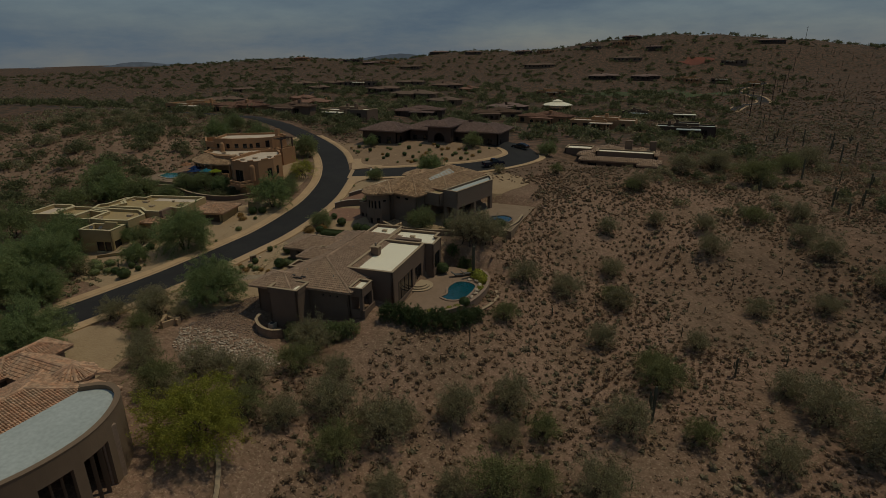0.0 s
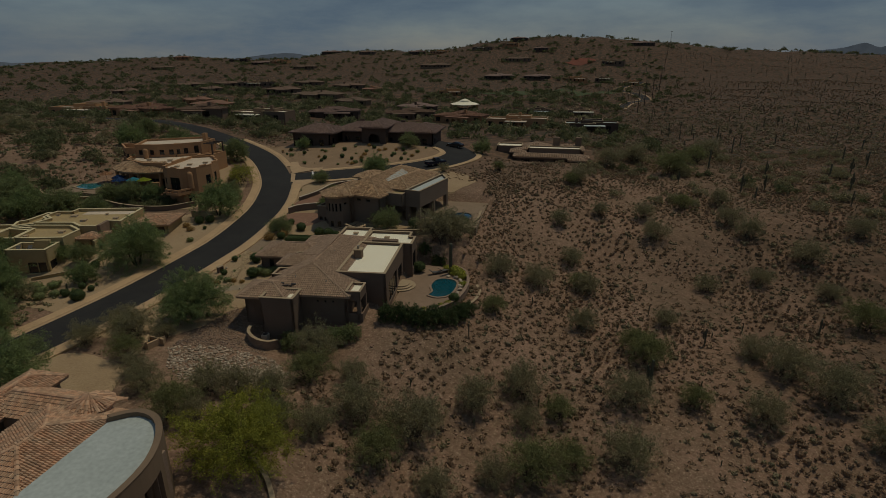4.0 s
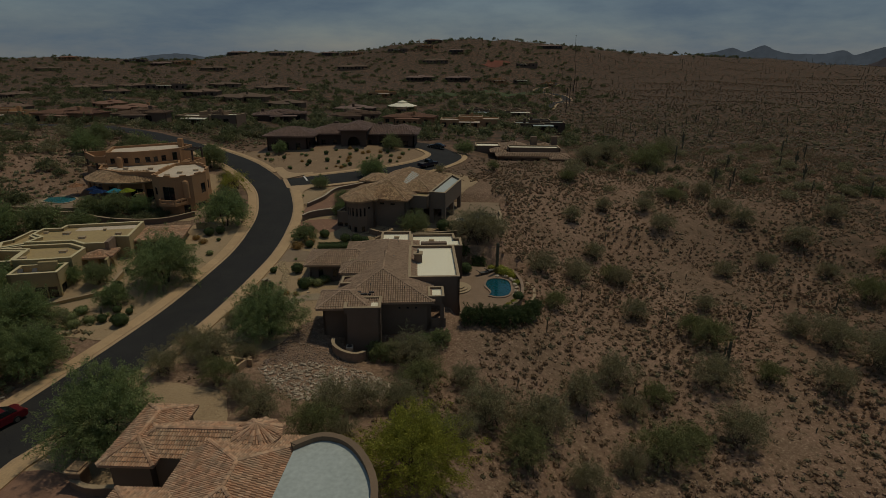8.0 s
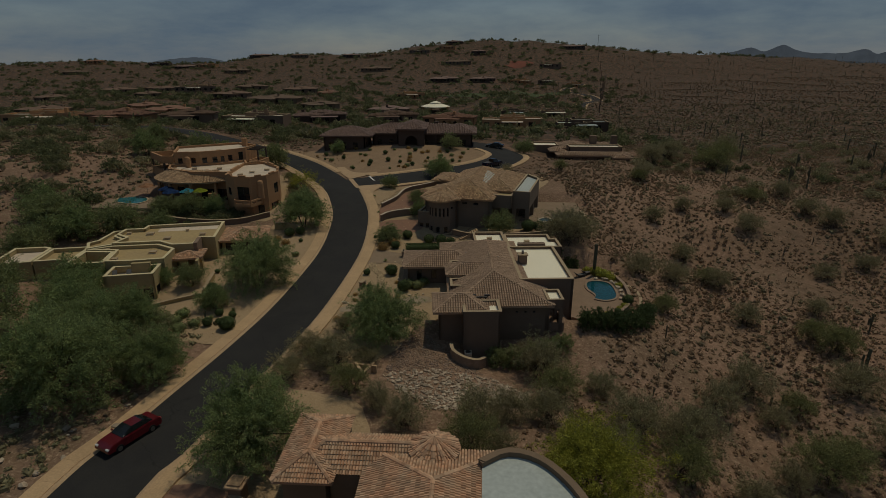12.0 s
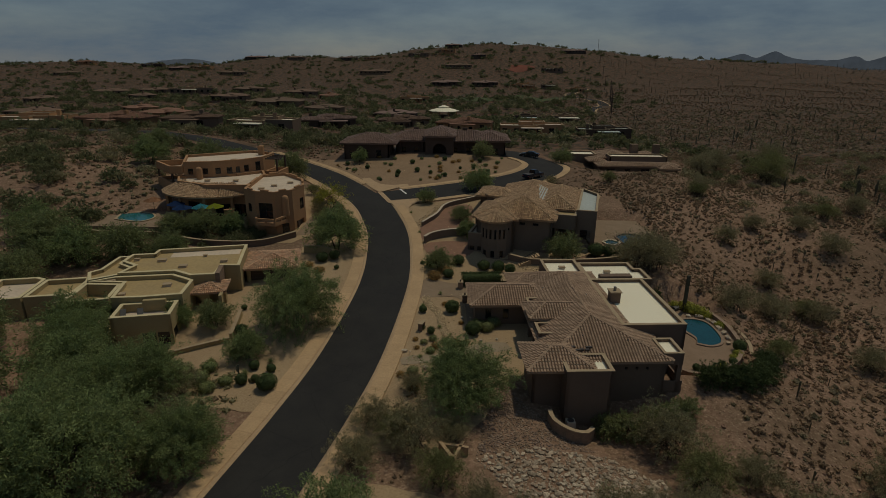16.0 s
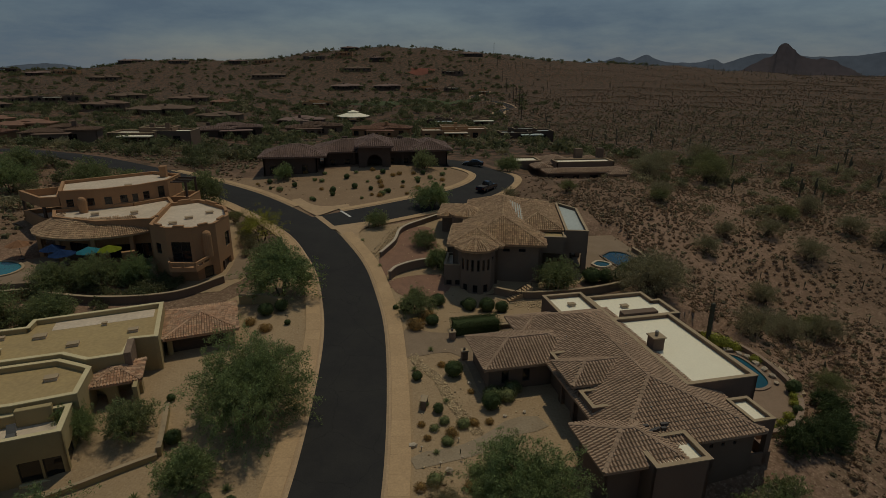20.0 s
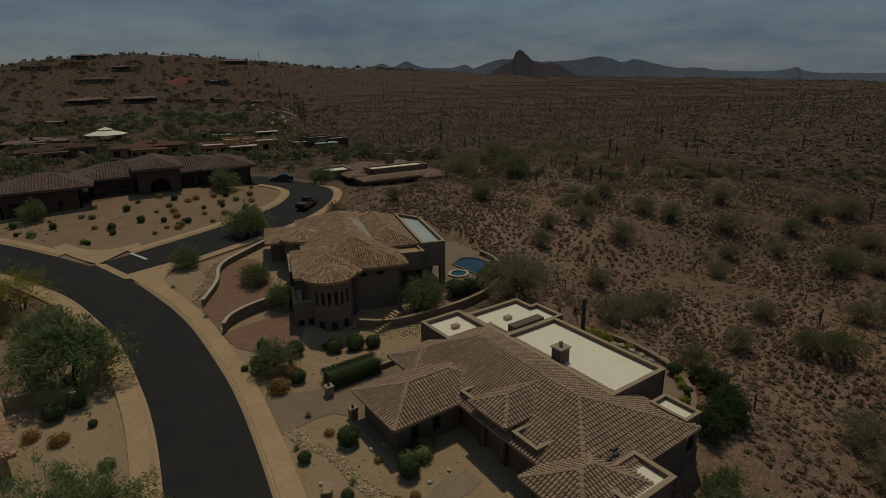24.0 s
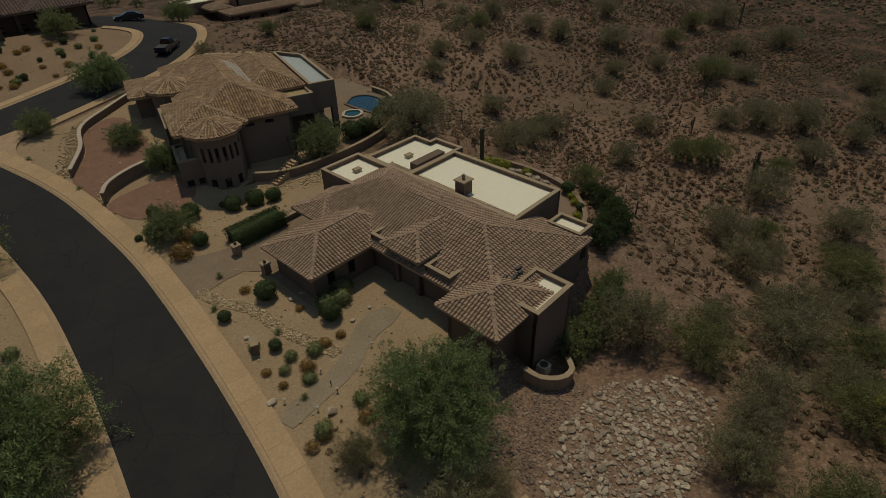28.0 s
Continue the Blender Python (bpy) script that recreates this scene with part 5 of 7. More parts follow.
def pool(points, z, water, label, edge=COPING):
    line = spline(list(points) + [points[0]], 0.4)[:-1]
    c = line.mean(0)
    o = thing("pool", pose(c[0], c[1], z), label, "pool")
    bm = bmesh.new()
    bm.faces.new([bm.verts.new((x - c[0], y - c[1], 0.03)) for x, y in line])
    part("water", bm, water, o)
    n = len(line)
    outer = c + (line - c) * (1 + 0.35 / np.linalg.norm(line - c, axis=1))[:, None]
    v = np.concatenate([np.c_[line - c, np.full(n, 0.0)], np.c_[line - c, np.full(n, 0.13)], np.c_[outer - c, np.full(n, 0.13)], np.c_[outer - c, np.full(n, -0.05)]])
    fc = [(k * n + i, k * n + (i + 1) % n, (k + 1) * n + (i + 1) % n, (k + 1) * n + i) for k in range(3) for i in range(n)]
    raw("pool_edge", v, fc, edge, o)
    return o


pool([(6.6, 71.1), (7.0, 72.5), (6.35, 74.4), (6.6, 76.4), (7.5, 77.2), (8.9, 77.1), (9.8, 76.1), (9.9, 73.2), (9.3, 71.3), (7.9, 70.6)], PZ, WATER, "blue swimming pool with dark stone edge on the terrace", STONEWALL)
pool([(4.3, 100.2), (6.4, 101.7), (8.1, 100.7), (8.3, 98.2), (6.7, 96.0), (5.0, 95.2), (4.6, 97.4)], 2.48, WATER_B, "deep blue swimming pool with rounded edge", STONEWALL)
pool([(1.7, 97.0), (2.8, 97.9), (3.9, 96.9), (3.2, 95.9), (2.1, 96.0)], 2.55, WATER, "small round spa with white rim", PALECAP)
pool([(-77.5, 99.5), (-78.2, 103.3), (-74.5, 103.5), (-72, 101), (-73, 98.4)], 4.1, TEALPOOL, "teal swimming pool beside the peach house")
boxes("terrace", [(-0.6, 10.2, 93.2, 110, 0.0, 2.45)], DRIVE).matrix_world = pose(0, 0, 0)
tagged(bpy.data.objects["terrace"], "tan paved pool terrace beside the corner house", "patio", kind="structure")
boxes("terrace", [(-82, -67, 95.6, 107, 1.0, 4.08)], DRIVE)
tagged(bpy.data.objects["terrace.001"], "paved upper pool terrace", "patio", kind="structure")


# ---- plants ----
def leaf_cloud(rng, clumps, per, size, centre, radius, squash=0.75, fill=0.55, sway=0.11, spray=0.24):
    """Narrow leaves gathered in clumps through a crown with gaps, larger and closer inside: verts and faces."""
    d = rng.normal(size=(clumps, 3))
    d /= np.linalg.norm(d, axis=1)[:, None]
    d[:, 2] = np.where(d[:, 2] < -0.75, -d[:, 2] * 0.5, d[:, 2])
    lump = 1 + 0.3 * np.sin(d[:, 0] * 3 + rng.uniform(0, 6)) * np.sin(d[:, 1] * 4 + rng.uniform(0, 6)) + 0.12 * rng.normal(size=clumps)
    depth = fill + (1 - fill) * rng.random(clumps) ** 0.6
    c = d * (radius * depth * lump)[:, None] * [1, 1, squash] + centre
    c[:, 2] = np.maximum(c[:, 2], size + radius * 0.05)
    # each clump is a spray that sweeps outwards and hangs at its tip
    way = d + rng.normal(0, .55, d.shape) + [0, 0, .15]
    way /= np.linalg.norm(way, axis=1)[:, None]
    u = rng.uniform(-.6, 1.0, (clumps, per, 1))
    p = c[:, None] + way[:, None] * u * radius * spray + np.array([0, 0, -1]) * np.maximum(u, 0) ** 2 * radius * spray * .45
    p = (p + rng.normal(0, radius * sway * .55, (clumps, per, 3)) * (1.15 - .55 * np.abs(u))).reshape(-1, 3)
    p[:, 2] = np.maximum(p[:, 2], size)
    n = len(p)
    a = rng.normal(size=(n, 3)) * .8 + np.repeat(way, per, 0) * 1.1
    a /= np.linalg.norm(a, axis=1)[:, None]
    b = np.cross(a, rng.normal(size=(n, 3)))
    b /= np.linalg.norm(b, axis=1)[:, None]
    s = (size * rng.uniform(0.6, 1.4, n) * (2.1 - 1.1 * np.repeat(depth, per)))[:, None]
    v = np.stack([p - a * s + b * s * 0.4, p + a * s * 1.25, p - a * s - b * s * 0.4], 1).reshape(-1, 3)
    return v, np.arange(n * 3).reshape(-1, 3), c


def tree(name, seed, h, r, leaf, label, category="tree", stems=3, clumps=90, per=34, size=0.16, squash=0.75, low=0.42, fill=0.5, sway=0.11, group=""):
    """A tree of branching tapered stems and a crown of leaf clumps, one unit at its own size, standing at its base."""
    rng = np.random.default_rng(seed)
    o = thing(name, pose(0, 0, -50), label, category, group)
    centre = np.array([0, 0, h - r * squash * 0.95])
    v, fc, c = leaf_cloud(rng, clumps, per, size, centre, r, squash, fill, sway)
    raw("crown", v, fc, leaf, o)
    bm = bmesh.new()
    tips = c[rng.permutation(len(c))[: stems * 6]]
    for s in range(stems):
        ang = math.tau * s / stems + rng.uniform(-.4, .4)
        fork = Vector((math.cos(ang) * r * .25, math.sin(ang) * r * .25, h * low))
        base = Vector((math.cos(ang) * .08 * stems, math.sin(ang) * .08 * stems, -0.3))
        rad = 0.035 * h ** 0.9 / math.sqrt(stems)
        tube(bm, [base, base.lerp(fork, .5) + Vector(rng.normal(0, .08, 3)), fork], [rad * 1.4, rad * 1.1, rad * .8], 6)
        for t in tips[s * 6:(s + 1) * 6]:
            t = Vector(t)
            tube(bm, [fork, fork.lerp(t, .5) + Vector(rng.normal(0, .15, 3)), t], [rad * .7, rad * .4, rad * .12], 4, False)
    part("trunk", bm, BARK, o)
    return o


def plant(template, rows, seed, level=None):
    """Copies of a template at (x, y, size); the template itself takes the first place."""
    rng = np.random.default_rng(seed)
    for k, (x, y, s) in enumerate(rows):
        t = template if isinstance(template, bpy.types.Object) else template[k % len(template)]
        m = pose(x, y, (float(terr(x, y)) if level is None else level) + 0.03, 0, 0, rng.uniform(0, 360))
        sc = Matrix.Diagonal((s * rng.uniform(.9, 1.1), s * rng.uniform(.9, 1.1), s, 1))
        if t.name not in src:
            src[t.name] = s
            t.matrix_world = m @ sc
        else:
            c = copy_thing(t, m)
            c.scale = sc.to_scale()


src = {}
GREEN = "green palo verde tree with fine leaves and several stems"
green = [tree("palo_verde_tree", 11 + k, 6.0, 4.2, LEAF_M if k else LEAF_G, GREEN, stems=3 + k, clumps=420, per=28, size=0.125, fill=0.35, sway=0.085, group="street trees") for k in range(3)]
fine = [tree("palo_verde_tree", 14 + k, 6.0, 4.2, LEAF_G, GREEN, stems=4, clumps=560, per=95, size=0.066, fill=0.36, sway=0.075, group="street trees") for k in range(2)]
# x, y, size
plant(fine, [(-20.0, 56.6, .92), (-38.9, 69.9, 1.08), (-27.2, 37.4, 1.05), (-47.8, 43.8, 1.35), (-41.2, 47.3, .85), (-51, 53, .95), (-48.5, 55.5, .85), (-59.8, 62.3, .85), (-52.6, 69.6, .45)], 11)
plant(green, [(-39.4, 93, .98), (-57, 129, .9), (-5.4, 91, .62), (-17.5, 122.3, .72), (-16.2, 147.5, .62), (-48.2, 69.2, .5), (-42, 62.9, .5), (-23.6, 87, .45), (-27.3, 113.8, .42), (-56.5, 57.5, .85), (-63, 52, 1.1),
              (-62, 97.5, .62), (-57.5, 98.2, .55), (-66.5, 96.6, .55), (-69, 87.5, .85), (-75, 85.5, .9), (-81, 88, 1.0), (-63, 88.5, .6), (-86, 93, .9), (-78, 78, .8), (-70, 62, .9), (-62, 66, .8), (-41.5, 100.5, .6),
              (-14.2, 103.5, .5), (-19.6, 98.4, .45), (-20.8, 105.4, .4), (3.5, 150.5, .6), (-45, 143.5, .5), (-70, 131, .8), (-78, 136, .8), (-88, 130, .9), (-92, 142, .8)], 1)
yellow = tree("palo_verde_tree", 31, 6.0, 4.0, LEAF_Y, "yellow-green palo verde in bloom beside the tiled house", stems=5, clumps=430, per=80, size=0.068, fill=0.4, sway=0.085)
plant(yellow, [(-1.0, 34.6, .96)], 2)
sparse = tree("palo_verde_tree", 35, 5.0, 3.6, LEAF_Y, "sparse olive palo verde with bare branches showing", stems=7, clumps=150, per=40, size=0.07, fill=0.4, sway=0.085, low=0.2)
plant(sparse, [(-44.4, 110.0, .9)], 7)
GREY = "grey-green desert shrub with thin twiggy branches"
grey = [tree("desert_shrub", 41 + k, 3.5, 2.5, (LEAF_D, LEAF_L, LEAF_D, LEAF_D)[k], GREY, "shrub", stems=11, clumps=260, per=44, size=0.05, low=0.1, fill=0.25, squash=0.66, sway=0.09, group="shrubs on the slope") for k in range(4)]
plant(grey, [(5.4, 45.5, 1.15), (8.6, 41, 1.1), (16.2, 52.6, 1.05), (21.8, 52, .7), (33, 57.5, 1.1), (36.2, 66, 1.1), (19.2, 43.4, .8), (31.9, 48.2, 1.15), (52, 66, 1.3), (40.1, 58.3, .75),
             (55.5, 61.5, 1.35), (47, 57, .95), (2.6, 41.3, .8), (-.5, 39.6, .9), (24.6, 106, .85), (40.8, 113, .95), (41.8, 104.5, 1.05), (49.2, 120, .9), (28.3, 73.5, .9), (29.3, 85.8, .9)], 3)
plant(grey, [(21.5, 83.7, 1.0), (16, 71, .75), (58.7, 107.3, 1.05), (56.5, 112.5, 1.0), (66.3, 100.5, 1.1), (23, 45, 1.15), (14.4, 40, .85), (57, 93.4, .8), (48, 89.7, .8), (34.9, 69, .9),
             (49, 69.5, .9), (71, 81, 1.05), (15.6, 82, 1.0), (26.8, 126, .75), (32.4, 113, .8), (4.8, 87.6, 1.6), (7.2, 89.5, 1.3), (-1.3, 49, .95), (-6.5, 43.6, .85), (-23.9, 50.7, 1.0)], 4)
plant(grey, [(-15.7, 41.8, .8), (-10, 38.6, 1.05), (-7.6, 38.2, .7), (-28, 48, .8), (-27.5, 53, .7), (-21.5, 46.5, .8), (-18.5, 44, .7), (-44, 50.5, .9), (-46, 56, .8), (-50, 49, 1.0),
             (57.6, 54.7, 1.0), (71, 76, .9), (12, 48.5, .7), (26.5, 47, .8), (-3.2, 44.2, .9), (3.2, 50.2, .7), (66, 90, .8), (80, 95, 1.0), (78, 110, 1.0), (86, 84, .9), (-2.5, 127, .6), (10, 130, .7)], 5)

# dense shrubs at the foot of the house and terrace
plant(grey, [(66.7, 176.9, 1.6), (51.7, 148.3, 1.7), (36.3, 149.5, 1.4), (101.1, 94.9, 1.4), (96.8, 80, 1.3), (66.7, 80.6, 1.3), (130.6, 68.4, 1.3), (67.8, 54.8, 1.3), (80.8, 59.3, 1.2), (92, 96.9, 1.1), (57.1, 123.7, 1.0),
             (28.1, 128.1, 1.0), (26.9, 95.1, .9), (28.1, 87.4, .75), (40, 77.2, .7), (71.8, 76.6, .7), (20.9, 56.6, 1.1), (25.2, 54.1, .7), (-2.5, 53.6, 1.2), (10.8, 45.9, 1.3), (44, 160, 1.5), (60, 162, 1.4), (-24.5, 58, .55), (-20.6, 51.5, .55), (-9.3, 43.1, .9), (-25.5, 51.5, .7)], 6)
dense = [tree("oleander_shrub", 71 + k, 2.8, 1.7, (LEAF_H, LEAF_M)[k], "dense leafy green shrub against the terrace wall", "shrub", stems=4, clumps=200, per=26, size=0.085, squash=0.95, low=0.2, fill=0.45, group="foundation shrubs") for k in range(2)]
plant(dense[0], [(3.6, 61.2, .75), (5.2, 61.5, .8), (7.1, 61.9, .85), (9.0, 62.8, .85), (10.8, 64.3, .8), (12.0, 66.2, .75), (12.8, 68.2, .6), (3.0, 84.6, .6), (5.5, 83.8, .7)], 31)
plant(dense[1], [(-7.0, 56.0, .7), (-5.0, 56.2, .78), (-3.2, 56.4, .75), (-1.4, 56.8, .8), (0.2, 57.4, .7)], 32)

plant(grey, [(-47.6, 113.6, .45), (-46.6, 110.6, .5), (-45.4, 106.9, .45), (-46.0, 108.6, .55), (-47.2, 116.5, .4), (-49.5, 118.0, .6), (-45.6, 104.6, .35)], 34)
# rounded clipped shrubs of the yards
def ball_shrub(seed, leaf, words, w=.62, h=1.05, twigs=1000, size=.036, fuzz=.08):
    """A rounded shrub: a lumpy heart wrapped in small leaves, on a short stem."""
    rng = np.random.default_rng(seed)
    o = thing("rounded_shrub", pose(0, 0, -50), words, "shrub", "yard shrubs")
    bm = bmesh.new()
    bmesh.ops.create_icosphere(bm, subdivisions=2, radius=1)
    for v in bm.verts:
        k = 1 + .07 * math.sin(v.co.x * 5 + seed) + .06 * math.sin(v.co.y * 6 + v.co.z * 4)
        v.co = Vector((v.co.x * w * .88 * k, v.co.y * w * .88 * k, h * .52 + v.co.z * h * .44 * k))
    part("heart", bm, leaf, o)
    d = rng.normal(size=(twigs, 3))
    d /= np.linalg.norm(d, axis=1)[:, None]
    p = d * [w, w, h * .5] * rng.uniform(.88, 1 + fuzz, (twigs, 1)) + [0, 0, h * .52]
    p[:, 2] = np.maximum(p[:, 2], .03)
    a = np.cross(d, rng.normal(size=d.shape)) * size + d * size * .6
    b = np.cross(d, a) * .6
    raw("leaves", np.stack([p - a + b, p + a * 1.2, p - a - b], 1).reshape(-1, 3), np.arange(twigs * 3).reshape(-1, 3), leaf, o)
    bm = bmesh.new()
    tube(bm, [(0, 0, -.15), (0, 0, .3)], [.05, .04], 5)
    part("stem", bm, BARK, o)
    return o


clip = [ball_shrub(61, LEAF_H, "dark green clipped round shrub on gravel"), ball_shrub(62, LEAF_M, "olive green low shrub on gravel", .6, .8, 800, .046, .35),
        ball_shrub(63, DRYGOLD, "dry golden brittlebush on gravel", .5, .62, 700, .046, .6)]


def agave(seed, leaf, words):
    rng = np.random.default_rng(seed)
    o = thing("agave", pose(0, 0, -50), words, "succulent", "yard succulents")
    for k in range(16):
        a, el = k * 2.4, radians(20 + 55 * k / 16)
        d, s = Vector((math.cos(a) * math.cos(el), math.sin(a) * math.cos(el), math.sin(el))), Vector((-math.sin(a), math.cos(a), 0))
        n = s.cross(d)
        bm = bmesh.new()
        q = [bm.verts.new(c) for c in (s * .04, d * .3 + s * .07 - n * .03, d * .62, d * .3 - s * .07 - n * .03, -s * .04, d * .3 - n * .06)]
        for f in ((0, 1, 5), (1, 2, 5), (2, 3, 5), (3, 4, 5), (4, 0, 5)):
            bm.faces.new([q[i] for i in f])
        part("leaf", bm, leaf, o)
    return o


ag = agave(5, LEAF_M, "green spiky agave rosette on gravel")
plant(ag, [(-20.2, 60.4, 1.0), (-24.4, 63.9, .7), (-18.6, 57.2, 1.2), (-22.7, 70.2, .8), (-25.0, 75.6, .8), (-23.0, 79.0, .9), (-41.2, 60.0, 1.1), (-39.4, 62.2, .9), (-36.8, 74.5, .9), (-45.6, 62.4, 1.0), (-27.4, 99.6, .9), (-29.6, 108.2, .9)], 61)
yard = [(-23.6, 91), (-20.9, 89.3), (-17.8, 89.6), (-24.8, 87.6), (-22.2, 84.2), (-26, 88), (-21.4, 74.2), (-24.9, 74.0), (-23.6, 68.9), (-19.0, 68.9), (-46.4, 73.5), (-44.6, 67.9), (-39, 89.3),
        (-38, 86), (-40.6, 88.4), (-40.9, 58.4), (-39.8, 58.9), (-38.2, 57.7), (-38.8, 60.6), (-40.6, 61)]
plant(clip[0], [(x, y, 1.0 + .45 * math.sin(i * 2.3)) for i, (x, y) in enumerate(yard)], 6)
plant(clip[0], [(-0.6, 92.2, 1.9), (1.3, 92.0, 1.8), (3.4, 92.2, 1.7), (4.8, 93.6, 1.8), (6.6, 94.0, 1.9), (7.4, 95.6, 1.7), (-15.2, 88.0, 1.6), (-17.2, 88.6, 1.4), (-13.6, 87.2, 1.3)], 71)
plant(clip[1], [(-45.1, 58.6, 1.3), (-42.4, 58.3, 1.0), (-43.7, 57.1, 1.1), (-47.1, 59.7, 1.4), (-45, 60.7, 1.2), (-43.4, 63.6, 1.0), (-24.7, 69.9, .6), (-18.6, 70.2, 1.3), (-17.4, 70.0, 1.2), (-16.6, 71.0, 1.2), (-23.3, 67.4, .7),
                (-21.9, 61.3, .8), (-24.9, 60.9, .9), (-23.4, 64.9, .7), (-21.8, 66.8, .8), (-24.2, 66.6, .6), (-37.2, 80.5, .8)], 7)
plant(clip[2], [(-20.9, 66.9, .7), (-22.9, 65.9, .8), (-24.9, 65.6, .5), (-19.6, 66.9, .6), (-25.2, 67.3, .5), (-20.3, 71.3, .5), (-22.3, 76.0, .6), (-25.0, 60.6, .7), (-24.1, 83.6, 1.5), (-22.6, 85.6, 1.3), (-24.6, 58.4, .9), (-26.0, 60.4, .7), (-22.4, 60.0, .8), (-40.2, 85, 1.0), (-42, 86.5, 1.0)], 8)
rk = np.random.default_rng(9)
plant(clip, [(x, y, s) for x, y, s in zip(rk.uniform(-50, -10, 80), rk.uniform(120, 148, 80), rk.uniform(.4, 1.0, 80))
             if np.hypot(*(MAIN - (x, y)).T).min() > 5.8 and np.hypot(*(BRANCH - (x, y)).T).min() > 6.4 and y > 118 + (-x - 14) * .22], 10)


def hedge(name, outline_line, width, height, seed, label, leaf=LEAF_H):
    """A clipped hedge along a line, its face made of small leaves."""
    rng = np.random.default_rng(seed)
    line = spline(outline_line, 0.5)
    n = len(line) * 1500
    i = rng.integers(0, len(line), n)
    side = beside(line, 1.0) - line
    u = rng.uniform(-1, 1, n)
    w = np.sign(u) * np.abs(u) ** 0.35
    hh = np.minimum(rng.random(n) * 1.5, 1) * height
    hh = hh * (1 - 0.12 * np.abs(w) ** 4)
    p = np.c_[line[i] + side[i] * (w * width / 2)[:, None] + rng.normal(0, .15, (n, 2)), hh + rng.normal(0, .04, n)]
    p[:, 2] += terr(p[:, 0], p[:, 1])
    a, b = rng.normal(size=(n, 3)) * 0.03, rng.normal(size=(n, 3)) * 0.02
    v = np.stack([p - a, p + b, p + a, p - b], 1).reshape(-1, 3)
    o = raw(name, v, np.arange(n * 4).reshape(-1, 4), leaf)
    k = len(line)
    prof = [(-.46, -.1), (-.46, .7), (-.36, .9), (.36, .9), (.46, .7), (.46, -.1)]
    hv = np.concatenate([np.c_[beside(line, u * width), terr(*beside(line, u * width).T) + z * height] for u, z in prof])
    hf = [(r * k + i, r * k + i + 1, (r + 1) * k + i + 1, (r + 1) * k + i) for r in range(5) for i in range(k - 1)] + [tuple(r * k for r in range(6)), tuple(r * k + k - 1 for r in range(5, -1, -1))]
    raw("hedge_core", hv, hf, leaf, o)
    return tagged(o, label, "hedge")


hedge("hedge", [(-20.1, 82.3), (-17.8, 82.5), (-15.3, 82.75)], 1.9, 1.35, 1, "long clipped dark green hedge beside the drive")


# ---- cacti ----
def saguaro(seed, h, arms, label="tall ribbed saguaro cactus standing in desert scrub", ribs=14):
    rng = np.random.default_rng(seed)
    o = thing("saguaro", pose(0, 0, -60), label, "cactus", "saguaros")
    def limb(nm, path, r):
        bm = bmesh.new()
        rad = [r * (0.8 if i == 0 else 1.0) for i in range(len(path))]
        path = list(path) + [path[-1] + Vector((0, 0, r * .5)), path[-1] + Vector((0, 0, r * .8))]
        rad += [r * .75, r * .2]
        tube(bm, path, rad, ribs * 2 if h > 3 else 10)
        if h > 3:
            for i, v in enumerate(bm.verts):
                k = i // (ribs * 2)
                if i % 2:
                    c = path[min(k, len(path) - 1)]
                    v.co = c + (v.co - c) * 0.84
        part(nm, bm, CACTUS, o)
    limb("stem", [Vector((0, 0, -.2)), Vector((.02, 0, h * .4)), Vector((0, .02, h))], 0.036 * h + .03)
    for _ in range(arms):
        a, z = rng.uniform(0, math.tau), h * rng.uniform(.35, .55)
        d = Vector((math.cos(a), math.sin(a), 0))
        limb("arm", [Vector((0, 0, z)), d * h * .09 + Vector((0, 0, z + .05)), d * h * .12 + Vector((0, 0, z + h * .1)), d * h * .12 + Vector((0, 0, z + h * rng.uniform(.2, .4)))], 0.025 * h + .02)
    return o


sag = [saguaro(1, 5.0, 0), saguaro(2, 5.0, 2), saguaro(3, 5.0, 4), saguaro(4, 5.0, 1)]
plant([sag[0]], [(8.2, 79.8, 1.1), (13.7, 63.2, .36), (22.2, 57.4, .22), (17, 92, .3), (30, 100, .3), (26, 84, .25), (45, 97, .3), (38, 80, .3), (12, 58, .2), (50, 77, .3), (20, 68, .22)], 21)
plant([sag[1]], [(35.4, 59.8, .85), (64.5, 135, .8), (60, 78, .5), (84, 128, .6), (98, 118, .7), (74, 150, .75), (103, 165, .8), (44, 72, .5)], 22)
plant([sag[2]], [(88.8, 140, .8), (70, 137, .7), (120, 150, .8), (95, 155, .75), (52, 140, .6), (140, 175, .9), (24, 55, .35)], 23)
rs = np.random.default_rng(24)
plant(sag, [(x, y, s) for x, y, s in zip(rs.uniform(60, 290, 46), rs.uniform(70, 330, 46), rs.uniform(.4, .95, 46))], 25)
small = saguaro(9, 1.2, 2, "low clustered cactus stump in desert scrub")
plant(small, [(23.0, 55.2, 1.0), (24.2, 54.6, 1.1), (16.4, 50.2, .9), (33, 74, .9), (21, 77, 1.0), (9, 52, .8), (41, 88, .9), (52, 101, 1.0), (30, 92, .8), (36, 98, .9), (-22.6, 63.6, .4), (-38.6, 58.2, 1.0), (-41.6, 59.6, 1.1)], 26)
rs = np.random.default_rng(27)
plant(small, [(x, y, s) for x, y, s in zip(rs.uniform(12, 95, 34), rs.uniform(45, 140, 34), rs.uniform(.4, .9, 34)) if x > 14 + max(0, y - 100) * .4], 28)

# ---- low desert scrub, far woods ----
HOUSES = [(-22, 5, 52, 92), (-21, 9, 88, 120), (-74, -40, 62, 90), (-78, -42, 92, 126), (-53, -4, 142, 166), (6, 33, 146, 168), (-34, 6, 10, 37)]


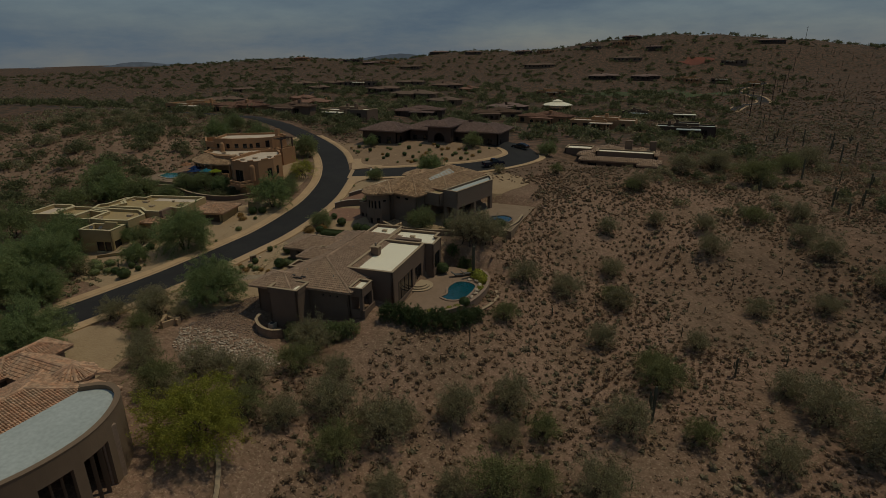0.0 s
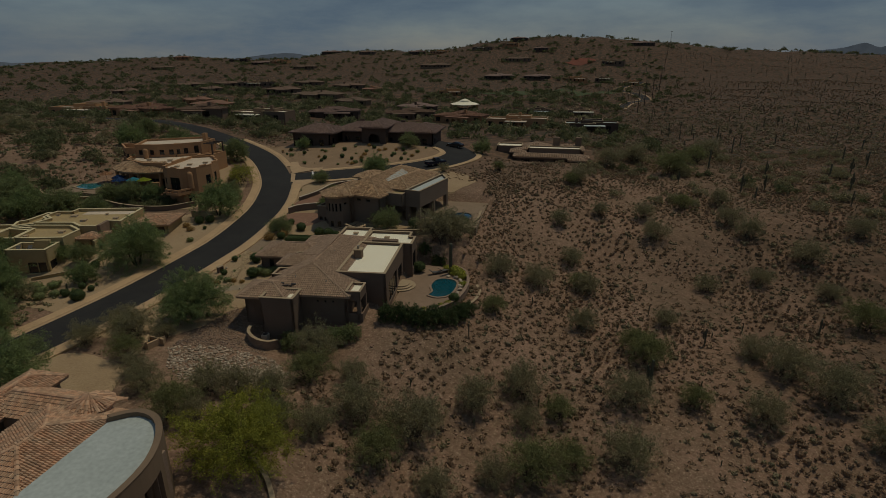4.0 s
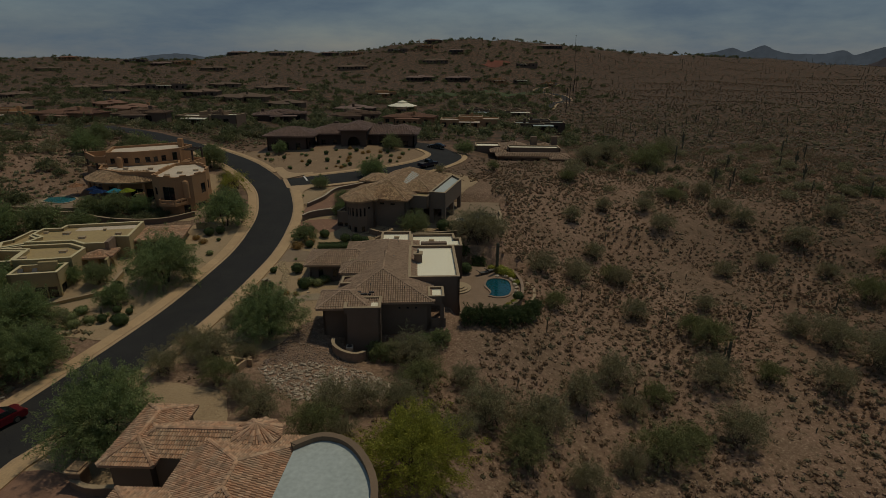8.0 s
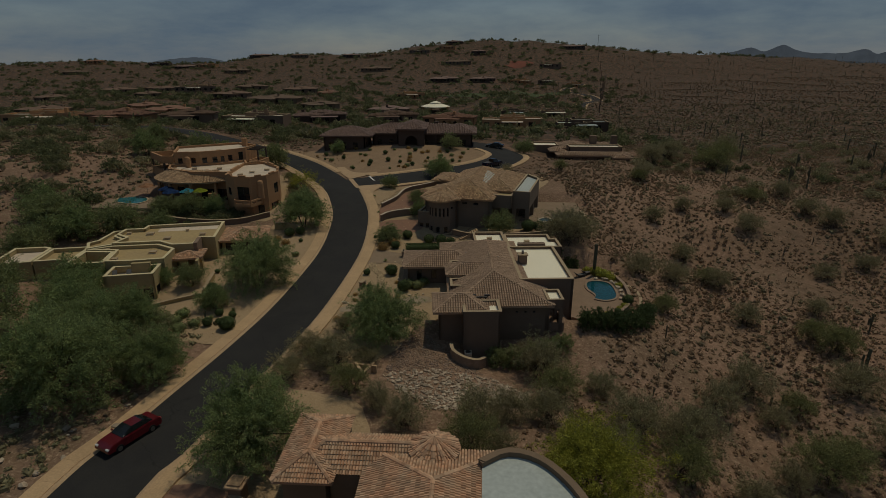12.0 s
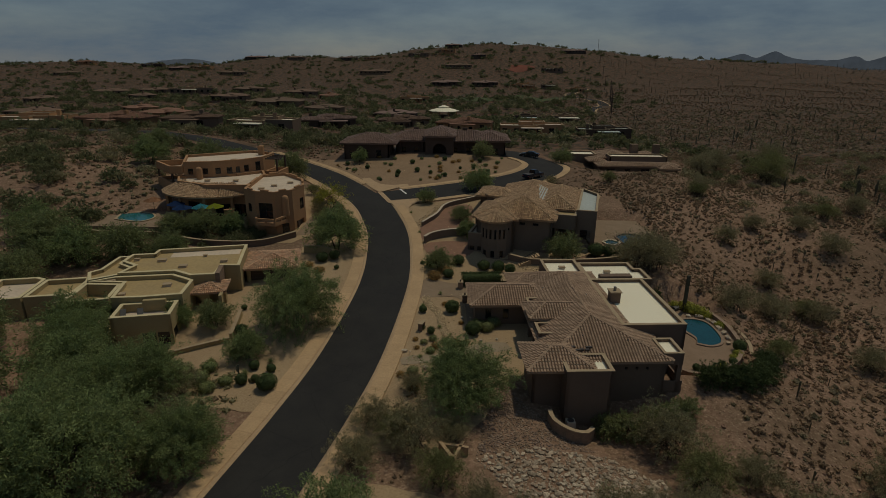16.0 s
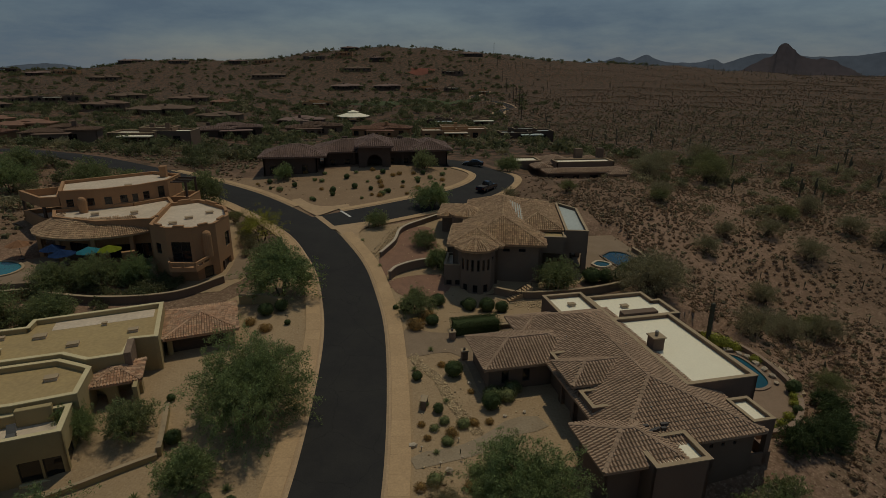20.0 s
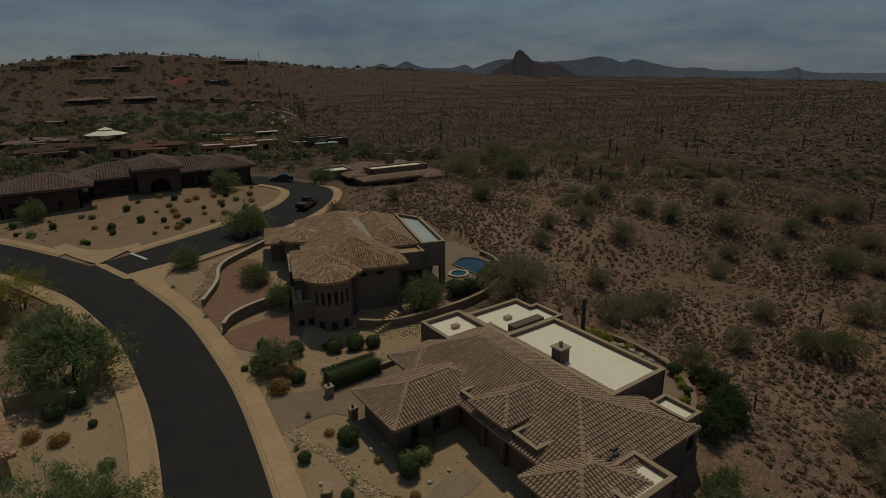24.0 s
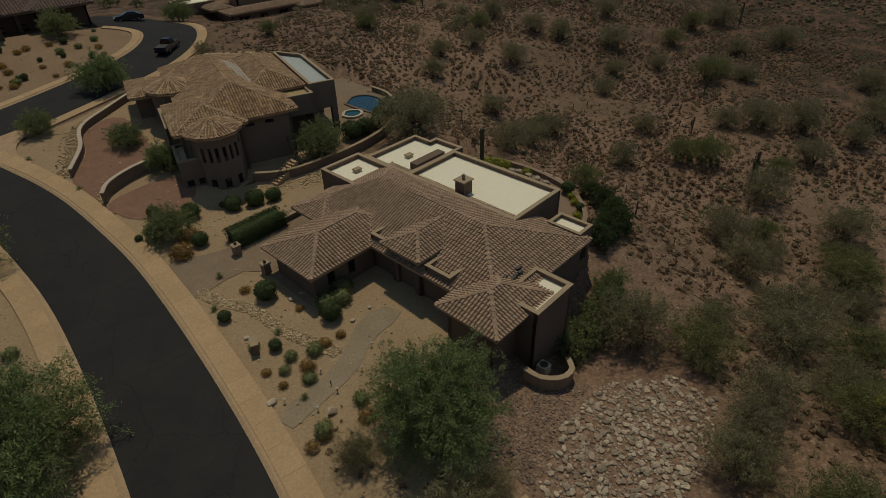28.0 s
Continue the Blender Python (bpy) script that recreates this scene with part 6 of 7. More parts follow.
def clear(x, y, road=6.0):
    ok = np.ones(len(x), bool)
    for x0, x1, y0, y1 in HOUSES:
        ok &= ~((x > x0) & (x < x1) & (y > y0) & (y < y1))
    for line, gap in ((MAIN[::4], road), (BRANCH[::4], road + 1.5)):
        ok &= np.min(np.hypot(x[:, None] - line[:, 0], y[:, None] - line[:, 1]), 1) > gap
    return ok


def tufts(name, rng, x, y, size, blades, material, label, category="scrub", mound=True):
    """Many low rounded bushes as one object: a ragged mound each, bristling with twigs."""
    n = len(x)
    base = np.stack([x, y, terr(x, y)], -1)
    # mound: a ring near the ground, a ring half way up, a top
    k = 4
    t = np.arange(k) / k * math.tau + rng.uniform(0, 6, (n, 1))
    ring = np.stack([np.cos(t), np.sin(t)], -1)
    w = rng.uniform(.75, 1.15, (n, k, 1))
    low = np.concatenate([ring * w * .34, np.full((n, k, 1), -.08)], 2)
    mid = np.concatenate([ring * w * .29, rng.uniform(.14, .25, (n, k, 1))], 2)
    top = np.concatenate([rng.normal(0, .06, (n, 1, 2)), rng.uniform(.26, .36, (n, 1, 1))], 2)
    v = (np.concatenate([low, mid, top], 1) * size[:, None, None] + base[:, None]).reshape(-1, 3)
    f = []
    for i in range(k):
        q = (i + 1) % k
        f += [(i, q, k + q), (i, k + q, k + i), (k + i, k + q, 2 * k)]
    f = (np.array(f)[None] + (np.arange(n) * (2 * k + 1))[:, None, None]).reshape(-1, 3)
    if not mound:
        v, f = v[:0], f[:0]
    if blades:
        d = rng.normal(size=(n, blades, 3))
        d /= np.linalg.norm(d, axis=2)[..., None]
        d[..., 2] = np.abs(d[..., 2])
        s = size[:, None, None]
        p = base[:, None] + d * s * [.40, .40, .38] * rng.uniform(.55, 1.12, (n, blades, 1))
        way = d * .8 + rng.normal(0, .75, d.shape)
        way /= np.linalg.norm(way, axis=2)[..., None]
        side = np.cross(way, rng.normal(size=d.shape)) * s * .075
        tip = p + way * s * rng.uniform(.16, .30, (n, blades, 1))
        tw = np.stack([p - side, p + side, tip], 2).reshape(-1, 3)
        f = np.concatenate([f, np.arange(len(tw)).reshape(-1, 3) + len(v)])
        v = np.concatenate([v, tw])
    return tagged(raw(name, v, f, material), label, category, kind="stuff")


def scatter(rng, n, x0, x1, y0, y1, keep=None, road=6.0):
    x, y = rng.uniform(x0, x1, n), rng.uniform(y0, y1, n)
    ok = clear(x, y, road)
    if keep is not None:
        ok &= keep(x, y)
    return x[ok], y[ok]


slope = lambda x, y: x > np.interp(y, [20, 45, 60, 80, 95, 110, 128, 150], [-4, -3, 3, 11, 9, 5, 4, 30])
def grid_scatter(rng, step, x0, x1, y0, y1, keep=None, road=6.0, share=0.97):
    """Bushes that keep their distance from one another, thinner along old runnels."""
    gx_, gy_ = np.meshgrid(np.arange(x0, x1, step), np.arange(y0, y1, step))
    x = (gx_ + (np.arange(len(gx_)) % 2)[:, None] * step / 2 + rng.uniform(-.42, .42, gx_.shape) * step).ravel()
    y = (gy_ + rng.uniform(-.42, .42, gx_.shape) * step).ravel()
    lane = np.abs(np.sin(x * .055 + 1.7 * np.sin(y * .041) + .6 * np.sin(x * .13)) * np.sin(y * .047 + 1.3 * np.sin(x * .033)))
    ok = clear(x, y, road) & (rng.random(len(x)) < share * (.62 + .38 * smooth(.02, .14, lane)))
    if keep is not None:
        ok &= keep(x, y)
    return x[ok], y[ok]


rg = np.random.default_rng(101)
x, y = grid_scatter(rg, .95, -4, 118, 20, 192, slope)
k = rg.random(len(x)) < .78
tufts("desert_scrub", rg, x[k], y[k], .50 + .70 * rg.random(k.sum()) ** 1.5, 22, BURSAGE, "low dry brown bursage bushes over the slope")
k = ~k
tufts("desert_scrub", rg, x[k], y[k], .5 + .9 * rg.random(k.sum()) ** 2, 22, SCRUB, "olive-brown creosote bushes over the slope")
x, y = grid_scatter(rg, .8, -4, 100, 28, 132, slope)
tufts("dry_twigs", rg, x, y, rg.uniform(.18, .42, len(x)), 5, BURSAGE, "tiny dry tufts and twigs between the bushes", mound=False)
far_side = lambda x, y: (x > 117) | (y > 191)
x, y = grid_scatter(rg, 1.9, 20, 330, 30, 350, far_side)
tufts("desert_scrub", rg, x, y, .8 + .8 * rg.random(len(x)) ** 1.5, 4, BURSAGE, "dry scrub over the far slope")
x, y = grid_scatter(rg, 5.5, 20, 420, 30, 420, far_side)
tufts("desert_scrub", rg, x, y, 1.4 + 2.2 * rg.random(len(x)) ** 1.6, 16, SCRUB, "olive-brown bushes over the far slope")
x, y = grid_scatter(rg, 3.6, 20, 620, -60, 620, lambda x, y: (x > 329) | (y > 349))
tufts("desert_scrub", rg, x, y, 1.2 + 1.3 * rg.random(len(x)), 0, BURSAGE, "dry scrub over the plain beyond the wash")
x, y = scatter(rg, 7000, -1000, 1000, 200, 1150, lambda x, y: (y > 480) | (x > 400) | (x < -150))
tufts("desert_scrub", rg, x, y, rg.uniform(1.5, 3.6, len(x)), 0, SCRUB, "dotted scrub over the hills")
x, y = scatter(rg, 24000, -1000, 1000, 200, 1150, lambda x, y: (y > 420) | (x > 400) | (x < -150))
tufts("desert_scrub", rg, x, y, rg.uniform(1.0, 2.4, len(x)), 0, BURSAGE, "dry brown scrub over the hills")
x, y = scatter(rg, 9000, 500, 1600, -300, 900)
tufts("desert_scrub", rg, x, y, rg.uniform(1.2, 3.0, len(x)), 0, BURSAGE, "dotted scrub over the plain")
x, y = scatter(rg, 9000, -200, -42, 40, 190, lambda x, y: ((x < -78) | (y > 128) | (y < 56)))
tufts("desert_scrub", rg, x, y, rg.uniform(.5, 1.3, len(x)), 5, BURSAGE, "dry brown scrub west of the road")
x, y = scatter(rg, 4200, -200, -42, 40, 190, lambda x, y: ((x < -78) | (y > 150) | (y < 56)))
tufts("desert_scrub", rg, x, y, rg.uniform(.8, 1.9, len(x)), 10, LEAF_D, "grey-green bushes west of the road")
x, y = grid_scatter(rg, .95, -8, 14, 38, 66, lambda x, y: ~slope(x, y) & (y < np.interp(x, [-8, -4, 2, 6, 13], [46, 55, 58, 61, 66])) & (x > np.interp(y, [38, 44, 50, 56], [-8, -4, -2.5, -4])), road=6)
tufts("desert_scrub", rg, x, y, rg.uniform(.4, .95, len(x)), 13, BURSAGE, "dry brown bushes at the foot of the terrace")
x, y = rg.uniform(9, 16, 420), rg.uniform(84, 128, 420)
tufts("desert_scrub", rg, x, y, rg.uniform(.25, .8, 420), 18, BURSAGE, "dry brown bushes below the pool terraces")
x, y = scatter(rg, 420, -60, -40, 28, 60, road=5.5)
tufts("desert_scrub", rg, x, y, rg.uniform(.5, 1.3, len(x)), 16, LEAF_D, "scrub under the roadside trees")
x, y = rg.uniform(-26, -20, 60), rg.uniform(46, 62, 60)
tufts("desert_scrub", rg, x, y, rg.uniform(.3, .7, 60), 12, BURSAGE, "dry tufts on the verge")
x, y = scatter(rg, 3000, -30, 110, -12, 20)
tufts("desert_scrub", rg, x, y, rg.uniform(.3, .85, len(x)), 12, BURSAGE, "dry scrub on the ground south of the houses")
x, y = scatter(rg, 900, -4, 34, 112, 146, road=5.5)
tufts("desert_scrub", rg, x, y, rg.uniform(.3, .9, len(x)), 10, BURSAGE, "dry tufts on the bare lot past the corner house")


def grove(name, rng, x, y, size, leaf, label, per=150):
    """Far trees: crowns of leaf clumps on the land, as one object."""
    n = len(x)
    z = terr(x, y)
    d = rng.normal(size=(n, per, 3))
    d /= np.linalg.norm(d, axis=2)[..., None]
    d[..., 2] = np.abs(d[..., 2])
    r = rng.uniform(.45, 1.0, (n, per, 1)) * (1 + .3 * np.sin(d[..., :1] * 5 + rng.uniform(0, 6, (n, 1, 1))))
    p = d * r * size[:, None, None] * [1, 1, .75] + np.stack([x, y, z + size * .25], -1)[:, None]
    p = p.reshape(-1, 3)
    s = np.repeat(size, per)[:, None] * 1.5 / per ** .5
    a, b = rng.normal(size=p.shape) * s, rng.normal(size=p.shape) * s * .5
    v = np.stack([p - a + b, p + a * 1.2, p - a - b], 1).reshape(-1, 3)
    return tagged(raw(name, v, np.arange(len(v)).reshape(-1, 3), leaf), label, "trees", kind="stuff")


x, y = scatter(rg, 900, -330, 60, 166, 480, road=8)
grove("far_trees", rg, x, y, rg.uniform(1.6, 3.8, len(x)), LEAF_F, "dark green trees among the far houses", 150)
x, y = scatter(rg, 420, -330, 60, 166, 480, road=8)
grove("far_trees", rg, x, y, rg.uniform(1.2, 3.0, len(x)), LEAF_D, "grey-green trees among the far houses", 120)
x, y = scatter(rg, 1700, -900, 420, 400, 985, lambda x, y: (x < 150) | (y > 820))
grove("far_trees", rg, x, y, rg.uniform(1.8, 4.0, len(x)), LEAF_F, "dark trees over the valley and hillside", 90)
x, y = scatter(rg, 190, -170, -62, 60, 200, lambda x, y: (x < -80) | (y > 130), road=7)
grove("desert_trees", rg, x, y, rg.uniform(1.4, 3.3, len(x)), LEAF_F, "green desert trees west of the road", 600)
x, y = scatter(rg, 170, -170, -62, 60, 200, lambda x, y: (x < -80) | (y > 130), road=7)
grove("desert_trees", rg, x, y, rg.uniform(1.0, 2.4, len(x)), LEAF_D, "grey-green shrubs west of the road", 450)
x, y = rg.uniform(-68, -52, 40), rg.uniform(93.5, 99.5, 40)
grove("desert_trees", rg, x, y, rg.uniform(.6, 1.5, 40), LEAF_F, "dark shrubs below the peach house", 420)
x, y = rg.uniform(-84, -58, 60), rg.uniform(84, 97.5, 60)
grove("desert_trees", rg, x, y, rg.uniform(.6, 1.4, 60), LEAF_F, "shrubs between the yellow and the peach house", 300)
x, y = scatter(rg, 110, 30, 110, 120, 200)
grove("desert_trees", rg, x, y, rg.uniform(.9, 2.0, len(x)), LEAF_D, "grey-green shrubs along the upper wash", 450)
wl_ = spline([(30, 148), (36, 150), (48, 152), (57, 147), (69, 142), (84, 134), (100, 123), (125, 110), (160, 98), (210, 80)], 1.0)
k = rg.integers(0, len(wl_), 130)
x, y = wl_[k, 0] + rg.normal(0, 3.5, 130), wl_[k, 1] + rg.normal(0, 3.5, 130)
grove("desert_trees", rg, x[:80], y[:80], rg.uniform(.8, 1.9, 80), LEAF_D, "grey-green shrubs along the wash", 420)
grove("desert_trees", rg, x[80:], y[80:], rg.uniform(1.0, 2.2, 50), LEAF_F, "green shrubs along the wash", 420)
sx, sy = rg.uniform(60, 900, 900), rg.uniform(120, 800, 900)
sz = terr(sx, sy)
hgt = 1.5 + 4.0 * rg.random(900)
vv, ff = [], []
for k in range(4):
    a = math.tau * k / 4
    vv += [np.c_[sx + math.cos(a) * .2, sy + math.sin(a) * .2, sz - .2], np.c_[sx + math.cos(a) * .2, sy + math.sin(a) * .2, sz + hgt]]
idn = np.arange(900)
for k in range(4):
    q = (k + 1) % 4
    ff.append(np.c_[2 * k * 900 + idn, 2 * q * 900 + idn, (2 * q + 1) * 900 + idn, (2 * k + 1) * 900 + idn])
tagged(raw("far_saguaros", np.concatenate(vv), np.concatenate(ff), CACTUS), "dark upright saguaros dotted over the far desert", "cactus", kind="stuff")


# ---- rocks ----
def rock_mesh(seed, flat=0.7):
    rng = np.random.default_rng(seed)
    bm = bmesh.new()
    bmesh.ops.create_icosphere(bm, subdivisions=1, radius=0.5)
    for v in bm.verts:
        v.co *= rng.uniform(.62, 1.2)
        v.co.z *= flat
    return bm


rock_v = []
for k in range(5):
    bm = rock_mesh(k)
    bm.verts.ensure_lookup_table()
    rock_v.append((np.array([v.co[:] for v in bm.verts]), np.array([[v.index for v in f.verts] for f in bm.faces])))
    bm.free()


def rocks(name, rng, x, y, size, label, material=ROCK, lift=0.0):
    V, Fc, at = [], [], 0
    z = terr(x, y)
    for i in range(len(x)):
        v, f = rock_v[i % 5]
        a = rng.uniform(0, math.tau)
        c, s = math.cos(a), math.sin(a)
        v = v * size[i] * rng.uniform(.7, 1.3, 3)
        V.append(np.c_[v[:, 0] * c - v[:, 1] * s + x[i], v[:, 0] * s + v[:, 1] * c + y[i], v[:, 2] + z[i] + size[i] * .18 + lift])
        Fc.append(f + at)
        at += len(v)
    return tagged(raw(name, np.concatenate(V), np.concatenate(Fc), material), label, "rocks", kind="stuff")


def in_poly(x, y, poly):
    ok = np.zeros(len(x), bool)
    for (x0, y0), (x1, y1) in zip(poly, poly[1:] + poly[:1]):
        if y0 != y1:
            ok ^= ((y0 > y) != (y1 > y)) & (x < (x1 - x0) * (y - y0) / (y1 - y0) + x0)
    return ok


rr = np.random.default_rng(7)
x, y = rr.uniform(-21, -2, 11000), rr.uniform(42, 62, 11000)
ok = in_poly(x, y, [(-19, 49.8), (-13.5, 52), (-8, 52.8), (-4, 49.6), (-4.4, 46.4), (-9, 44.6), (-13.7, 44.4), (-16.4, 46.2)])
ok &= rr.random(len(x)) < .85 + .35 * np.sin(x * .9 + 2 * np.sin(y * .7)) * np.sin(y * 1.1 + x * .3)
rocks("riprap", rr, x[ok], y[ok], .11 + .36 * rr.random(ok.sum()) ** 2.2, "pale loose rocks filling the drainage wash below the house")
x, y = rr.uniform(-21, -6, 12000), rr.uniform(48, 62, 12000)
ok = in_poly(x, y, [(-16.6, 60.5), (-14, 57.3), (-10.8, 55.2), (-8.6, 53.2), (-13.5, 52.0), (-18.8, 50), (-18.2, 55)])
rocks("riprap", rr, x[ok], y[ok], .07 + .17 * rr.random(ok.sum()) ** 2, "brown broken stone running down from the house corner", BROKEN)
cl = spline([(-24.9, 78.2), (-24.4, 76.4), (-22.9, 73.6), (-22.4, 70.6), (-21.5, 67.7), (-20.7, 65.7)], .1)
cx, cy = np.repeat(cl, 11, 0).T
rocks("rock_stream", rr, cx + rr.uniform(-.48, .48, len(cx)), cy + rr.normal(0, .2, len(cx)), rr.uniform(.09, .22, len(cx)), "dry stream of river stones through the yard", PEBBLE, .06)
for ln, wd in (([(-26.9, 95.0), (-25.6, 97.9), (-22.5, 99.4), (-18.8, 100.2)], .3), ([(-28.0, 103.0), (-25.9, 107), (-24.5, 111.4), (-20.2, 115.6)], .45), ([(-13.0, 89.8), (-9, 87.6), (-5, 86.6)], .7)):
    sl = spline(ln, .12)
    sx_, sy_ = np.repeat(sl, 6, 0).T
    rocks("rock_border", rr, sx_ + rr.normal(0, wd, len(sx_)), sy_ + rr.normal(0, wd, len(sx_)), rr.uniform(.1, .26, len(sx_)), "pale river stones along the drive wall", PEBBLE, .06)
for x0, x1, y0, y1, n in ((-27, -15, 56, 80, 900), (-28, -12, 92, 122, 700), (-45, -36, 56, 92, 700), (-50, -10, 121, 149, 900), (-24, -13, 84, 92, 400)):
    x, y = rr.uniform(x0, x1, n), rr.uniform(y0, y1, n)
    ok = (np.min(np.hypot(x[:, None] - MAIN[::3, 0], y[:, None] - MAIN[::3, 1]), 1) > 5.9) & (np.min(np.hypot(x[:, None] - BRANCH[::3, 0], y[:, None] - BRANCH[::3, 1]), 1) > 6.3)
    rocks("yard_stones", rr, x[ok], y[ok], .05 + .2 * rr.random(ok.sum()) ** 5, "scattered small stones over the gravel yard", PEBBLE, .06)
rocks("boulders", rr, rr.uniform(-60, -40, 90), rr.uniform(26, 45, 90), rr.uniform(.2, .9, 90), "scattered boulders under the roadside trees")
x, y = scatter(rr, 3600, 0, 80, 25, 130, slope)
x, y = np.r_[x, rr.uniform(2, 46, 9000)], np.r_[y, rr.uniform(36, 90, 9000)]
ok = slope(x, y)
x, y = x[ok], y[ok]
rocks("stones", rr, x, y, rr.uniform(.05, .14, len(x)) + .3 * rr.random(len(x)) ** 6, "red-brown stones scattered over the slope", SOILSTONE)
for i, (x, y, s) in enumerate([(-26.1, 64.9, .8), (-23.7, 61.8, .9), (-24.2, 66.5, .7), (-24.6, 71.2, .6), (-18.1, 67.6, .5), (-16.3, 67.9, .5), (-20.2, 72.7, .6), (-26.0, 60.2, .8), (-20.2, 57.9, 1.1), (-37.3, 92.5, .8), (-24.6, 57.6, .6)]):
    o = part("boulder", rock_mesh(20 + i), ROCK)
    o.matrix_world = pose(x, y, float(terr(x, y)) + s * .2, 0, 0, i * 50) @ Matrix.Diagonal((s, s * .8, s, 1))
    tagged(o, "weathered tan boulder set in the gravel yard", "boulder", "yard boulders")


# ---- houses of the valley and the ridge ----
def simple_roof(parent, specs, material, name="roof"):
    for planes, _ in specs:
        bm = bmesh.new()
        for p in planes:
            bm.faces.new([bm.verts.new(v) for v in p])
        bmesh.ops.remove_doubles(bm, verts=bm.verts[:], dist=.01)
        g = bmesh.ops.extrude_face_region(bm, geom=bm.faces[:])
        bmesh.ops.translate(bm, vec=(0, 0, -0.22), verts=[v for v in g["geom"] if isinstance(v, bmesh.types.BMVert)])
        part(name, bm, material, parent)


FAR_RED = mat("weathered_red_tile", (0.25, 0.135, 0.09), 0.9, (0.20, 0.115, 0.08), 0.3, 0.8, 3.0, 0.3, island=0.15)
FAR_TAN = mat("weathered_tan_tile", (0.165, 0.112, 0.078), 0.9, (0.125, 0.085, 0.06), 0.3, 0.8, 3.0, 0.3, island=0.15)
FAR_BROWN = mat("weathered_brown_tile", (0.19, 0.122, 0.085), 0.9, (0.14, 0.092, 0.066), 0.3, 0.8, 3.0, 0.3, island=0.15)
AROUND = []


def villa(x, y, w, style, seed):
    """A far house of two or three masses: style t hipped tiles, f flat roofs behind parapets."""
    rng = random.Random(seed)
    wall_m, roof_m, words = {
        "r": (STUCCO_D, FAR_RED, "tan stucco house with red tiled roofs among trees"), "b": (STUCCO_A, FAR_BROWN, "taupe stucco house with brown tiled roofs among trees"),
        "d": (STUCCO_E, TILE_E, "dark stucco house with dark tiled roofs on the slope"), "y": (STUCCO_F, FAR_TAN, "sand stucco house with buff tiled roofs"),
        "w": (STUCCO_A, WHITE_ROOF, "taupe stucco house with white flat roofs"), "f": (STUCCO_D, CREAM_ROOF, "tan stucco house with pale flat roofs"),
        "m": (STUCCO_E, GREY_ROOF, "dark modern house with flat roofs")}[style]
    o = thing("house", pose(x, y, float(terr(x, y)), 0, 0, rng.uniform(-14, 14)), words, "house", "far houses")
    dpt, h = w * 0.42, 3.2
    blocks = [(-w / 2, w * .08, -dpt / 2, dpt * .35), (w * .02, w / 2, -dpt * .3, dpt / 2), (-w * .2, w * .22, 0, dpt * .7)]
    for k, (a, b, c, e) in enumerate(blocks):
        hh = h + (0.9 if k == 2 else 0.25 * k)
        n = max(1, int((b - a) / 4.5))
        hole = {0: [(0.8 + i * (b - a - 1) / n, min(2.0, (b - a) / n * .5), .7, 1.9, 1) for i in range(n)]} if k < 2 else {}
        if style in "wfm":
            walls(o, rect(a, b, c, e), -3, hh + .5, wall_m, hole, roof=hh, roof_mat=roof_m)
        else:
            walls(o, rect(a + .5, b - .5, c + .5, e - .5), -3, hh, wall_m, hole)
    if style not in "wfm":
        specs = [hip_planes(a, b, c, e, h + (0.9 if k == 2 else 0.25 * k), 0.24) for k, (a, b, c, e) in enumerate(blocks)]
        if y < 300:
            tiled(o, specs, roof_m, 0.55, 0.6, seed)
        else:
            simple_roof(o, specs, roof_m)
    for _ in range(rng.choice((1, 1, 2))):
        cx, cy = rng.uniform(-w * .35, w * .35), rng.uniform(0, dpt * .3)
        boxes("chimney", [(cx - .6, cx + .6, cy - .5, cy + .5, h, h + rng.uniform(1.8, 2.8))], wall_m, o, bevel=.05)
    # shaded porch across part of the front
    x0 = rng.uniform(-w * .3, -w * .05)
    n = rng.choice((3, 4))
    if style in "ryb":
        for k in range(n):
            arch_wall("porch_arch", o, pose(x0 + k * 2.6, -dpt * .5 - 2.6, -.4), 2.6, 3.4, 1.9, 2.8, .4, wall_m)
        boxes("porch_roof", [(x0 - 1.6, x0 + n * 2.6 - 1.0, -dpt * .5 - 2.9, -dpt * .45, 3.0, 3.2)], roof_m, o, bevel=.04)
    else:
        for k in range(n + 1):
            boxes("porch_post", [(x0 + k * 2.4 - .2, x0 + k * 2.4 + .2, -dpt * .5 - 2.6, -dpt * .5 - 2.2, -2, 2.8)], wall_m, o)
        boxes("porch_roof", [(x0 - .8, x0 + n * 2.4 + .8, -dpt * .5 - 3.0, -dpt * .4, 2.8, 3.1)], roof_m, o, bevel=.04)
    for k in range(9):
        a, r = rng.uniform(0, math.tau), w * rng.uniform(.5, .85)
        AROUND.append((x + math.cos(a) * r, y + math.sin(a) * r * .8 - 2, rng.uniform(1.3, 2.9)))
    walls(o, rect(-w * .42, w * .46, -dpt * .5 - 5.5, -dpt * .5 - 5.0), -3.5, rng.uniform(-.3, .5), wall_m)


# x, y, width
for k, (x, y, w) in enumerate([(-131, 189, 24), (-209, 336, 20), (-121, 433, 17), (-21, 259, 24)]):
    villa(x, y, w, "r", 200 + k)
for k, (x, y, w) in enumerate([(-108, 192, 18), (-266, 439, 20), (-331, 505, 30), (-149, 455, 26), (-320, 406, 24), (-49, 275, 24), (-295, 510, 24)]):
    villa(x, y, w, "b", 220 + k)
for k, (x, y, w) in enumerate([(-77, 245, 23), (-42, 620, 32), (-2, 619, 28), (-415, 799, 28), (-42, 888, 26), (-343, 900, 34), (-6, 797, 20), (129, 855, 34), (-198, 886, 26)]):
    villa(x, y, w, "d", 240 + k)
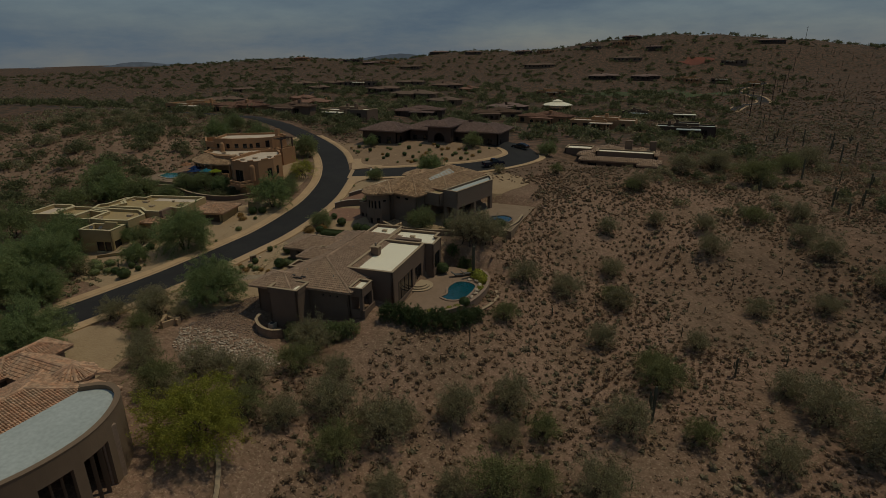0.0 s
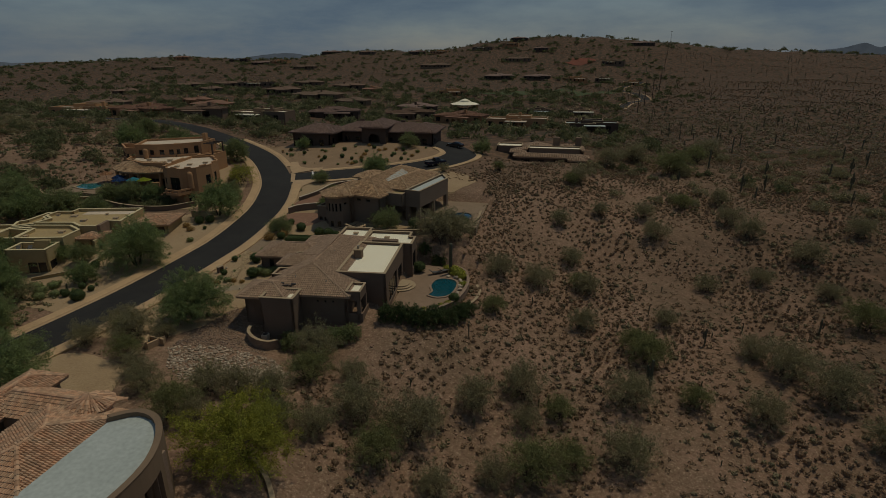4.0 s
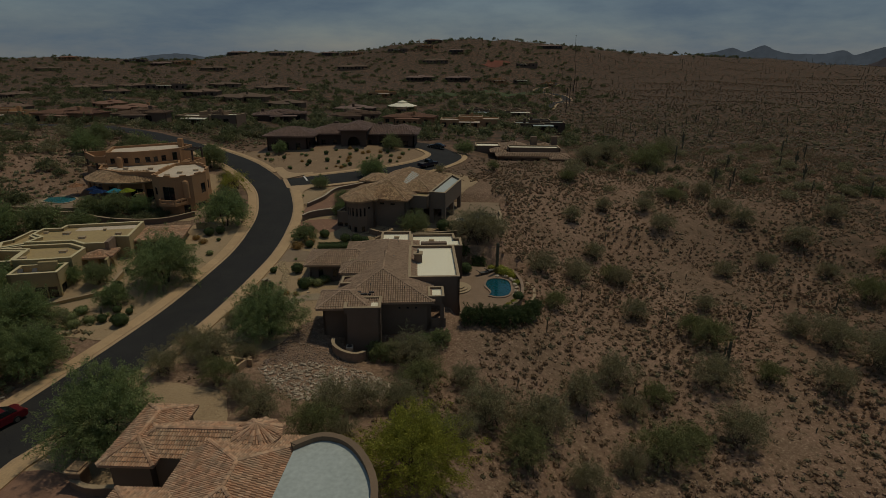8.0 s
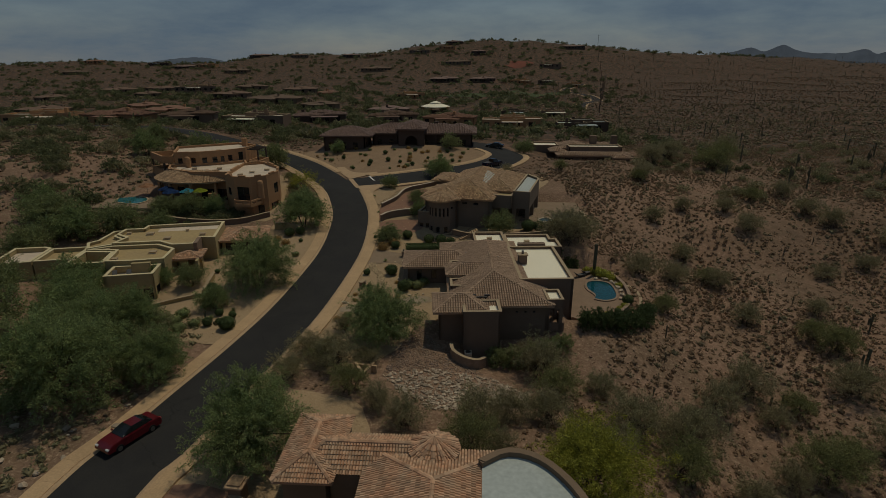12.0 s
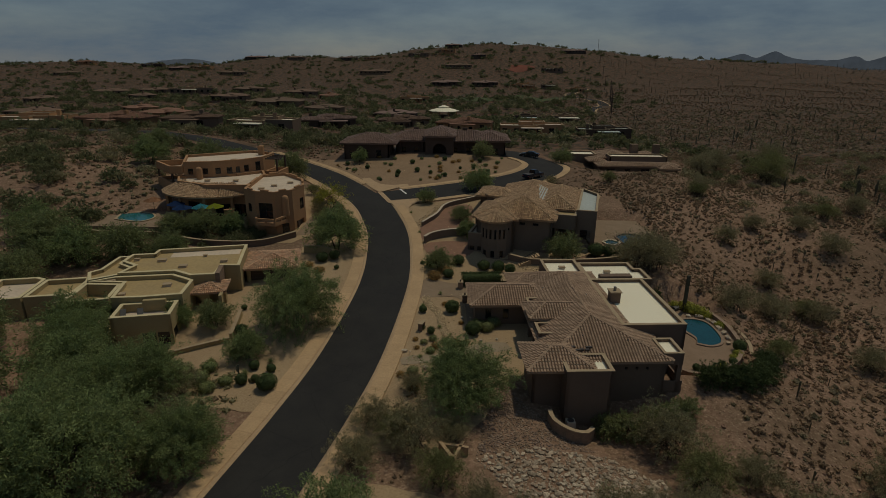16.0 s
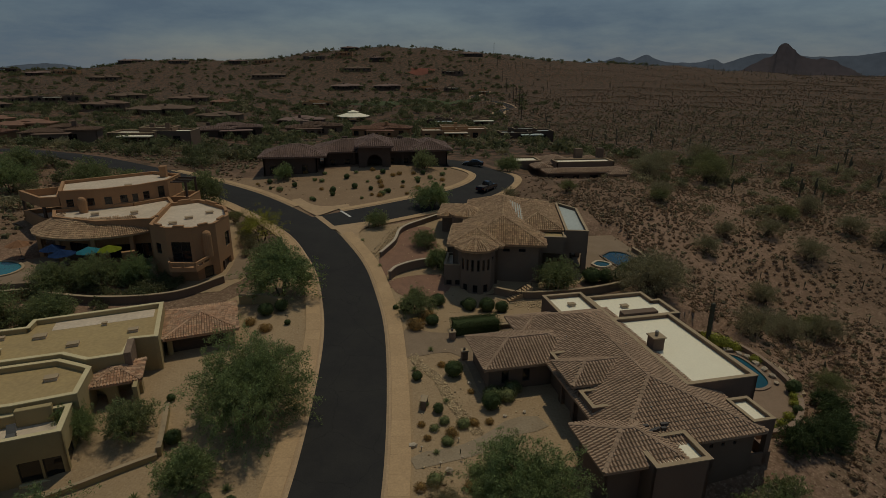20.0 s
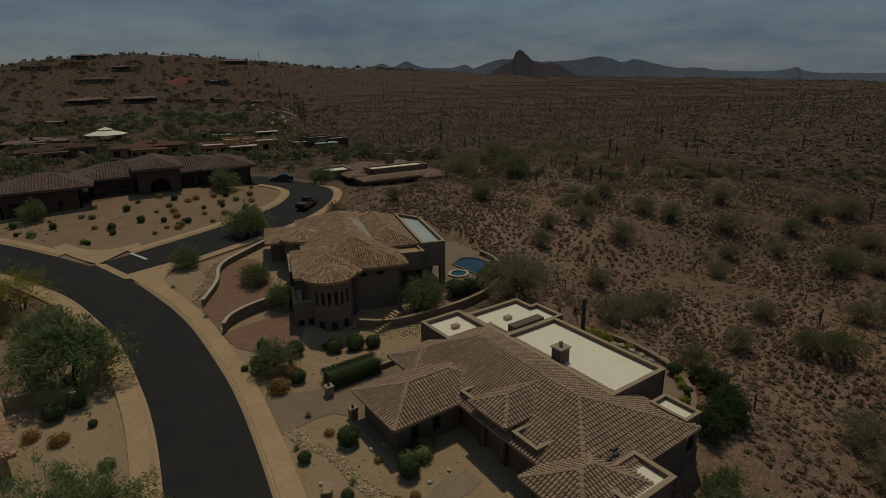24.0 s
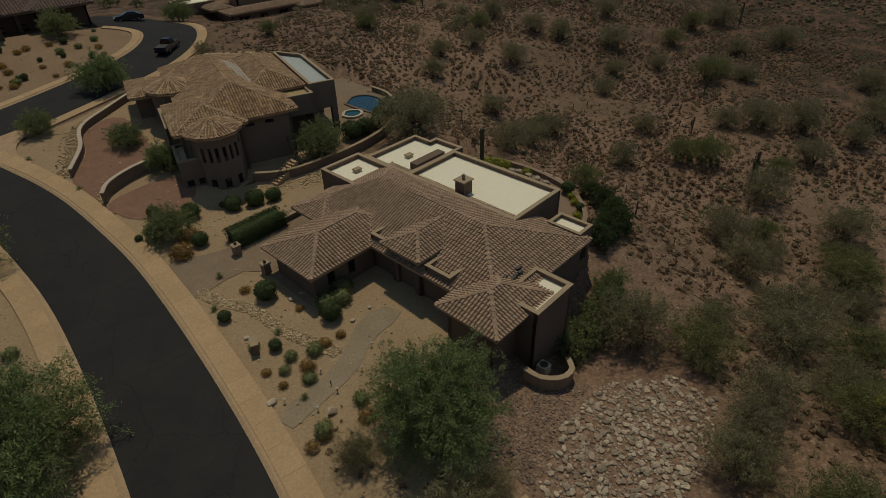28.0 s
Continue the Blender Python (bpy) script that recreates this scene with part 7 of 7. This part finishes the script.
for k, (x, y, w) in enumerate([(-144, 380, 36), (-215, 522, 28), (-306, 713, 30), (-132, 716, 38), (-32, 747, 34), (-509, 704, 28)]):
    villa(x, y, w, "y", 260 + k)
for k, (x, y, w) in enumerate([(-88, 201, 22), (83, 729, 26), (65, 630, 14), (-249, 488, 34), (-87, 823, 28), (34, 335, 12)]):
    villa(x, y, w, "w", 280 + k)
for k, (x, y, w) in enumerate([(-166, 199, 24), (6, 243, 25), (37, 615, 24), (-375, 781, 28), (-156, 855, 26), (-49, 827, 22), (91, 601, 15)]):
    villa(x, y, w, "f", 300 + k)
for k, (x, y, w) in enumerate([(-175, 300, 24), (-245, 300, 26), (-100, 330, 22), (-60, 330, 24), (-190, 420, 26), (-60, 450, 22), (-480, 850, 30), (-560, 820, 26), (-270, 860, 26)]):
    villa(x, y, w, "rbydbfm"[k % 7], 340 + k)
villa(37, 252, 22, "m", 320)
villa(12, 329, 13, "m", 321)

px_, py_, ps_ = np.array(AROUND).T
grove("garden_trees", np.random.default_rng(77), px_, py_, ps_, LEAF_F, "dark green garden trees round the far houses", 110)

# white-roofed pavilion in the valley
pav = thing("pavilion", pose(-33.5, 345, float(terr(-33.5, 345))), "white-roofed pavilion with low upper roof in the valley", "pavilion")
simple_roof(pav, [cone_planes(0, 0, 9, 3.2, 2.4, 8), cone_planes(0, 0, 3.2, 5.3, 1.0, 8)], WHITE_ROOF)
for k in range(8):
    a = radians(k * 45 + 22)
    boxes("post", [(8 * math.cos(a) - .2, 8 * math.cos(a) + .2, 8 * math.sin(a) - .2, 8 * math.sin(a) + .2, -.5, 3.3)], STUCCO_D, pav)
GRASS = mat("fairway_grass", (0.058, 0.082, 0.030), 0.9, (0.085, 0.085, 0.042), 0.05, 0.8, 0.8, 0.2)
SCAR = mat("red_earth", (0.20, 0.066, 0.042), 0.95, (0.14, 0.062, 0.042), 0.08, 0.8, 0.5, 0.4)
patch("fairway", [(-52, 474), (0, 500), (60, 545), (78, 530), (40, 480), (10, 448), (-40, 452)], 0.25, GRASS, "green golf fairway in the valley", cell=10)
patch("bare_earth", [(18, 735), (40, 722), (62, 738), (58, 752), (30, 752)], 0.4, SCAR, "bare red earth graded on the hillside", cell=5)
FARROAD = spline([(62, 400), (72, 440), (88, 468), (84, 510), (76, 560), (90, 600), (108, 640)], 6)
tagged(ribbon("road", beside(FARROAD, -5), beside(FARROAD, 5), 0.25, KERB), "pale kerbs along a winding far road", "road", kind="structure")
tagged(ribbon("road", beside(FARROAD, -3.4), beside(FARROAD, 3.4), 0.32, ASPHALT), "winding asphalt road in the valley", "road", kind="structure")
HILLROAD = spline([(-330, 160), (-280, 240), (-230, 330), (-260, 420), (-330, 520)], 8)
tagged(ribbon("road", beside(HILLROAD, -3.4), beside(HILLROAD, 3.4), 0.3, ASPHALT), "asphalt road through the far houses", "road", kind="structure")

# utility poles up the ridge
for k, (x, y, h) in enumerate([(71.9, 381, 16), (80.6, 418, 16), (94, 476, 15), (107.6, 534, 16), (120.7, 612, 15), (134.7, 686, 15), (153, 790, 15), (173.9, 903.8, 16)]):
    o = thing("utility_pole", pose(x, y, float(terr(x, y)), 0, 0, 15), "dark wooden utility pole with crossarm", "pole", "utility poles")
    bm = bmesh.new()
    tube(bm, [(0, 0, -1), (0, 0, h)], [.28, .2], 8)
    part("post", bm, WOOD, o)
    boxes("crossarm", [(-1.5, 1.5, -.1, .1, h - 1.3, h - 1.1)], WOOD, o)


# ---- distant mountains ----
def ridge(name, far, line, material, label, rough=1.0, seed=1, drop=-140):
    """A mountain range: line gives bearings (degrees east of north) and rises (degrees over the eye) of its crest."""
    rng = np.random.default_rng(seed)
    p = spline(line, 0.12)
    n, rows = len(p), 9
    crest = 28 + far * np.tan(np.radians(p[:, 1]))
    jag = np.convolve(rng.normal(0, 1, n + 8), np.ones(5) / 5, "same")[4:-4] * 9 * rough
    verts = []
    for r in range(rows):
        f = r / (rows - 1)
        d = far - 420 * (1 - f) + np.convolve(rng.normal(0, 1, n + 8), np.ones(5) / 5, "same")[4:-4] * 14 * (1 - f) * f * 3
        z = drop + (crest + jag - drop) * (f ** 1.5) + np.convolve(rng.normal(0, 1, n + 4), np.ones(3) / 3, "same")[2:-2] * 5 * rough * f * (1 - f) * 3
        a = np.radians(p[:, 0])
        verts.append(np.c_[np.sin(a) * d - 15, np.cos(a) * d + 30, z])
    v = np.concatenate(verts)
    f = [(r * n + i, r * n + i + 1, (r + 1) * n + i + 1, (r + 1) * n + i) for r in range(rows - 1) for i in range(n - 1)]
    return tagged(raw(name, v, f, material, smooth=True), label, "mountain", kind="structure")


# bluish grey puts the haze of distance into the colour of the ranges
BLUE = mat("haze_tinted_mountain", (0.128, 0.150, 0.185), 1.0, (0.110, 0.128, 0.158), 0.004, 0.8, 0.02, 0)
BUTTE = mat("butte_rock", (0.088, 0.070, 0.072), 1.0, (0.065, 0.055, 0.060), 0.006, 0.8, 0.03, 0)
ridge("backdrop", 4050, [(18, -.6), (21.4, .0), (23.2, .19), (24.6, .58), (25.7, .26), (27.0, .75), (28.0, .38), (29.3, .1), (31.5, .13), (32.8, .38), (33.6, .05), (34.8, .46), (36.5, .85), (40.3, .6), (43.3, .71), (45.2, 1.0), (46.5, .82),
                         (47.6, .44), (48.8, .68), (50.7, .24), (52.4, -.09), (54.5, -.12), (56.1, -.35), (59.2, -.49), (61.2, -.31), (61.9, -.17), (62.8, -.53), (66, -.66), (78, -.68), (95, -.7)], BLUE, "mountain range on the horizon, tinted blue for haze", 0.25, 3)
ridge("butte", 3600, [(32.6, -1.5), (34.0, -.95), (35.1, -.45), (35.8, .02), (36.35, .28), (36.8, .56), (37.1, .62), (37.45, .96), (37.58, 1.4), (37.72, 1.55), (37.95, 1.6), (38.2, 1.57), (38.42, 1.44), (38.6, 1.28), (38.85, 1.1), (39.1, .82), (39.5, .64), (40.0, .5), (40.4, .42), (40.9, .53), (41.4, .36), (41.7, .34), (42.0, .24), (42.2, .0), (42.8, -.26), (43.6, -.7), (44.7, -1.1), (46.5, -1.5)],
      BUTTE, "dark flat-topped rocky butte on the horizon", 0.55, 5)
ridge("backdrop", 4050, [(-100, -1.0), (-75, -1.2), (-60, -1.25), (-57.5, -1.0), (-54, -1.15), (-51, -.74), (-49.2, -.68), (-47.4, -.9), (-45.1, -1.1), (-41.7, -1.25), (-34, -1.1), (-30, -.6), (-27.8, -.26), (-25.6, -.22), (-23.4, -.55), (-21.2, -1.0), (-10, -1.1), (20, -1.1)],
      BLUE, "low hills on the far horizon, tinted blue for haze", 0.3, 7)


# ---- cars ----
def car(m, paint, label, pickup=False):
    """A car of a shaped body, glasshouse, lights and wheels, its nose towards +y."""
    o = thing("car" if not pickup else "pickup_truck", m, label, "car")
    side = [(-2.4, .45), (-2.42, .78), (-2.25, .98), (-1.55, 1.04), (1.0, 1.0), (1.95, .88), (2.35, .68), (2.42, .42), (2.3, .28), (-2.3, .28)]
    top = [(-1.75, 1.03), (-1.05, 1.42), (.15, 1.45), (1.05, 1.0)] if not pickup else [(-.55, 1.05), (-.45, 1.75), (.7, 1.75), (1.25, 1.1)]
    if pickup:
        side = [(-2.7, .5), (-2.7, 1.1), (-.6, 1.12), (1.2, 1.1), (2.5, 1.02), (2.75, .8), (2.75, .45), (2.6, .35), (-2.6, .35)]
    def prism(nm, prof, w, taper, mt, z=0):
        bm = bmesh.new()
        zs = [p[1] for p in prof]
        lo, hi = min(zs), max(zs)
        L = [bm.verts.new((-w * (1 - taper * max(0, (q - lo) / (hi - lo))), p, q)) for p, q in prof]
        R = [bm.verts.new((w * (1 - taper * max(0, (q - lo) / (hi - lo))), p, q)) for p, q in prof]
        n = len(prof)
        for i in range(n):
            bm.faces.new((L[i], L[(i + 1) % n], R[(i + 1) % n], R[i]))
        bm.faces.new(L[::-1]), bm.faces.new(R)
        bmesh.ops.recalc_face_normals(bm, faces=bm.faces[:])
        bmesh.ops.bevel(bm, geom=[e for e in bm.edges if len(e.link_faces) == 2], offset=.05, segments=2, affect="EDGES")
        return part(nm, bm, mt, o)
    prism("body", side, .92, .06, paint)
    prism("glasshouse", top, .80, .22, GLASS)
    ym = sum(p for p, q in top[1:3]) / 2
    boxes("roof", [(-.56, .56, top[1][0] + .12, top[2][0] - .1, top[1][1] - .0, top[1][1] + .035)], paint, o, bevel=.015)
    if pickup:
        boxes("cargo_bed", [(-.75, .75, -2.6, -.7, 1.0, 1.13)], FRAME, o)
    lamp = mat("lamp_lens", (0.6, 0.6, 0.58), 0.2, None, 5, .2, 20, 0)
    tail = mat("tail_lens", (0.25, 0.015, 0.012), 0.3, None, 5, .2, 20, 0)
    for sx in (-1, 1):
        boxes("headlight", [(sx * .68 - .17, sx * .68 + .17, side[6][0] - .16, side[6][0] + .02, .6, .74)], lamp, o, bevel=.02)
        boxes("tail_light", [(sx * .7 - .16, sx * .7 + .16, side[0][0] - .04, side[0][0] + .08, .72, .86)], tail, o, bevel=.02)
        boxes("mirror", [(sx * .98 - .1, sx * .98 + .1, .7, .85, .98, 1.1)], paint, o, bevel=.02)
        for yy in (-1.45, 1.42):
            bm = bmesh.new()
            tube(bm, [(sx * .74, yy, .33), (sx * .95, yy, .33)], [.335, .335], 20)
            wheel = part("tyre", bm, mat("tyre_rubber", (0.018, 0.018, 0.018), .9, None, 4, .3, 30, .1), o)
            bm = bmesh.new()
            tube(bm, [(sx * .80, yy, .33), (sx * .965, yy, .33)], [.21, .2], 12)
            part("rim", bm, METAL, wheel)
    return o


CARRED = mat("dark_red_paint", (0.10, 0.008, 0.012), 0.18, (0.08, 0.006, 0.010), 1.0, 0.3, 4.0, 0)
NAVY = mat("navy_paint", (0.012, 0.016, 0.032), 0.2, None, 1.0, 0.3, 4.0, 0)
BLACKP = mat("black_paint", (0.01, 0.01, 0.012), 0.2, None, 1.0, 0.3, 4.0, 0)
car(pose(-38.35, 38.6, float(terr(-38.35, 38.6)) + .11, 0, 0, 155), CARRED, "dark red sedan parked at the kerb of the road")
car(pose(-5.6, 132.4, float(terr(-5.6, 132.4)) + .13, 0, 0, -42), NAVY, "navy pickup truck parked on the side street", True)
car(pose(-4.4, 152.4, float(terr(-4.4, 152.4)) + .13, 0, 0, 75), BLACKP, "black car parked at the turning head")


# ---- fittings on roofs and in yards ----
def roof_vent(x, y, z, w, d, rz, label="low square roof vent with lid", material=CREAM_ROOF):
    o = thing("roof_vent", pose(x, y, z, 0, 0, rz), label, "vent", "roof vents")
    boxes("curb", [(-w / 2, w / 2, -d / 2, d / 2, -.05, .22)], material, o)
    boxes("lid", [(-w / 2 - .06, w / 2 + .06, -d / 2 - .06, d / 2 + .06, .22, .32)], COPING, o, bevel=.02)


def at_a(u, v, z):
    return PA @ Vector((u, v, z))


def at_c(u, v, z):
    return PC @ Vector((u, v, z))


for u, v, z in ((-8.6, 17.0, 3.98), (-3.2, 15.5, 3.95)):
    q = at_a(u, v, z)
    roof_vent(q.x, q.y, q.z, .7, .5, 4.5)
for u, v, w in ((-2.2, 3.0, .8), (-7.0, 1.8, .9), (-10.2, 4.6, 1.0), (-5.0, 5.5, .4), (-13.5, 5.4, .6)):
    q = at_c(u, v, 3.95)
    roof_vent(q.x, q.y, q.z, w, w * .7, 13.5)
for u, v, w in ((-7.6, -3.6, .9), (-14.5, -1.2, .8), (-12.0, -5.8, .9)):
    q = at_c(u, v, 3.62)
    roof_vent(q.x, q.y, q.z, w, w * .7, 13.5)
for x, y, z in ((-52.2, 104, 9.0), (-50.2, 106.5, 9.0), (-53.5, 101.6, 9.0), (-61, 109.5, 8.6), (-66, 109.2, 8.6), (-64, 116.6, 11.0), (-69.5, 113.6, 11.0), (-60, 118.6, 11.0)):
    roof_vent(x, y, z, .9, .6, 20)
for u, v in ((-11.2, -2.2), (-10.6, 1.6), (-8.6, 6.0), (-8.2, 12.4), (-12.6, 9.6), (-17.5, 10.8), (-7.0, -2.8)):
    # small vent pipes and tile vents on the slopes
    h = 3.23 + 0.30 * min(u + 15.6, -3.4 - u, v + 5.2)
    q = at_a(u, v, max(h, 3.6))
    o = thing("roof_vent", pose(q.x, q.y, q.z, 0, 0, 4.5), "short vent pipe through the tiled roof", "vent", "vent pipes")
    bm = bmesh.new()
    tube(bm, [(0, 0, -.2), (0, 0, .45)], [.07, .07], 8)
    part("pipe", bm, METAL, o)
    boxes("flashing", [(-.22, .22, -.22, .22, -.12, .08)], TILE_A, o)
# spare tiles stacked on the front slope
sp = thing("tile_stack", PA @ pose(-11.8, -3.8, 3.72, 0, 0, 0), "dark stacked spare roof tiles on the slope", "tiles")
rt_ = random.Random(4)
for k in range(9):
    x, y = rt_.uniform(-1.1, 1.1), rt_.uniform(-.25, .3)
    boxes("tile", [(x - .2, x + .2, y - .12, y + .12, .02 + .3 * (y + .1) , .30 + .3 * (y + .1))], FRAME, sp, bevel=.02)

# gate pillars at the drive, stone lantern, air conditioner, culvert
for x, y in ((-20.5, 80.9), (-19.9, 77.0)):
    o = thing("gate_pillar", pose(x, y, float(terr(x, y)), 0, 0, 5), "square stone gate pillar with lamp beside the drive", "pillar", "gate pillars")
    boxes("shaft", [(-.3, .3, -.3, .3, -.2, .95)], STONEWALL, o, bevel=.03)
    boxes("cap", [(-.37, .37, -.37, .37, .95, 1.05)], COPING, o, bevel=.02)
    boxes("lamp", [(-.1, .1, -.1, .1, 1.05, 1.28)], FRAME, o, bevel=.02)
o = thing("gate_pillar", pose(-26.6, 32.6, float(terr(-26.6, 32.6)), 0, 0, -5), "sand stucco pillar with stepped cap beside the forecourt", "pillar")
boxes("shaft", [(-.5, .5, -.5, .5, -.3, 1.5)], STUCCO_F, o, bevel=.03)
boxes("cap", [(-.68, .68, -.68, .68, 1.5, 1.64), (-.5, .5, -.5, .5, 1.64, 1.78)], TILE_B, o, bevel=.02)
o = thing("stone_marker", pose(-24.7, 69.7, float(terr(-24.7, 69.7)) + .05, 0, 0, 70), "small stone address marker with arched niche in the yard", "marker")
boxes("surround", [(-.45, -.28, -.22, .22, 0, .85), (.28, .45, -.22, .22, 0, .85), (-.28, .28, -.22, .22, .62, .85), (-.28, .28, .1, .22, 0, .62)], STONEWALL, o)
boxes("cap", [(-.52, .52, -.28, .28, .85, .95)], COPING, o, bevel=.02)
o = thing("air_conditioner", pose(-10.3, 56.0, float(terr(-10.3, 56)) + .02, 0, 0, 5), "pale square air conditioner inside a curved stone screen", "air conditioner")
boxes("casing", [(-.4, .4, -.4, .4, 0, .8)], CREAM_ROOF, o, bevel=.04)
bm = bmesh.new()
tube(bm, [(0, 0, .8), (0, 0, .84)], [.3, .3], 16)
part("fan_grille", bm, FRAME, o)
curved_wall([(-12.2, 56.2), (-11.9, 55.0), (-10.6, 54.2), (-9.2, 54.4), (-8.4, 55.4)], 1.1, 0.3, STONEWALL, "curved stone block screen wall at the house foot", foot=-.8)
o = thing("culvert", pose(-21.2, 49.4, float(terr(-21.2, 49.4)), 0, 0, 120), "concrete culvert headwall with round pipe and wing walls", "culvert")
boxes("headwall", [(-1.0, 1.0, -.15, .15, -.5, .95)], KERB, o, bevel=.02)
for s in (-1, 1):
    w = boxes("wing_wall", [(-.12, .12, 0, 2.2, -.6, .75)], KERB, o)
    w.matrix_local = pose(s * 1.0, -.1, 0, 0, 0, 180 + s * -40)
bm = bmesh.new()
tube(bm, [(0, .05, .35), (0, -.2, .35)], [.36, .36], 18)
part("pipe", bm, FRAME, o)


# ---- outdoor furniture ----
def parasol(x, y, z, r, material, label):
    o = thing("parasol", pose(x, y, z), label, "parasol", "parasols")
    bm = bmesh.new()
    tube(bm, [(0, 0, 0), (0, 0, 2.5)], [.03, .025], 8)
    part("pole", bm, METAL, o)
    bm = bmesh.new()
    ring = [bm.verts.new((r * math.cos(k * math.tau / 8), r * math.sin(k * math.tau / 8), 2.0)) for k in range(8)]
    tip = bm.verts.new((0, 0, 2.65))
    for k in range(8):
        bm.faces.new((ring[k], ring[(k + 1) % 8], tip))
    bmesh.ops.solidify(bm, geom=bm.faces[:], thickness=.02)
    part("canopy", bm, material, o)
    boxes("base", [(-.3, .3, -.3, .3, 0, .12)], FRAME, o, bevel=.03)


for x, y, r, c, words in ((-61.4, 101.0, 1.5, (0.30, 0.34, 0.03), "lime green parasol on the terrace"), (-63.6, 100.6, 1.5, (0.06, 0.30, 0.36), "turquoise parasol on the terrace"),
                          (-66.4, 99.9, 1.6, (0.025, 0.06, 0.16), "dark blue parasol on the terrace"), (-68.6, 102.2, 1.5, (0.02, 0.05, 0.14), "navy parasol on the terrace"),
                          (-73.8, 104.6, 1.6, (0.45, 0.24, 0.13), "peach parasol beside the upper pool")):
    parasol(x, y, 4.08, r, mat("canvas", c, .9, None, 2, .4, 30, .1), words)


def lounger(m, cloth, label):
    o = thing("sun_lounger", m, label, "lounger", "sun loungers")
    boxes("frame", [(-.33, .33, -.9, .5, .26, .32)], FRAME, o, bevel=.01)
    boxes("mattress", [(-.3, .3, -.88, .48, .32, .40)], cloth, o, bevel=.02)
    b = boxes("backrest", [(-.3, .3, 0, .75, 0, .08)], cloth, o, bevel=.02)
    b.matrix_local = pose(0, .46, .33, 38)
    for x in (-.28, .28):
        for y in (-.8, .4):
            boxes("leg", [(x - .025, x + .025, y - .025, y + .025, 0, .26)], FRAME, o)


GREYC = mat("grey_canvas", (0.11, 0.105, 0.10), .9, None, 2, .4, 30, .1)
for u, rz in ((-10.6, 10), (-8.9, 6)):
    lounger(PC @ pose(u, -10.2, 2.56, 0, 0, rz), GREYC, "dark grey sun lounger on the roof terrace")
lounger(pose(6.0, 79.0, PZ + .01, 0, 0, 120), GREYC, "dark sun lounger on the pool terrace")
lounger(pose(7.2, 80.0, PZ + .01, 0, 0, 130), GREYC, "dark sun lounger on the pool terrace")

# outside stair of the corner house, fireplace terrace, pool rocks
st = thing("stairs", pose(-12.2, 89.9, 1.1, 0, 0, 10), "outdoor stair with dark rail beside the corner house", "stairs")
for k in range(9):
    boxes("step", [(k * .34, k * .34 + .36, -.6, .6, -1.6, .17 * (k + 1))], KERB, st)
for k in range(0, 9, 2):
    boxes("baluster", [(k * .34 + .15, k * .34 + .19, -.62, -.58, .17 * (k + 1), .17 * (k + 1) + .9)], FRAME, st)
rail = boxes("handrail", [(0, 3.6, -.63, -.57, 0, .06)], FRAME, st)
rail.matrix_local = pose(0, 0, 1.05, 0, -26.5, 0)
for k, (x, y, s) in enumerate([(10.6, 74.9, 1.1), (10.7, 73.7, .9), (10.5, 76.2, 1.0), (10.6, 72.4, .9), (9.5, 77.9, 1.1), (8.2, 78.1, .8), (10.1, 71.2, .7), (10.2, 77.0, .9)]):
    o = part("boulder", rock_mesh(40 + k), ROCK)
    o.matrix_world = pose(x, y, PZ + s * .18, 0, 0, k * 40) @ Matrix.Diagonal((s, s * .8, s * .8, 1))
    tagged(o, "pale boulder at the pool edge", "boulder", "pool boulders")
pale = ball_shrub(64, LEAF_Y, "pale yellow-green grass clump on the pool terrace", .5, .62, 700, .046, .6)
plant(pale, [(10.4, 78.0, 1.1), (10.9, 75.4, .9), (7.4, 81.0, 1.0), (10.0, 68.6, .8), (6.0, 65.2, .7), (4.9, 64.9, .6), (9.6, 79.2, 1.3), (8.6, 80.4, 1.4), (7.2, 65.9, .8), (9.2, 67.6, .8), (8.9, 79.6, 1.6), (9.9, 78.6, 1.4)], 51, PZ)
plant(clip[0], [(10.6, 69.6, 1.2), (8.6, 66.6, .7), (4.2, 65.2, .7), (3.3, 79.4, 1.6)], 52, PZ)
st = thing("stairs", PA @ pose(0.2, 8.6, PZ, 0, 0, 0), "curved stone steps from the house to the pool terrace", "stairs")
for k in range(3):
    bm = bmesh.new()
    tube(bm, [(0, 0, k * .17), (0, 0, (k + 1) * .17)], [2.2 - k * .45, 2.2 - k * .45], 24)
    part("step", bm, COPING, st)

for x, y in ((-18.6, 64.6), (-22.5, 65.0), (-22.6, 62.9), (-24.3, 62.5), (-25.5, 64.4), (-20.4, 63.3)):
    o = thing("path_light", pose(x, y, float(terr(x, y)) + .05), "small pale path light on a short stake", "lamp", "path lights")
    bm = bmesh.new()
    tube(bm, [(0, 0, -.1), (0, 0, .3)], [.02, .02], 6)
    part("stake", bm, FRAME, o)
    bm = bmesh.new()
    tube(bm, [(0, 0, .3), (0, 0, .36), (0, 0, .42)], [.09, .1, .03], 10)
    part("hood", bm, CREAM_ROOF, o)

# white stop line where the side street joins
MARK = mat("road_paint", (0.62, 0.60, 0.55), 0.8, (0.45, 0.43, 0.40), 1.5, 0.7, 9.0, 0.1)
sl = np.array([(-33.2, 122.3), (-31.5, 118.8)], float)
dv = (sl[1] - sl[0]) / np.linalg.norm(sl[1] - sl[0]) * .2
tagged(ribbon("road_marking", sl + [-dv[1], dv[0]], sl - [-dv[1], dv[0]], 0.185, MARK), "worn white stop line across the side street", "road marking", kind="structure")
